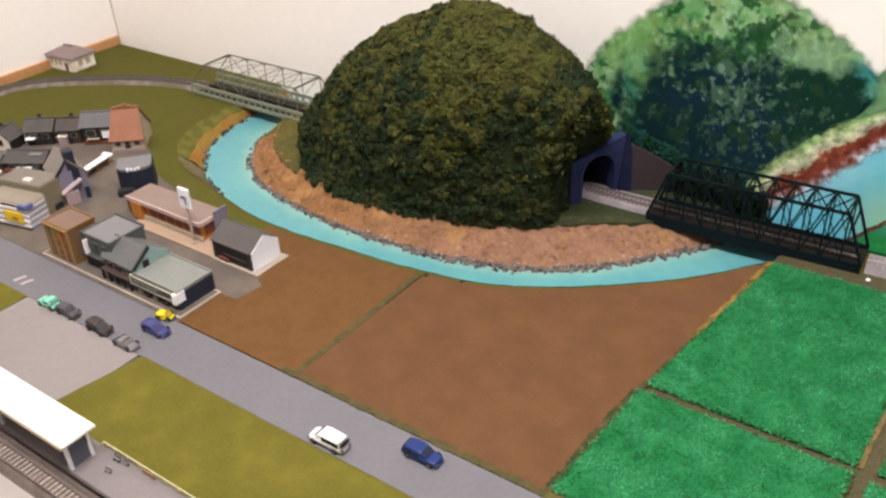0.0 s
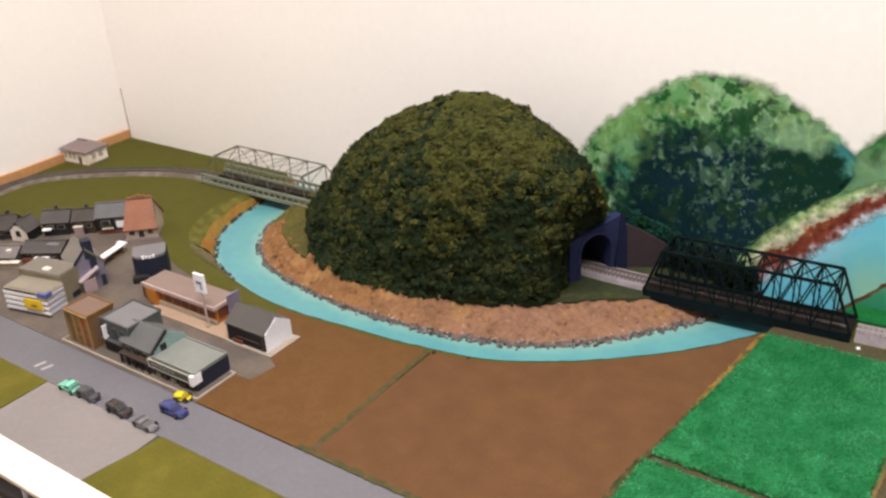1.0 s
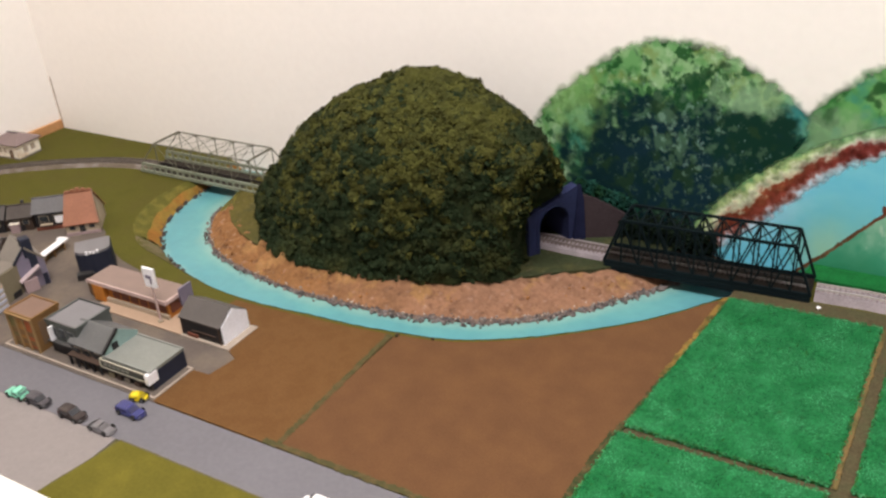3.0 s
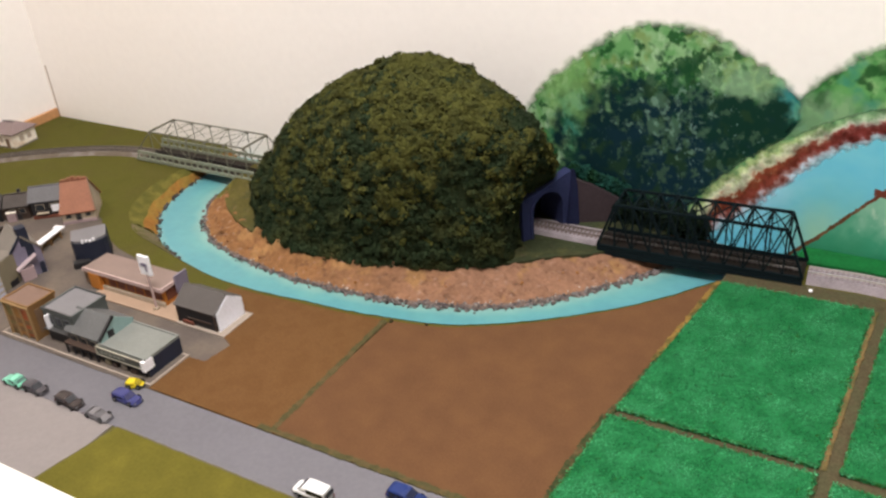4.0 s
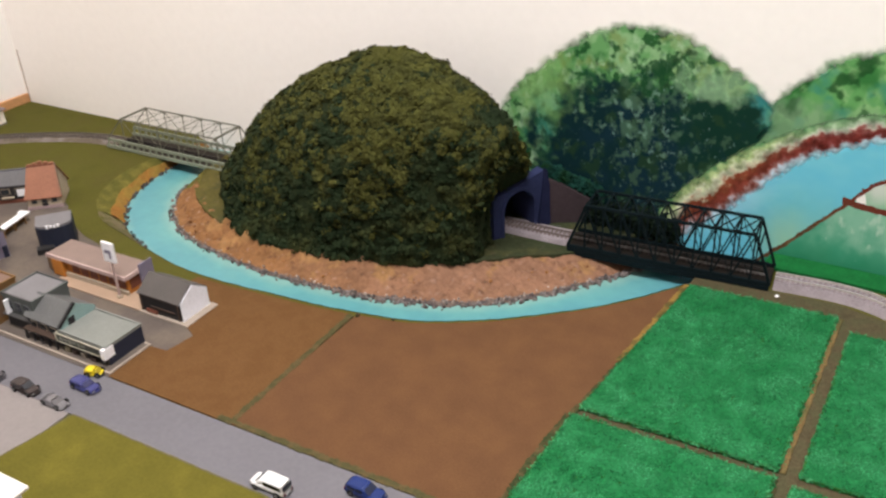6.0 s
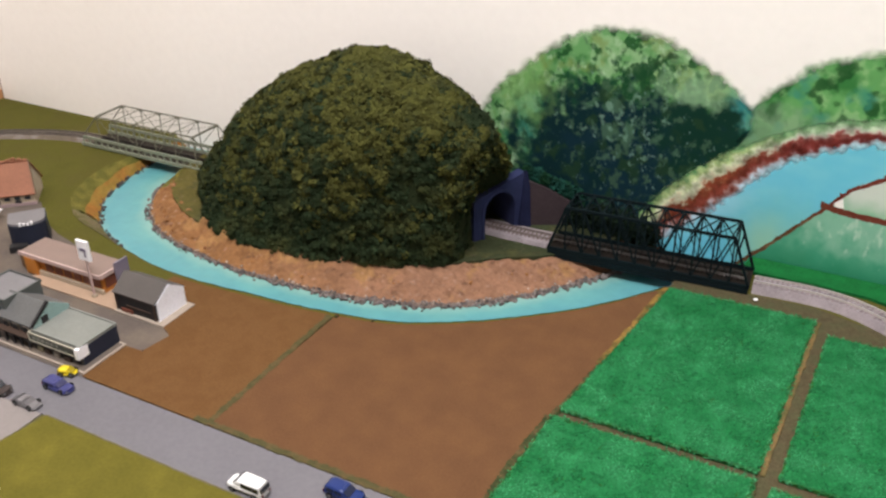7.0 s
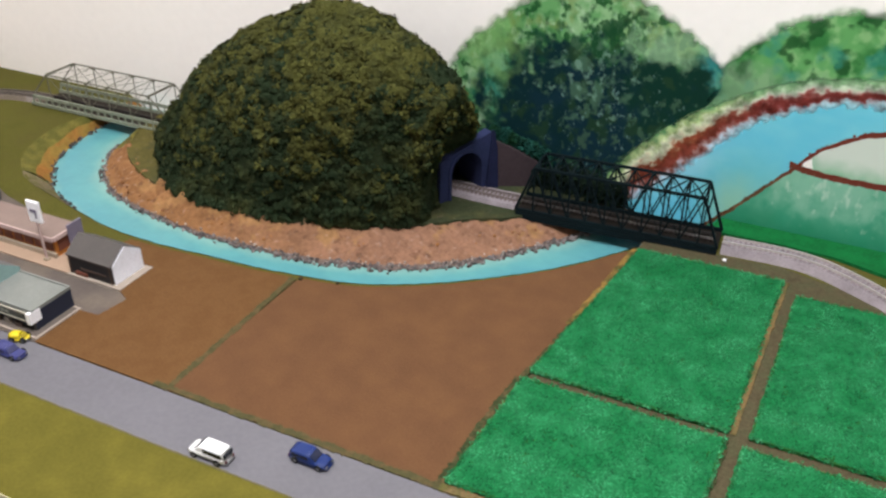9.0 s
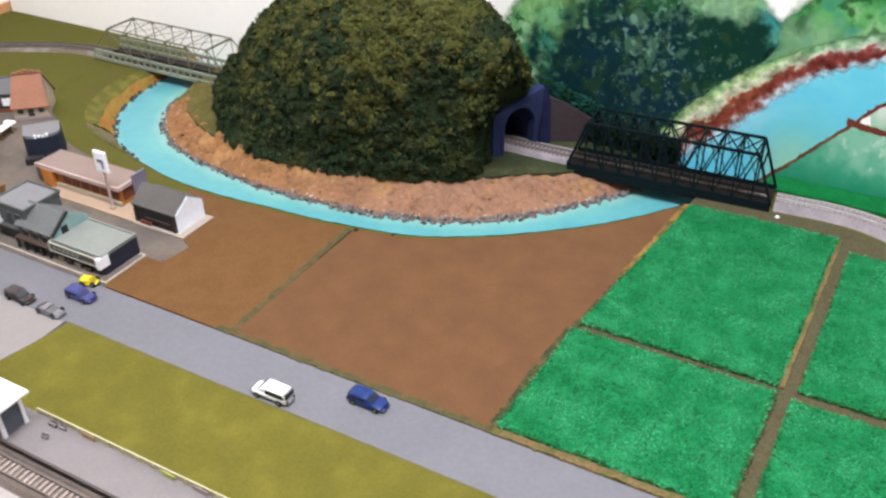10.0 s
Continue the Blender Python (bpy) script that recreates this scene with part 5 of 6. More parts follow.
slab("wall_verge", [(0.284, 0.372), (0.345, 0.3745), (0.39, 0.372), (0.43, 0.36), (0.50, 0.31), (0.56, 0.22), (0.94, 0.2), (0.94, 0.399), (0.290, 0.399)], 0.003, mat("wall_verge_flock", (0.008, 0.12, 0.03), 0.95, 0.2, 400, 80, 0.5), "dark green flocked strip between track and wall", "verge")

# ---- the little town ----
def plain(name, color, rough=0.65, vary=0.07, **k):
    return mat(name, color, rough, vary, 500, 60, 0.1, **k)


C_white = plain("model_white", (0.84, 0.83, 0.87))
C_cream = plain("model_cream", (0.40, 0.33, 0.25))
C_grey = plain("model_grey", (0.13, 0.13, 0.135))
C_greygreen = plain("roof_grey_green", (0.192, 0.202, 0.188))
C_dgrey = plain("roof_dark_grey", (0.06, 0.058, 0.058))
C_roofblack = plain("roof_black_tile", (0.028, 0.026, 0.028), vary=0.15)
C_tileblue = plain("roof_blue_slate", (0.050, 0.050, 0.058), vary=0.15)
C_slate = plain("roof_slate", (0.104, 0.106, 0.108), vary=0.12)
C_navy = plain("wall_navy", (0.012, 0.016, 0.034))
C_black = plain("model_black", (0.015, 0.014, 0.016))
C_teal = plain("wall_teal", (0.24, 0.36, 0.345))
C_orange = plain("wall_orange", (0.46, 0.17, 0.025))
C_ochre = plain("wall_ochre", (0.30, 0.19, 0.085))
C_amber = plain("panel_amber", (0.33, 0.155, 0.035), vary=0.2)
C_brown = plain("wall_brown", (0.19, 0.10, 0.035))
C_roofpink = plain("roof_pinkish", (0.215, 0.155, 0.135))
C_roofbrown = plain("roof_brown", (0.16, 0.10, 0.062))
C_tile = plain("roof_tile_orange", (0.26, 0.105, 0.06), vary=0.12)
C_lav = plain("wall_lavender", (0.19, 0.17, 0.235))
C_pink = plain("wall_pink", (0.34, 0.25, 0.26))
C_beige = plain("wall_beige", (0.18, 0.155, 0.125))
C_yellow = plain("sign_yellow", (0.75, 0.50, 0.02))
C_glass = plain("dark_window", (0.03, 0.035, 0.04), 0.25)
C_red = plain("wall_dark_red", (0.16, 0.05, 0.03))
C_blue = plain("sign_blue", (0.10, 0.12, 0.30))
C_signpink = plain("pole_pink", (0.50, 0.37, 0.35))

C_signpale = plain("annex_pale_pink", (0.50, 0.40, 0.42))
C_roofsky = plain("band_pale_blue", (0.44, 0.45, 0.54))
C_roofclay = plain("roof_clay", (0.17, 0.105, 0.080))
C_roofpale = plain("roof_pale_grey", (0.165, 0.160, 0.172))
C_farmpane = plain("farm_pane", (0.42, 0.34, 0.27))
C_farm = plain("farm_cream", (0.74, 0.68, 0.60))
Z = 0.0009


def gable_roof(bm, x0, x1, y0, y1, ze, zr, t=0.0012, over=0.002):
    """Two roof slopes, the ridge along x, with thickness."""
    ym = (y0 + y1) / 2
    for ya in (y0 - over, y1 + over):
        d = (zr - ze) / (ym - y0) * over
        vs = []
        for x in (x0 - over, x1 + over):
            vs += [bm.verts.new((x, ya, ze - d)), bm.verts.new((x, ym, zr)), bm.verts.new((x, ym, zr + t)), bm.verts.new((x, ya, ze - d + t))]
        a, b = vs[:4], vs[4:]
        bm.faces.new(a)
        bm.faces.new(b[::-1])
        for i in range(4):
            bm.faces.new((a[(i + 1) % 4], a[i], b[i], b[(i + 1) % 4]))
    bmesh.ops.recalc_face_normals(bm, faces=bm.faces[:])
    return bm


def gable_body(bm, x0, x1, y0, y1, ze, zr):
    ym = (y0 + y1) / 2
    prof = [(y0, 0), (y1, 0), (y1, ze), (ym, zr), (y0, ze)]
    a = [bm.verts.new((x0, y, z)) for y, z in prof]
    b = [bm.verts.new((x1, y, z)) for y, z in prof]
    bm.faces.new(a[::-1])
    bm.faces.new(b)
    for i in range(5):
        bm.faces.new((a[i], a[(i + 1) % 5], b[(i + 1) % 5], b[i]))
    bmesh.ops.recalc_face_normals(bm, faces=bm.faces[:])
    return bm


def windows(parent, x0, x1, y, z0, z1, cols, rows, glass=None, frame_m=None, gap=0.35):
    """Framed windows, proud of a wall that faces -y."""
    w, h = (x1 - x0) / cols, (z1 - z0) / rows
    for i in range(cols):
        for j in range(rows):
            a, b = x0 + w * (i + gap / 2), x0 + w * (i + 1 - gap / 2)
            c, d = z0 + h * (j + gap / 2), z0 + h * (j + 1 - gap / 2)
            win = part("window", box(B(), a, b, y - 0.0005, y + 0.0005, c, d), frame_m or C_cream, parent)
            part("pane", box(B(), a + 0.0005, b - 0.0005, y - 0.0009, y - 0.0004, c + 0.0005, d - 0.0005), glass or C_glass, win)


def house(m, w, d, ze, zr, wall, roof, label, group="", gable_wall=None, rows=1, cols=3, chimney=False, ridge=True, glass=None):
    """A small gabled house: w along x, d along y, front to -y."""
    t = thing("model_house", m, label, "house", group)
    part("wall", gable_body(B(), -w / 2, w / 2, -d / 2, d / 2, ze, zr), wall, t)
    rf = part("roof", gable_roof(B(), -w / 2, w / 2, -d / 2, d / 2, ze, zr), roof, t)
    if ridge:
        part("ridge", beam(B(), (-w / 2 - 0.002, 0, zr + 0.0014), (w / 2 + 0.002, 0, zr + 0.0014), 0.002, 0.0012), roof, rf)
    windows(t, -w / 2 + 0.002, w / 2 - 0.002, -d / 2, ze * 0.35, ze * 0.9, cols, rows, glass)
    part("door", box(B(), -0.003, 0.003, -d / 2 - 0.0006, -d / 2, 0, ze * 0.45), C_black, t)
    if gable_wall is not None:
        part("gable_end", box(B(), w / 2, w / 2 + 0.0008, -d / 2 + 0.002, d / 2 - 0.002, 0.001, ze), gable_wall, t)
    if chimney:
        part("chimney", box(B(), w * 0.2, w * 0.2 + 0.004, 0.002, 0.006, ze, zr + 0.005, 0.0004), C_dgrey, t)
    return t


def flat_shop(m, w, d, h, wall, roof, label, side=None, group=""):
    t = thing("model_shop", m, label, "shop", group)
    part("wall", box(B(), -w / 2, w / 2, -d / 2, d / 2, 0, h, 0.0004), wall, t)
    rf = part("roof", box(B(), -w / 2 + 0.001, w / 2 - 0.001, -d / 2 + 0.001, d / 2 - 0.001, h, h + 0.0006), roof, t)
    for q in ((-w / 2 - 0.0006, w / 2 + 0.0006, -d / 2 - 0.0006, -d / 2 + 0.0009), (-w / 2 - 0.0006, w / 2 + 0.0006, d / 2 - 0.0009, d / 2 + 0.0006),
              (-w / 2 - 0.0006, -w / 2 + 0.0009, -d / 2 + 0.0009, d / 2 - 0.0009), (w / 2 - 0.0009, w / 2 + 0.0006, -d / 2 + 0.0009, d / 2 - 0.0009)):
        part("parapet", box(B(), *q, h - 0.001, h + 0.0016), wall if side is None else roof, rf)
    if side is not None:
        part("side_wall", box(B(), w / 2, w / 2 + 0.0007, -d / 2 + 0.0005, d / 2, 0.0, h - 0.0012), side, t)
    return t


C_khaki_pale = plain("fascia_pale", (0.37, 0.35, 0.28))
C_khaki = plain("wall_khaki", (0.185, 0.160, 0.105))
C_umber = plain("wall_umber", (0.050, 0.030, 0.022))
# pavement slabs with pale kerbs
slab("shop_pavement", rect(-0.302, -0.121, -0.0015, 0.042), 0.0026, M_kerb, "pale kerbed pavement under the shop row", "pavement")
slab("shop_pavement", rect(-0.300, -0.123, 0.0005, 0.040), 0.0028, M_asphalt, "grey paving under the shop row", "pavement")
slab("diner_pavement", rect(-0.276, -0.168, 0.0745, 0.118), 0.0022, plain("pavement_pink", (0.38, 0.265, 0.19)), "pinkish forecourt of the roadside diner", "pavement")
slab("shed_pavement", rect(-0.1675, -0.1122, 0.0735, 0.1115), 0.0022, M_kerb, "pale base slab under the shed", "pavement")

# brown three-storey block
t = flat_shop(pose(-0.2745, 0.0165, 0.0028), 0.0335, 0.027, 0.033, C_brown, C_roofclay, "narrow ochre-brown multi-storey block with a flat roof")
for k, c in enumerate((plain("panel_olive", (0.150, 0.120, 0.040)), C_amber, plain("panel_rust", (0.36, 0.085, 0.025)))):
    x = -0.0150 + 0.0100 * k
    win = part("window", box(B(), x + 0.0010, x + 0.0090, -0.0141, -0.0134, 0.003, 0.0310), c, t)
    for z in (0.0115, 0.0205):
        part("pane", box(B(), x + 0.0020, x + 0.0080, -0.0145, -0.0140, z - 0.0060, z - 0.0010), C_brown, win)
for x in (-0.0060, 0.0040):
    part("pillar", box(B(), x, x + 0.0018, -0.0150, -0.0135, 0, 0.033), C_ochre, t)
for x in (-0.0164, 0.0150):
    part("pillar", box(B(), x, x + 0.0014, -0.0152, -0.0135, 0, 0.033), C_ochre, t)
part("cornice", box(B(), -0.0173, 0.0173, -0.0155, -0.0137, 0.0315, 0.0335, 0.0003), C_ochre, t)
part("side_windows", box(B(), 0.0167, 0.0172, -0.0090, 0.0080, 0.006, 0.028), C_roofbrown, t)

# grey two-storey shop
t = flat_shop(pose(-0.2325, 0.0285, 0.0028), 0.037, 0.036, 0.030, plain("wall_grey_green", (0.085, 0.096, 0.092)), C_roofpale, "grey-green two-storey shop with a pale flat roof")
for y in (-0.0186, 0.0172):
    part("roof_rim", box(B(), -0.0190, 0.0190, y, y + 0.0014, 0.0312, 0.0320), C_dgrey, t)
windows(t, -0.016, 0.016, -0.018, 0.015, 0.028, 3, 1, C_glass, C_grey, 0.3)
part("shopfront", box(B(), -0.017, 0.017, -0.0192, -0.018, 0.001, 0.012), C_black, t)
part("awning", box(B(), -0.018, 0.018, -0.022, -0.018, 0.012, 0.0135, 0.0003), C_dgrey, t)
part("sign_blade", box(B(), -0.012, -0.0105, -0.0225, -0.018, 0.014, 0.027), C_white, t)

# grey gabled shop with a teal gable end
t = house(pose(-0.2015, 0.0245, 0.0028), 0.038, 0.034, 0.0195, 0.0305, C_dgrey, C_slate, "grey gabled shop with a teal gable end and dark arcade", ridge=False)
part("gable_end", gable_body(B(), 0.0210, 0.0218, -0.0175, 0.0180, 0.0205, 0.0322), C_teal, t, "teal gable end")
part("gable_window", box(B(), 0.0218, 0.0223, -0.009, -0.003, 0.017, 0.023), C_black, t)
part("barge_board", beam(B(), (0.0214, -0.0185, 0.0192), (0.0214, 0.0, 0.0328), 0.0020, 0.0024), C_black, t)
for x in (-0.018, -0.009, 0.0, 0.009, 0.018):
    part("arcade_post", box(B(), x - 0.0008, x + 0.0008, -0.0225, -0.0209, 0, 0.0095), C_black, t)
# Roof in umber, to paint the shadowed strip before the shops.
part("arcade_roof", box(B(), -0.019, 0.019, -0.0230, -0.017, 0.0095, 0.0107), C_umber, t)

# low shop with a dark side wall
t = flat_shop(pose(-0.1550, 0.0240, 0.0028), 0.053, 0.036, 0.0160, C_dgrey, C_greygreen, "low flat-roofed shop with a dark navy side wall", C_navy)
part("fascia", box(B(), -0.0262, 0.0240, -0.0212, -0.0182, 0.0088, 0.0160, 0.0003), plain("fascia_dark", (0.055, 0.058, 0.050)), t, "dark fascia in a pale frame with unreadable writing")
for z in (0.0086, 0.0156):
    part("fascia_frame", box(B(), -0.0266, 0.0240, -0.0216, -0.0206, z, z + 0.0011), C_khaki_pale, t)
part("fascia_frame", box(B(), -0.0270, -0.0258, -0.0218, -0.0182, 0.0086, 0.0167), C_khaki_pale, t)
for i in range(6):
    part("sign_bar", box(B(), -0.0225 + i * 0.0050, -0.0192 + i * 0.0050, -0.0216, -0.0211, 0.0114 + 0.0004 * (i % 2), 0.0138), plain("fascia_writing", (0.20, 0.20, 0.17)) if i == 0 else bpy.data.materials["fascia_writing"], t)
# Black board painting the shade inside the open shop front.
part("shopfront", box(B(), -0.0255, 0.0245, -0.0187, -0.0180, 0.0005, 0.0088), C_black, t)
part("corner_panel", box(B(), 0.0240, 0.0278, -0.0220, -0.0118, 0.0072, 0.0163), C_white, t, "white corner panel")
for x, w, h, c in ((-0.021, 0.006, 0.0050, C_khaki), (-0.012, 0.005, 0.0042, C_umber), (-0.003, 0.006, 0.0048, C_beige), (0.008, 0.007, 0.0040, C_umber)):
    part("goods_stand", box(B(), x, x + w, -0.0206, -0.0188, 0.0002, h, 0.0004), c, t)

# roadside diner with a wide roof
t = thing("roadside_diner", pose(-0.232, 0.099, 0.0022), "orange roadside diner with a wide pinkish roof", "restaurant")
part("wall", box(B(), -0.054, 0.038, -0.010, 0.012, 0, 0.0165), C_orange, t)
rf = part("roof", box(B(), -0.060, 0.040, -0.0135, 0.016, 0.0170, 0.0198, 0.0006), C_roofpink, t)
part("roof_rim", box(B(), -0.0605, 0.0405, -0.0141, -0.0127, 0.0163, 0.0200), C_signpink, rf)
part("roof_rim", box(B(), 0.0395, 0.0412, -0.0127, 0.016, 0.0163, 0.0200), C_signpink, rf)
part("plinth", box(B(), -0.042, 0.039, -0.0125, -0.010, 0, 0.004), C_cream, t)
for i in range(6):
    part("window", box(B(), -0.032 + i * 0.0117, -0.0225 + i * 0.0117, -0.0106, -0.0098, 0.0055, 0.0150), C_red, t)
part("side_window", box(B(), 0.0378, 0.0386, -0.007, 0.009, 0.004, 0.015), C_red, t)
part("entrance", box(B(), -0.054, -0.040, -0.0145, -0.010, 0, 0.0163, 0.0004), C_orange, t)
part("side_room", box(B(), -0.066, -0.0542, -0.010, 0.010, 0, 0.0145, 0.0004), C_roofbrown, t, "low brown side room")
part("end_panel", box(B(), 0.0415, 0.0430, 0.002, 0.017, 0.008, 0.025), C_lav, t, "pale lilac end panel")

t = thing("pole_sign", pose(-0.1985, 0.082, 0.0022), "tall white and pink pole sign before the diner", "sign")
part("pole", box(B(), -0.0008, 0.0008, -0.0008, 0.0008, 0, 0.040), C_signpink, t)
bd = part("sign_board", box(B(), -0.0066, 0.0066, -0.0013, 0.0013, 0.036, 0.055, 0.0005), C_white, t)
part("sign_mark", box(B(), -0.0035, 0.0035, -0.0017, -0.0013, 0.045, 0.048), C_lav, bd)
part("sign_mark", box(B(), 0.0012, 0.0030, -0.0017, -0.0013, 0.040, 0.045), C_lav, bd)
part("foot", box(B(), -0.0022, 0.0022, -0.0022, 0.0022, 0, 0.002, 0.0003), C_cream, t)

# white-gabled shed
t = thing("shed", pose(-0.1440, 0.0930, 0.0022), "dark-roofed shed with a bright white gable end", "shed")
part("wall", gable_body(B(), -0.022, 0.022, -0.0155, 0.0155, 0.0172, 0.0278), C_dgrey, t)
part("roof", gable_roof(B(), -0.022, 0.0222, -0.0155, 0.0155, 0.0172, 0.0278, over=0.0016), plain("roof_brown_grey", (0.080, 0.071, 0.068)), t)
part("gable_end", gable_body(B(), 0.0238, 0.0246, -0.0155, 0.0160, 0.0172, 0.0276), plain("gable_white", (0.84, 0.86, 0.95)), t, "bright white gable end")
# Flat black panel in place of the shed's shaded inside.
part("opening", box(B(), -0.0214, 0.0216, -0.0162, -0.0156, 0.0, 0.0150), C_black, t)
part("lintel", box(B(), -0.0214, 0.0216, -0.0168, -0.0156, 0.0150, 0.0166), C_umber, t)
for x in (-0.0218, 0.0206):
    part("post", box(B(), x, x + 0.0014, -0.0170, -0.0156, 0, 0.0150), C_umber, t)
part("low_panel", box(B(), -0.016, -0.004, -0.0176, -0.0162, 0.0, 0.0034), C_red, t)
part("shelf_board", box(B(), -0.010, 0.017, -0.0172, -0.0162, 0.0062, 0.0072), C_umber, t)

# navy corner shop
t = thing("corner_shop", pose(-0.3345, 0.1300, Z, 0, 0, 50), "navy corner shop with a rounded front and grey roof", "shop")
front_pts = [(-0.017, 0.015), (-0.017, -0.006)] + [(-0.017 * math.cos(a), -0.006 - 0.010 * math.sin(a)) for a in np.linspace(0.25, math.pi - 0.25, 7)] + [(0.017, -0.006), (0.017, 0.015)]
part("wall", prism(B(), front_pts, 0, 0.0228), C_navy, t)
part("roof", prism(B(), [(x * 0.97, y * 0.97) for x, y in front_pts], 0.0228, 0.0252), C_roofpale, t)
for i in range(4):
    part("sign_bar", box(B(), -0.0066 + i * 0.0034, -0.0044 + i * 0.0034, -0.0166, -0.0150, 0.0236 + 0.0006 * (i % 2), 0.0270 - 0.0007 * (i % 3)), C_white, t)
part("plinth", prism(B(), [(x * 1.04, y * 1.04) for x, y in front_pts], 0, 0.003), C_black, t)
part("porch", box(B(), -0.0190, -0.0030, -0.0215, -0.0130, 0, 0.0062, 0.0004), C_black, t)

# tiled house with a stepped ridge
t = house(pose(-0.4235, 0.1925, Z, 0, 0, 41), 0.034, 0.042, 0.014, 0.040, C_cream, C_tile, "orange-tiled steep-roofed house at the edge of town")
for i in range(5):
    part("ridge_tile", box(B(), -0.0175 + i * 0.0073, -0.0120 + i * 0.0073, -0.0016, 0.0016, 0.0405, 0.0428 + 0.0012 * (2 - abs(i - 2)), 0.0003), C_tile, t)
part("barge_board", beam(B(), (0.0188, -0.0225, 0.0122), (0.0188, 0.0, 0.0415), 0.0012, 0.0022), C_roofbrown, t)
part("plinth", box(B(), -0.018, 0.018, -0.0222, -0.0212, 0.0, 0.003), C_pink, t)
for piece in t.children_recursive:
    for v in piece.data.vertices:
        v.co.x *= 1 - 0.24 * max(0.0, v.co.z - 0.014) / 0.027

# rows of small dark-roofed houses
C_dust = plain("roof_dusty_slate", (0.064, 0.057, 0.057), vary=0.15)
C_dust_b = plain("roof_dusty_brown", (0.054, 0.044, 0.041), vary=0.15)
C_blueslate = plain("roof_pale_slate", (0.105, 0.104, 0.114), vary=0.12)


def town_house(x, y, turn, w, d, ze, zr, wall, roof, label, cols=2, chimney=None, bits=()):
    """A small house of the old town, with its own pale and dark trim: bits of (part, box, material)."""
    h = house(pose(x, y, Z, 0, 0, turn), w, d, ze, zr, wall, roof, label, "small town houses", cols=cols)
    if chimney is not None:
        part("chimney", box(B(), chimney - 0.0016, chimney + 0.0016, 0.001, 0.0044, zr - 0.004, zr + 0.0052, 0.0003), C_roofblack, h)
    for name, q, material in bits:
        part(name, box(B(), *q, 0.0002), material, h)
    return h


town_house(-0.4620, 0.1835, 38, 0.034, 0.030, 0.0205, 0.0305, C_black, C_blueslate, "black-timbered house with a pale slate roof", 2, None,
           (("side_panel", (0.0045, 0.0150, -0.0164, -0.0150, 0.0070, 0.0150), C_white), ("plinth", (-0.0170, 0.0165, -0.0166, -0.0150, 0.0, 0.0035), C_red),
            ("awning", (-0.0120, 0.0010, -0.0190, -0.0150, 0.0062, 0.0074), C_cream)))
town_house(-0.4885, 0.1640, 38, 0.024, 0.024, 0.0165, 0.0250, C_umber, C_dust_b, "brown house with a dusty roof and cream porch", 2, 0.002,
           (("porch", (-0.0115, -0.0020, -0.0165, -0.0120, 0.0, 0.0100), C_pink), ("porch_roof", (-0.0120, -0.0014, -0.0172, -0.0120, 0.0100, 0.0112), C_farm)))
town_house(-0.5150, 0.1455, 36, 0.029, 0.025, 0.0165, 0.0255, C_black, C_dust, "dark house with a dusty slate roof and white porch", 2, -0.001,
           (("porch_roof", (-0.0140, -0.0040, -0.0190, -0.0125, 0.0086, 0.0100), C_white), ("side_shed", (0.0145, 0.0205, -0.0100, 0.0080, 0.0, 0.0120), C_umber)))
town_house(-0.5350, 0.1150, -72, 0.022, 0.023, 0.0135, 0.0235, C_black, C_dust, "slate-roofed house with a white gable and dark window", 1, None,
           (("gable_end", (0.0110, 0.0122, -0.0105, 0.0105, 0.0005, 0.0150), C_farm), ("gable_top", (0.0110, 0.0122, -0.0060, 0.0060, 0.0150, 0.0195), C_farm),
            ("gable_window", (0.0122, 0.0128, -0.0030, 0.0030, 0.0065, 0.0135), C_black)))
town_house(-0.5620, 0.1080, 34, 0.030, 0.026, 0.0130, 0.0240, C_umber, C_dust_b, "brown house with a dusty roof at the end of the row", 2, 0.004)
town_house(-0.4680, 0.0985, 30, 0.042, 0.031, 0.0120, 0.0180, C_umber, C_dust, "wide low house with a grey roof and pale extensions", 3, None,
           (("dormer", (0.0040, 0.0170, -0.0090, -0.0010, 0.0150, 0.0178), C_roofpale), ("porch", (-0.0060, 0.0090, -0.0195, -0.0155, 0.0, 0.0066), C_farm),
            ("porch_roof", (-0.0070, 0.0100, -0.0205, -0.0155, 0.0066, 0.0078), C_white), ("lean_to", (0.0100, 0.0170, -0.0195, -0.0155, 0.0, 0.0080), C_tileblue),
            ("side_shed", (-0.0205, -0.0090, -0.0195, -0.0155, 0.0, 0.0060), C_red)))
town_house(-0.5000, 0.0690, 30, 0.034, 0.028, 0.0110, 0.0170, C_beige, plain("roof_lilac_grey", (0.155, 0.135, 0.135)), "beige house with a lilac-grey roof", 3, None,
           (("ledge", (-0.0160, 0.0230, -0.0200, -0.0142, 0.0060, 0.0076), C_farm), ("shop_front", (-0.0150, 0.0220, -0.0180, -0.0142, 0.0, 0.0060), C_cream),
            ("roof_unit", (0.0060, 0.0110, -0.0090, -0.0050, 0.0140, 0.0165), C_farm)))
town_house(-0.5450, 0.0560, 30, 0.030, 0.026, 0.0120, 0.0220, C_cream, C_dust, "cream house with a dusty slate roof", 2, 0.003)

# lavender hall
t = thing("town_hall", pose(-0.3805, 0.0835, Z, 0, 0, -20), "beige-roofed hall with a tall lavender gable wall and pink annex", "building")
part("wall", gable_body(B(), -0.019, 0.0185, -0.0150, 0.0150, 0.0260, 0.0430), C_beige, t)
part("roof", gable_roof(B(), -0.019, 0.0190, -0.0150, 0.0150, 0.0260, 0.0430, over=0.001), plain("roof_warm_grey", (0.180, 0.162, 0.142)), t)
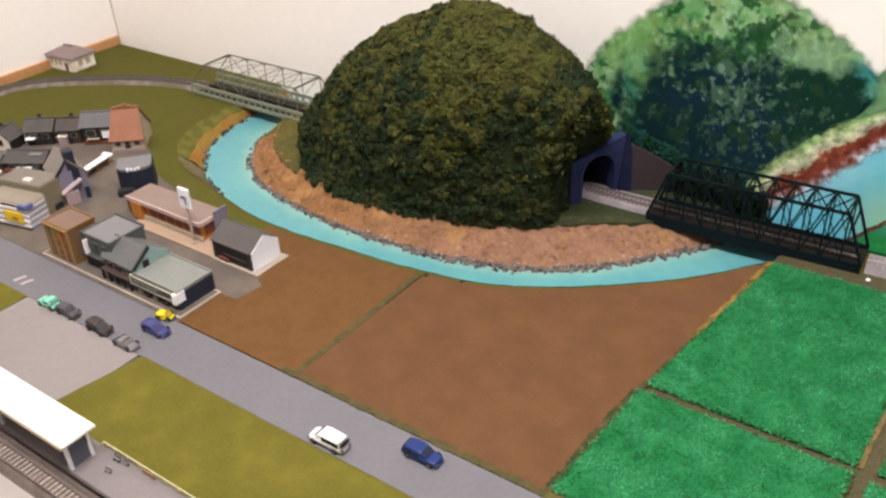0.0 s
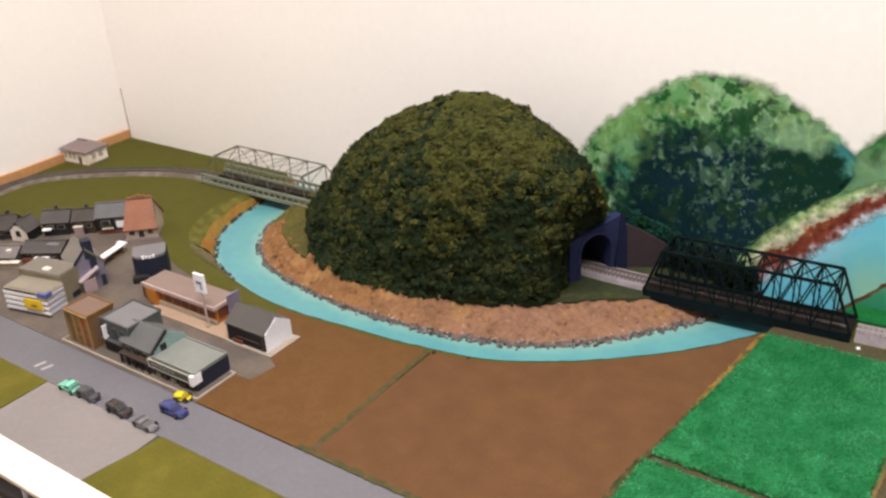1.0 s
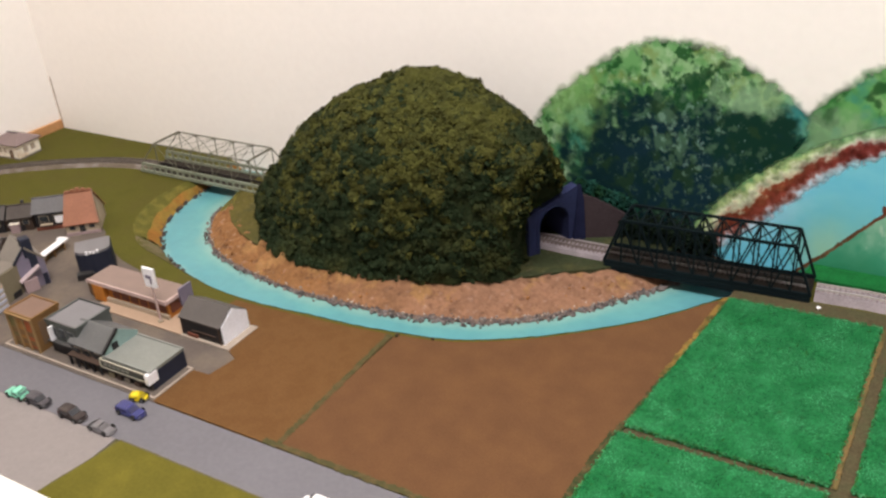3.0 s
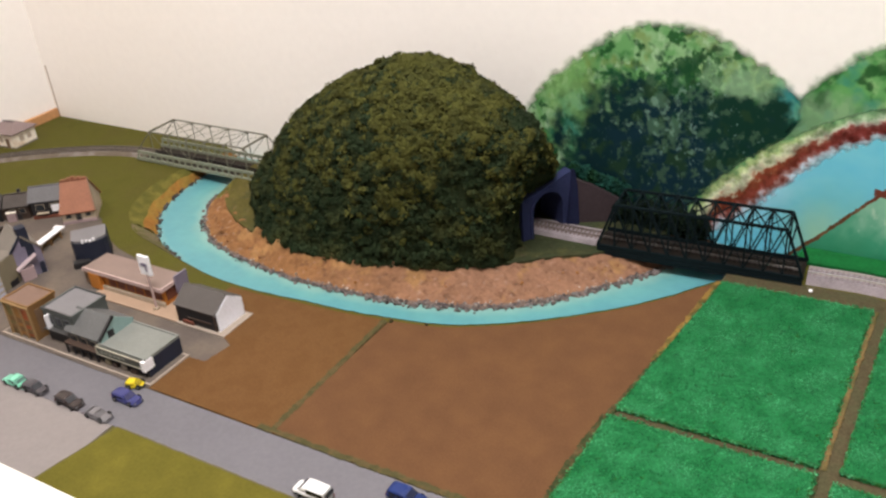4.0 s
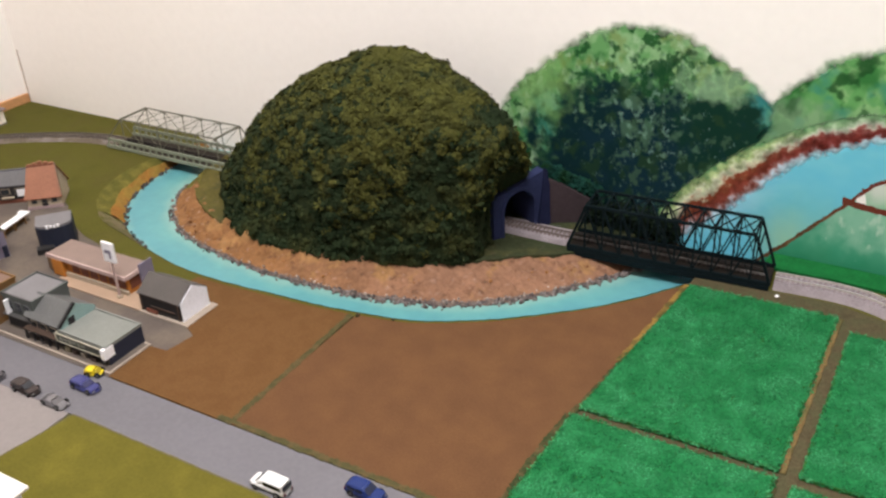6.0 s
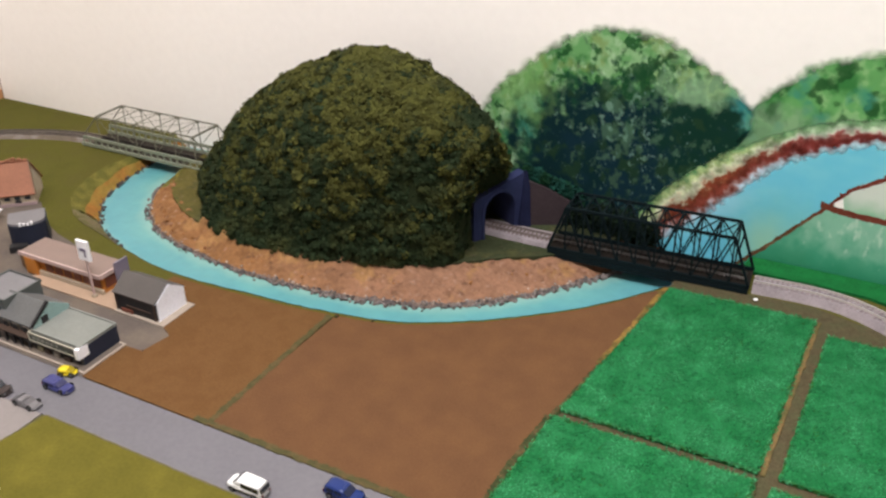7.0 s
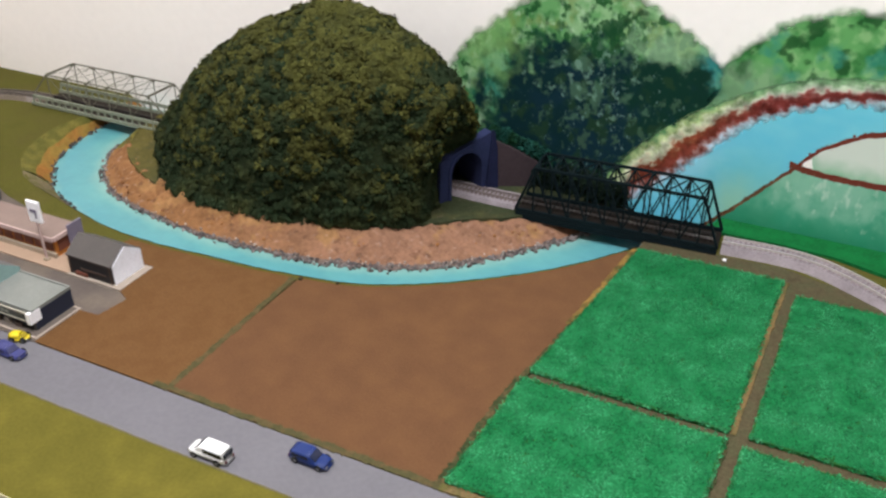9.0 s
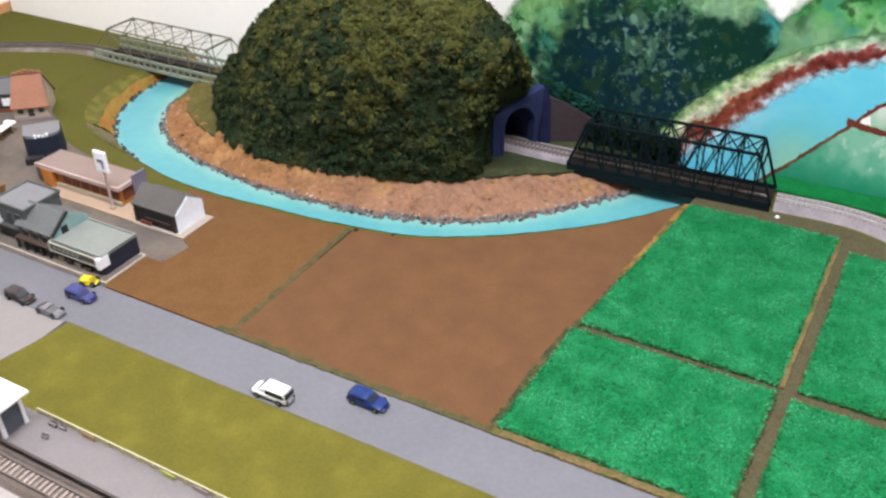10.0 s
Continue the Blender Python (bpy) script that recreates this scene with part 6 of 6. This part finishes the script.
part("side_wall", gable_body(B(), 0.0202, 0.0212, -0.0148, 0.0148, 0.0262, 0.0430), C_lav, t, "lavender gable wall")
part("corner_post", box(B(), 0.0200, 0.0222, -0.0165, -0.0147, 0, 0.0265), C_black, t)
part("roof_edge", beam(B(), (0.0215, -0.0165, 0.0260), (0.0215, 0, 0.0445), 0.0015, 0.0021), C_navy, t)
part("roof_edge", beam(B(), (0.0215, 0.0165, 0.0260), (0.0215, 0, 0.0445), 0.0015, 0.0019), C_beige, t)
part("gable_block", box(B(), 0.0120, 0.0220, -0.0010, 0.0080, 0.0330, 0.0520, 0.0005), C_navy, t)
part("gable_block", box(B(), 0.0212, 0.0222, 0.0020, 0.0090, 0.0200, 0.0340, 0.0003), C_navy, t)
annex = part("annex", box(B(), 0.0213, 0.0275, -0.0100, 0.0030, 0, 0.0135, 0.0005), C_pink, t, "narrow pink annex")
part("annex_roof", beam(B(), (0.0244, -0.0120, 0.0128), (0.0244, 0.0080, 0.0235), 0.0070, 0.0014), C_signpale, annex)
part("side_door", box(B(), 0.0210, 0.0217, 0.0095, 0.0140, 0, 0.012), C_navy, t)

# white low shelter
t = thing("shelter", pose(-0.3985, 0.1285, Z, 0, 0, 104), "long white flat-roofed shelter by the street", "shelter")
part("roof", box(B(), -0.019, 0.0160, -0.004, 0.004, 0.0085, 0.0105, 0.0006), C_white, t)
part("roof", box(B(), 0.0162, 0.0220, -0.004, 0.0075, 0.0085, 0.0105, 0.0006), C_white, t)
for x in (-0.018, -0.002, 0.0135):
    part("post", box(B(), x, x + 0.0015, -0.003, -0.0015, 0, 0.0085), C_brown, t)
part("back_wall", box(B(), -0.018, 0.021, 0.0030, 0.0038, 0, 0.0085), C_brown, t)

# yellow-signed store: a banded front part before a taller khaki block
t = thing("corner_store", pose(-0.3765, 0.0265, Z, 0, 0, 12), "white-banded corner store with a yellow sign and khaki rear block", "shop")
part("wall", box(B(), -0.028, 0.0245, -0.0120, 0.0120, 0, 0.0240, 0.0008), C_cream, t)
part("roof", box(B(), -0.027, 0.0235, -0.0110, 0.0120, 0.0240, 0.0248), plain("roof_sand", (0.235, 0.205, 0.160)), t)
up = part("upper_block", box(B(), -0.032, 0.0205, 0.0122, 0.0400, 0, 0.0300, 0.0006), C_khaki, t, "khaki rear block")
part("block_roof", box(B(), -0.0315, 0.0198, 0.0128, 0.0394, 0.0300, 0.0309), plain("roof_dull_tan", (0.165, 0.145, 0.125)), up)
part("roof_unit", box(B(), -0.004, 0.004, 0.0160, 0.0220, 0.0309, 0.0330, 0.0004), C_farm, up)
part("block_door", box(B(), 0.0205, 0.0211, 0.0230, 0.0330, 0.0, 0.0060), C_black, up)
for z in (0.0012, 0.0068, 0.0124, 0.0178):
    part("band", box(B(), -0.0288, 0.0253, -0.0130, -0.0120, z, z + 0.0030, 0.0003), C_white, t)
    part("band", box(B(), 0.0245, 0.0256, -0.0120, 0.0100, z, z + 0.0030, 0.0003), C_roofsky, t)
part("sign_board", box(B(), -0.0030, 0.0190, -0.0144, -0.0130, 0.0060, 0.0166, 0.0004), C_yellow, t, "bright yellow sign board")
part("sign_bar", box(B(), 0.0060, 0.0130, -0.0147, -0.0144, 0.0090, 0.0112), C_brown, t)
part("sign_board", box(B(), 0.0150, 0.0262, -0.0138, -0.0050, 0.0196, 0.0246, 0.0003), C_blue, t, "dark blue sign board")
part("shop_window", box(B(), -0.026, 0.0120, -0.0126, -0.0118, 0.0212, 0.0232), C_black, t)
part("base_step", box(B(), -0.026, 0.026, -0.0146, -0.0120, 0.0, 0.0018), C_umber, t)

# farmhouse by the wall
t = thing("model_house", pose(-0.6935, 0.3085, 0.0, 0, 0, 4) @ Matrix.Scale(1.08, 4), "cream farmhouse with a mauve-grey hipped roof by the wall", "house")
C_farm_aged = plain("farm_cream_aged", (0.86, 0.80, 0.72), vary=0.05, other=(0.66, 0.54, 0.42), mix=(0.58, 0.70))
part("wall", box(B(), -0.0215, 0.0215, -0.0165, 0.0165, 0, 0.0185, 0.0004), C_farm_aged, t)
bm = B()
eave = [bm.verts.new(p) for p in ((-0.0245, -0.0195, 0.0180), (0.0245, -0.0195, 0.0180), (0.0245, 0.0195, 0.0180), (-0.0245, 0.0195, 0.0180))]
lip = [bm.verts.new((v.co.x, v.co.y, 0.0194)) for v in eave]
crest = [bm.verts.new((-0.0085, 0, 0.0275)), bm.verts.new((0.0085, 0, 0.0275))]
bm.faces.new(eave[::-1])
for i in range(4):
    bm.faces.new((eave[i], eave[(i + 1) % 4], lip[(i + 1) % 4], lip[i]))
bm.faces.new((lip[0], lip[1], crest[1], crest[0]))
bm.faces.new((lip[1], lip[2], crest[1]))
bm.faces.new((lip[2], lip[3], crest[0], crest[1]))
bm.faces.new((lip[3], lip[0], crest[0]))
bmesh.ops.recalc_face_normals(bm, faces=bm.faces[:])
part("roof", bm, plain("roof_mauve", (0.22, 0.165, 0.165)), t)
part("ridge", beam(B(), (-0.009, 0, 0.0278), (0.009, 0, 0.0278), 0.0018, 0.0010), C_dgrey, t)
windows(t, -0.020, 0.004, -0.0166, 0.006, 0.0165, 3, 1, C_farmpane, C_farm, 0.3)
part("door", box(B(), 0.0070, 0.0125, -0.0171, -0.0164, 0, 0.0120), C_roofbrown, t)
part("side_window", box(B(), 0.0214, 0.0220, -0.0080, -0.0020, 0.0070, 0.0140), C_farmpane, t)
part("side_window", box(B(), 0.0214, 0.0220, 0.0030, 0.0090, 0.0070, 0.0140), C_farmpane, t)
part("plinth", box(B(), -0.0220, 0.0220, -0.0170, 0.0170, 0, 0.0020), C_beige, t)

# ---- station ----
PZ = 0.0065
plat = thing("station_platform", pose(0, 0, 0), "long pale grey station platform beside the track", "platform")
C_plat = plain("platform_concrete", (0.180, 0.157, 0.160))
C_platd = plain("platform_side", (0.066, 0.050, 0.048))
part("deck", box(B(), XL, 0.50, -0.1500, -0.1235, PZ - 0.0012, PZ, 0.0003), C_plat, plat)
part("side_wall", box(B(), XL, 0.50, -0.1490, -0.1245, 0, PZ - 0.0012), C_platd, plat)
# Dark edge strip, with the shading band beside the track painted in.
part("edge_strip", box(B(), XL, 0.50, -0.1508, -0.1492, PZ - 0.0016, PZ + 0.0002), C_platd, plat)
fence = thing("platform_fence", pose(0, 0, 0), "low pale yellow-white fence along the platform", "fence")
C_fence = plain("fence_cream", (0.46, 0.42, 0.26))
part("rail", box(B(), -0.049, 0.50, -0.1243, -0.1235, PZ + 0.0040, PZ + 0.0050), C_fence, fence)
part("board", box(B(), -0.049, 0.50, -0.1240, -0.1236, PZ, PZ + 0.0034), C_fence, fence)
me = None
for x in np.arange(-0.049, 0.50, 0.012):
    if me is None:
        ob = part("post", box(B(), -0.0004, 0.0004, -0.0004, 0.0004, 0, 0.0044), C_fence, fence)
        me = ob.data
    else:
        ob = new("post", me)
        ob.parent = fence
    ob.matrix_basis = pose(x, -0.1246, PZ)
for x, w, c in ((-0.004, 0.011, plain("notice_tan", (0.32, 0.20, 0.10))), (0.059, 0.011, plain("notice_lime", (0.38, 0.40, 0.10))), (0.083, 0.011, plain("notice_mauve", (0.30, 0.23, 0.22)))):
    p = thing("fence_poster", pose(x, -0.1252, PZ), "small plain coloured notice on the platform fence", "notice", "platform notices")
    part("board", box(B(), -w / 2, w / 2, -0.0003, 0.0003, 0.0004, 0.0038), c, p)
can = thing("platform_canopy", pose(0, 0, 0), "white-roofed platform canopy with dark glazed sides", "canopy")
rf = part("roof", box(B(), -0.46, -0.0425, -0.1525, -0.1285, PZ + 0.0240, PZ + 0.0262, 0.0006), plain("canopy_white", (0.74, 0.71, 0.66)), can)
part("gutter", box(B(), -0.46, -0.0430, -0.1534, -0.1526, PZ + 0.0235, PZ + 0.0255), C_cream, rf)
for i, x in enumerate((-0.44, -0.36, -0.28, -0.205, -0.125, -0.050)):
    for y in (-0.1475, -0.1325):
        part("post", box(B(), x - 0.0011, x + 0.0011, y - 0.0011, y + 0.0011, PZ, PZ + 0.0240), C_white, can)
    part("cross_beam", box(B(), x - 0.0010, x + 0.0010, -0.150, -0.130, PZ + 0.0222, PZ + 0.0240), C_white, can)
part("end_glass", box(B(), -0.0505, -0.0498, -0.1462, -0.1338, PZ + 0.0008, PZ + 0.0222), plain("smoked_panel", (0.085, 0.095, 0.125), 0.3), can, "smoked glass end panel")
part("back_glass", box(B(), -0.44, -0.0515, -0.1328, -0.1322, PZ + 0.0008, PZ + 0.0222), plain("smoked_panel_b", (0.05, 0.055, 0.075), 0.3), can)


def bench(m, c):
    t = thing("bench", m, "tiny grey platform bench", "bench", "platform benches")
    part("seat", box(B(), -0.004, 0.004, -0.0012, 0.0012, 0.0022, 0.0029), c, t)
    part("back", box(B(), -0.004, 0.004, 0.0011, 0.0016, 0.0029, 0.0052), c, t)
    for x in (-0.003, 0.003):
        part("leg", box(B(), x - 0.0004, x + 0.0004, -0.001, 0.001, 0, 0.0022), c, t)
    return t


b0 = bench(pose(-0.032, -0.1275, PZ) @ Matrix.Scale(0.8, 4), plain("bench_grey", (0.150, 0.132, 0.136)))
copy_thing(b0, pose(-0.0245, -0.1266, PZ) @ Matrix.Scale(0.8, 4))
copy_thing(b0, pose(-0.0285, -0.1368, PZ, 0, 0, 8) @ Matrix.Scale(0.8, 4))

# ---- cars ----
C_tyre = plain("tyre", (0.015, 0.015, 0.015), 0.9)
C_glass_car = plain("car_glass", (0.02, 0.022, 0.028), 0.15)
C_lightw = plain("head_lamp", (0.16, 0.16, 0.17), 0.3)
C_lightr = plain("tail_lamp", (0.14, 0.02, 0.02), 0.2)


def shell(bm, prof, w, bevel):
    """A body from its side outline (x, z), w wide, with rounded edges."""
    a = [bm.verts.new((x, -w / 2, z)) for x, z in prof]
    b = [bm.verts.new((x, w / 2, z)) for x, z in prof]
    n = len(prof)
    bm.faces.new(a)
    bm.faces.new(b[::-1])
    for i in range(n):
        bm.faces.new((a[(i + 1) % n], a[i], b[i], b[(i + 1) % n]))
    bmesh.ops.recalc_face_normals(bm, faces=bm.faces[:])
    bmesh.ops.bevel(bm, geom=bm.edges[:], offset=bevel, segments=3, profile=0.5, affect="EDGES")
    long = max(abs(x) for x, z in prof)
    for v in bm.verts:
        v.co.y *= 1 - 0.20 * max(0.0, (abs(v.co.x) / long - 0.62) / 0.38) ** 2
    return bm


def car(m, color, label, L=0.030, W=0.0118, H=0.0098, style="saloon", glass=None, sill=None):
    """A small model car whose front is at +x."""
    t = thing("model_car", m, label, "car", "model cars")
    paint = plain("car_paint", color, 0.3, 0.03)
    glass = glass or C_glass_car
    van = style == "van"
    h0, hb = 0.0014, H * 0.56
    body = [(-L / 2, h0), (L / 2, h0), (L / 2, hb * 0.70), (L * 0.44, hb * 0.92), (L * 0.26, hb), (-L * 0.46, hb), (-L / 2, hb * 0.85)]
    part("body", shell(B(), body, W, 0.0018), paint, t, smooth=True)
    if sill:
        part("sill", box(B(), -L * 0.40, L * 0.40, -W * 0.507, W * 0.507, h0 * 0.8, hb * 0.55, 0.0004), plain("car_sill", sill, 0.5), t)
    if van:
        cab = [(-L * 0.490, hb - 0.0004), (L * 0.345, hb - 0.0004), (L * 0.160, H * 0.95), (L * 0.06, H), (-L * 0.43, H), (-L * 0.470, H * 0.94)]
    elif style == "hatch":
        cab = [(-L * 0.475, hb - 0.0004), (L * 0.25, hb - 0.0004), (L * 0.06, H * 0.95), (-L * 0.04, H), (-L * 0.34, H * 0.99), (-L * 0.44, H * 0.90)]
    else:
        cab = [(-L * 0.40, hb - 0.0004), (L * 0.24, hb - 0.0004), (L * 0.06, H * 0.96), (0, H), (-L * 0.22, H), (-L * 0.27, H * 0.96)]
    cabin = part("cabin", shell(B(), cab, W * 0.90, 0.0014), paint, t, smooth=True)
    xs, xe = cab[5][0] * 0.93, cab[2][0] * 0.85
    n = 1 if van else 2
    xe = xe * 0.5 if van else xe
    for s in (-1, 1):
        for i in range(n):
            a, b = xs + (xe - xs) * i / n + 0.0004, xs + (xe - xs) * (i + 1) / n - 0.0004
            part("side_window", box(B(), a, b, s * W * 0.45 - 0.0002, s * W * 0.45 + 0.0002, hb + 0.0002, H - 0.0013), glass, cabin)
    d = Vector((cab[2][0] - cab[1][0], 0, cab[2][1] - cab[1][1]))
    a, b = Vector((cab[1][0], 0, cab[1][1])) + d * 0.15, Vector((cab[1][0], 0, cab[1][1])) + d * 0.92
    part("windscreen", beam(B(), a, b, W * 0.76, 0.0005), glass, cabin)
    d = Vector((cab[5][0] - cab[0][0], 0, cab[5][1] - cab[0][1]))
    a, b = Vector((cab[0][0], 0, cab[0][1])) + d * (0.12 if van else 0.3), Vector((cab[0][0], 0, cab[0][1])) + d * 0.86
    part("rear_window", beam(B(), a, b, W * 0.74, 0.0006), glass, cabin)
    for x in (-L * 0.30, L * 0.31):
        for s in (-1, 1):
            bm = B()
            bmesh.ops.create_cone(bm, cap_ends=True, segments=14, radius1=0.0022, radius2=0.0022, depth=0.0014,
                                  matrix=Matrix.Translation((x, s * (W / 2 - 0.0004), 0.0022)) @ pose(0, 0, 0, 90, 0, 0))
            wh = part("wheel", bm, C_tyre, t)
            bm = B()
            bmesh.ops.create_cone(bm, cap_ends=True, segments=10, radius1=0.0012, radius2=0.0012, depth=0.0003,
                                  matrix=Matrix.Translation((x, s * (W / 2 + 0.0004), 0.0022)) @ pose(0, 0, 0, 90, 0, 0))
            part("rim", bm, C_grey, wh)
    for s in (-1, 1):
        part("headlight", box(B(), L / 2 - 0.0004, L / 2 + 0.0003, s * W * 0.29 - 0.0010, s * W * 0.29 + 0.0010, hb * 0.50, hb * 0.70), C_lightw, t)
        part("tail_light", box(B(), -L / 2 - 0.0003, -L / 2 + 0.0004, s * W * 0.31 - 0.0007, s * W * 0.31 + 0.0007, hb * 0.5, hb * 0.80), C_lightr, t)
    part("bumper", box(B(), L / 2 - 0.0003, L / 2 + 0.0006, -W * 0.37, W * 0.37, h0, hb * 0.4, 0.0002), paint if not van else C_grey, t)
    part("bumper", box(B(), -L / 2 - 0.0006, -L / 2 + 0.0003, -W * 0.37, W * 0.37, h0, hb * 0.4, 0.0002), paint if not van else C_grey, t)
    return t


RZ = 0.0010
G_blue = plain("blue_glass", (0.004, 0.009, 0.036), 0.2)
G_navy = plain("navy_glass", (0.020, 0.022, 0.080), 0.25)
car(pose(0.0665, -0.0395, RZ, 0, 0, 180), (0.78, 0.78, 0.80), "white model minivan with dark windows on the road", 0.0285, 0.0112, 0.0106, "van")
car(pose(0.1240, -0.0165, RZ), (0.005, 0.023, 0.135), "bright blue model car with blue windows on the road", 0.0268, 0.0112, 0.0090, "hatch", G_blue, (0.004, 0.008, 0.040))
car(pose(-0.1255, -0.0210, RZ), (0.035, 0.04, 0.16), "dark blue model car on the road", 0.0255, 0.0108, 0.0076, "hatch", G_navy, (0.020, 0.022, 0.075))
car(pose(-0.1325, -0.0058, RZ, 0, 0, 20), (0.70, 0.55, 0.02), "small bright yellow model car by the shop corner", 0.0135, 0.0085, 0.0062, "van", plain("yellow_glass", (0.34, 0.26, 0.02), 0.3))
car(pose(-0.2265, -0.0445, RZ, 0, 0, 180), (0.22, 0.62, 0.45), "mint green model car parked beside the forecourt", 0.0235, 0.0100, 0.0080, "saloon", plain("mint_glass", (0.07, 0.16, 0.13), 0.2))
car(pose(-0.2035, -0.0435, RZ), (0.06, 0.055, 0.065), "dark grey model car parked beside the forecourt", 0.0225, 0.0100, 0.0078, "hatch")
car(pose(-0.1640, -0.0435, RZ), (0.035, 0.025, 0.025), "blackish-brown model car parked beside the forecourt", 0.0245, 0.0105, 0.0085, "hatch")
car(pose(-0.1310, -0.0445, RZ), (0.158, 0.150, 0.162), "road-grey model car with dark sills beside the forecourt", 0.0235, 0.0100, 0.0056, "saloon", plain("silver_glass", (0.105, 0.098, 0.104), 0.3), (0.032, 0.028, 0.030))

# road marks
C_mark = plain("road_paint_worn", (0.36, 0.335, 0.345), vary=0.15)
for x in (-0.287, -0.277):
    tagged(part("road_mark", prism(B(), [(x, -0.040), (x + 0.0035, -0.040), (x + 0.006, -0.030), (x + 0.0025, -0.030)], 0.0010, 0.0014), C_mark), "short white painted road mark", "road mark", "road marks", "structure")

# loose stones on the field edge
for x, y, s in ((0.006, 0.1495, 0.0020), (0.036, 0.1575, 0.0016), (0.307, 0.3275, 0.0018)):
    bm = B()
    bmesh.ops.create_icosphere(bm, subdivisions=2, radius=s)
    for v in bm.verts:
        v.co *= 1 + 0.25 * noise.noise(v.co * 400 + Vector((x * 90, y * 90, 0)))
        v.co.z *= 0.7
    ob = part("stone", bm, M_bank_d if x < 0.2 else C_white, None)
    ob.matrix_basis = pose(x, y, 0.0016 + s * 0.5)
    tagged(ob, "small dark stone beside the river" if x < 0.2 else "small white stone beside the track", "stone")

# ceiling lamp above the layout
t = thing("ceiling_lamp", pose(*LAMP_AT), "flat white ceiling lamp above the layout", "lamp")
part("housing", box(B(), -0.49, 0.49, -0.21, 0.21, 0.0, 0.05, 0.006), M_ceiling, t)
M_glow = bpy.data.materials.new("lamp_diffuser")
M_glow.use_nodes = True
M_glow.node_tree.nodes["Principled BSDF"].inputs["Emission Color"].default_value = (1.0, 0.96, 0.93, 1)
M_glow.node_tree.nodes["Principled BSDF"].inputs["Emission Strength"].default_value = 1.0
part("diffuser", box(B(), -0.475, 0.475, -0.2, 0.2, -0.008, -0.0005, 0.001), M_glow, t, "glowing white diffuser")

# unseen warm lamp over the town; shade and wall arm are added with it
t = thing("wall_lamp", pose(*BULB_AT), "unseen warm lamp on a metal wall arm, added to tint the town", "lamp")
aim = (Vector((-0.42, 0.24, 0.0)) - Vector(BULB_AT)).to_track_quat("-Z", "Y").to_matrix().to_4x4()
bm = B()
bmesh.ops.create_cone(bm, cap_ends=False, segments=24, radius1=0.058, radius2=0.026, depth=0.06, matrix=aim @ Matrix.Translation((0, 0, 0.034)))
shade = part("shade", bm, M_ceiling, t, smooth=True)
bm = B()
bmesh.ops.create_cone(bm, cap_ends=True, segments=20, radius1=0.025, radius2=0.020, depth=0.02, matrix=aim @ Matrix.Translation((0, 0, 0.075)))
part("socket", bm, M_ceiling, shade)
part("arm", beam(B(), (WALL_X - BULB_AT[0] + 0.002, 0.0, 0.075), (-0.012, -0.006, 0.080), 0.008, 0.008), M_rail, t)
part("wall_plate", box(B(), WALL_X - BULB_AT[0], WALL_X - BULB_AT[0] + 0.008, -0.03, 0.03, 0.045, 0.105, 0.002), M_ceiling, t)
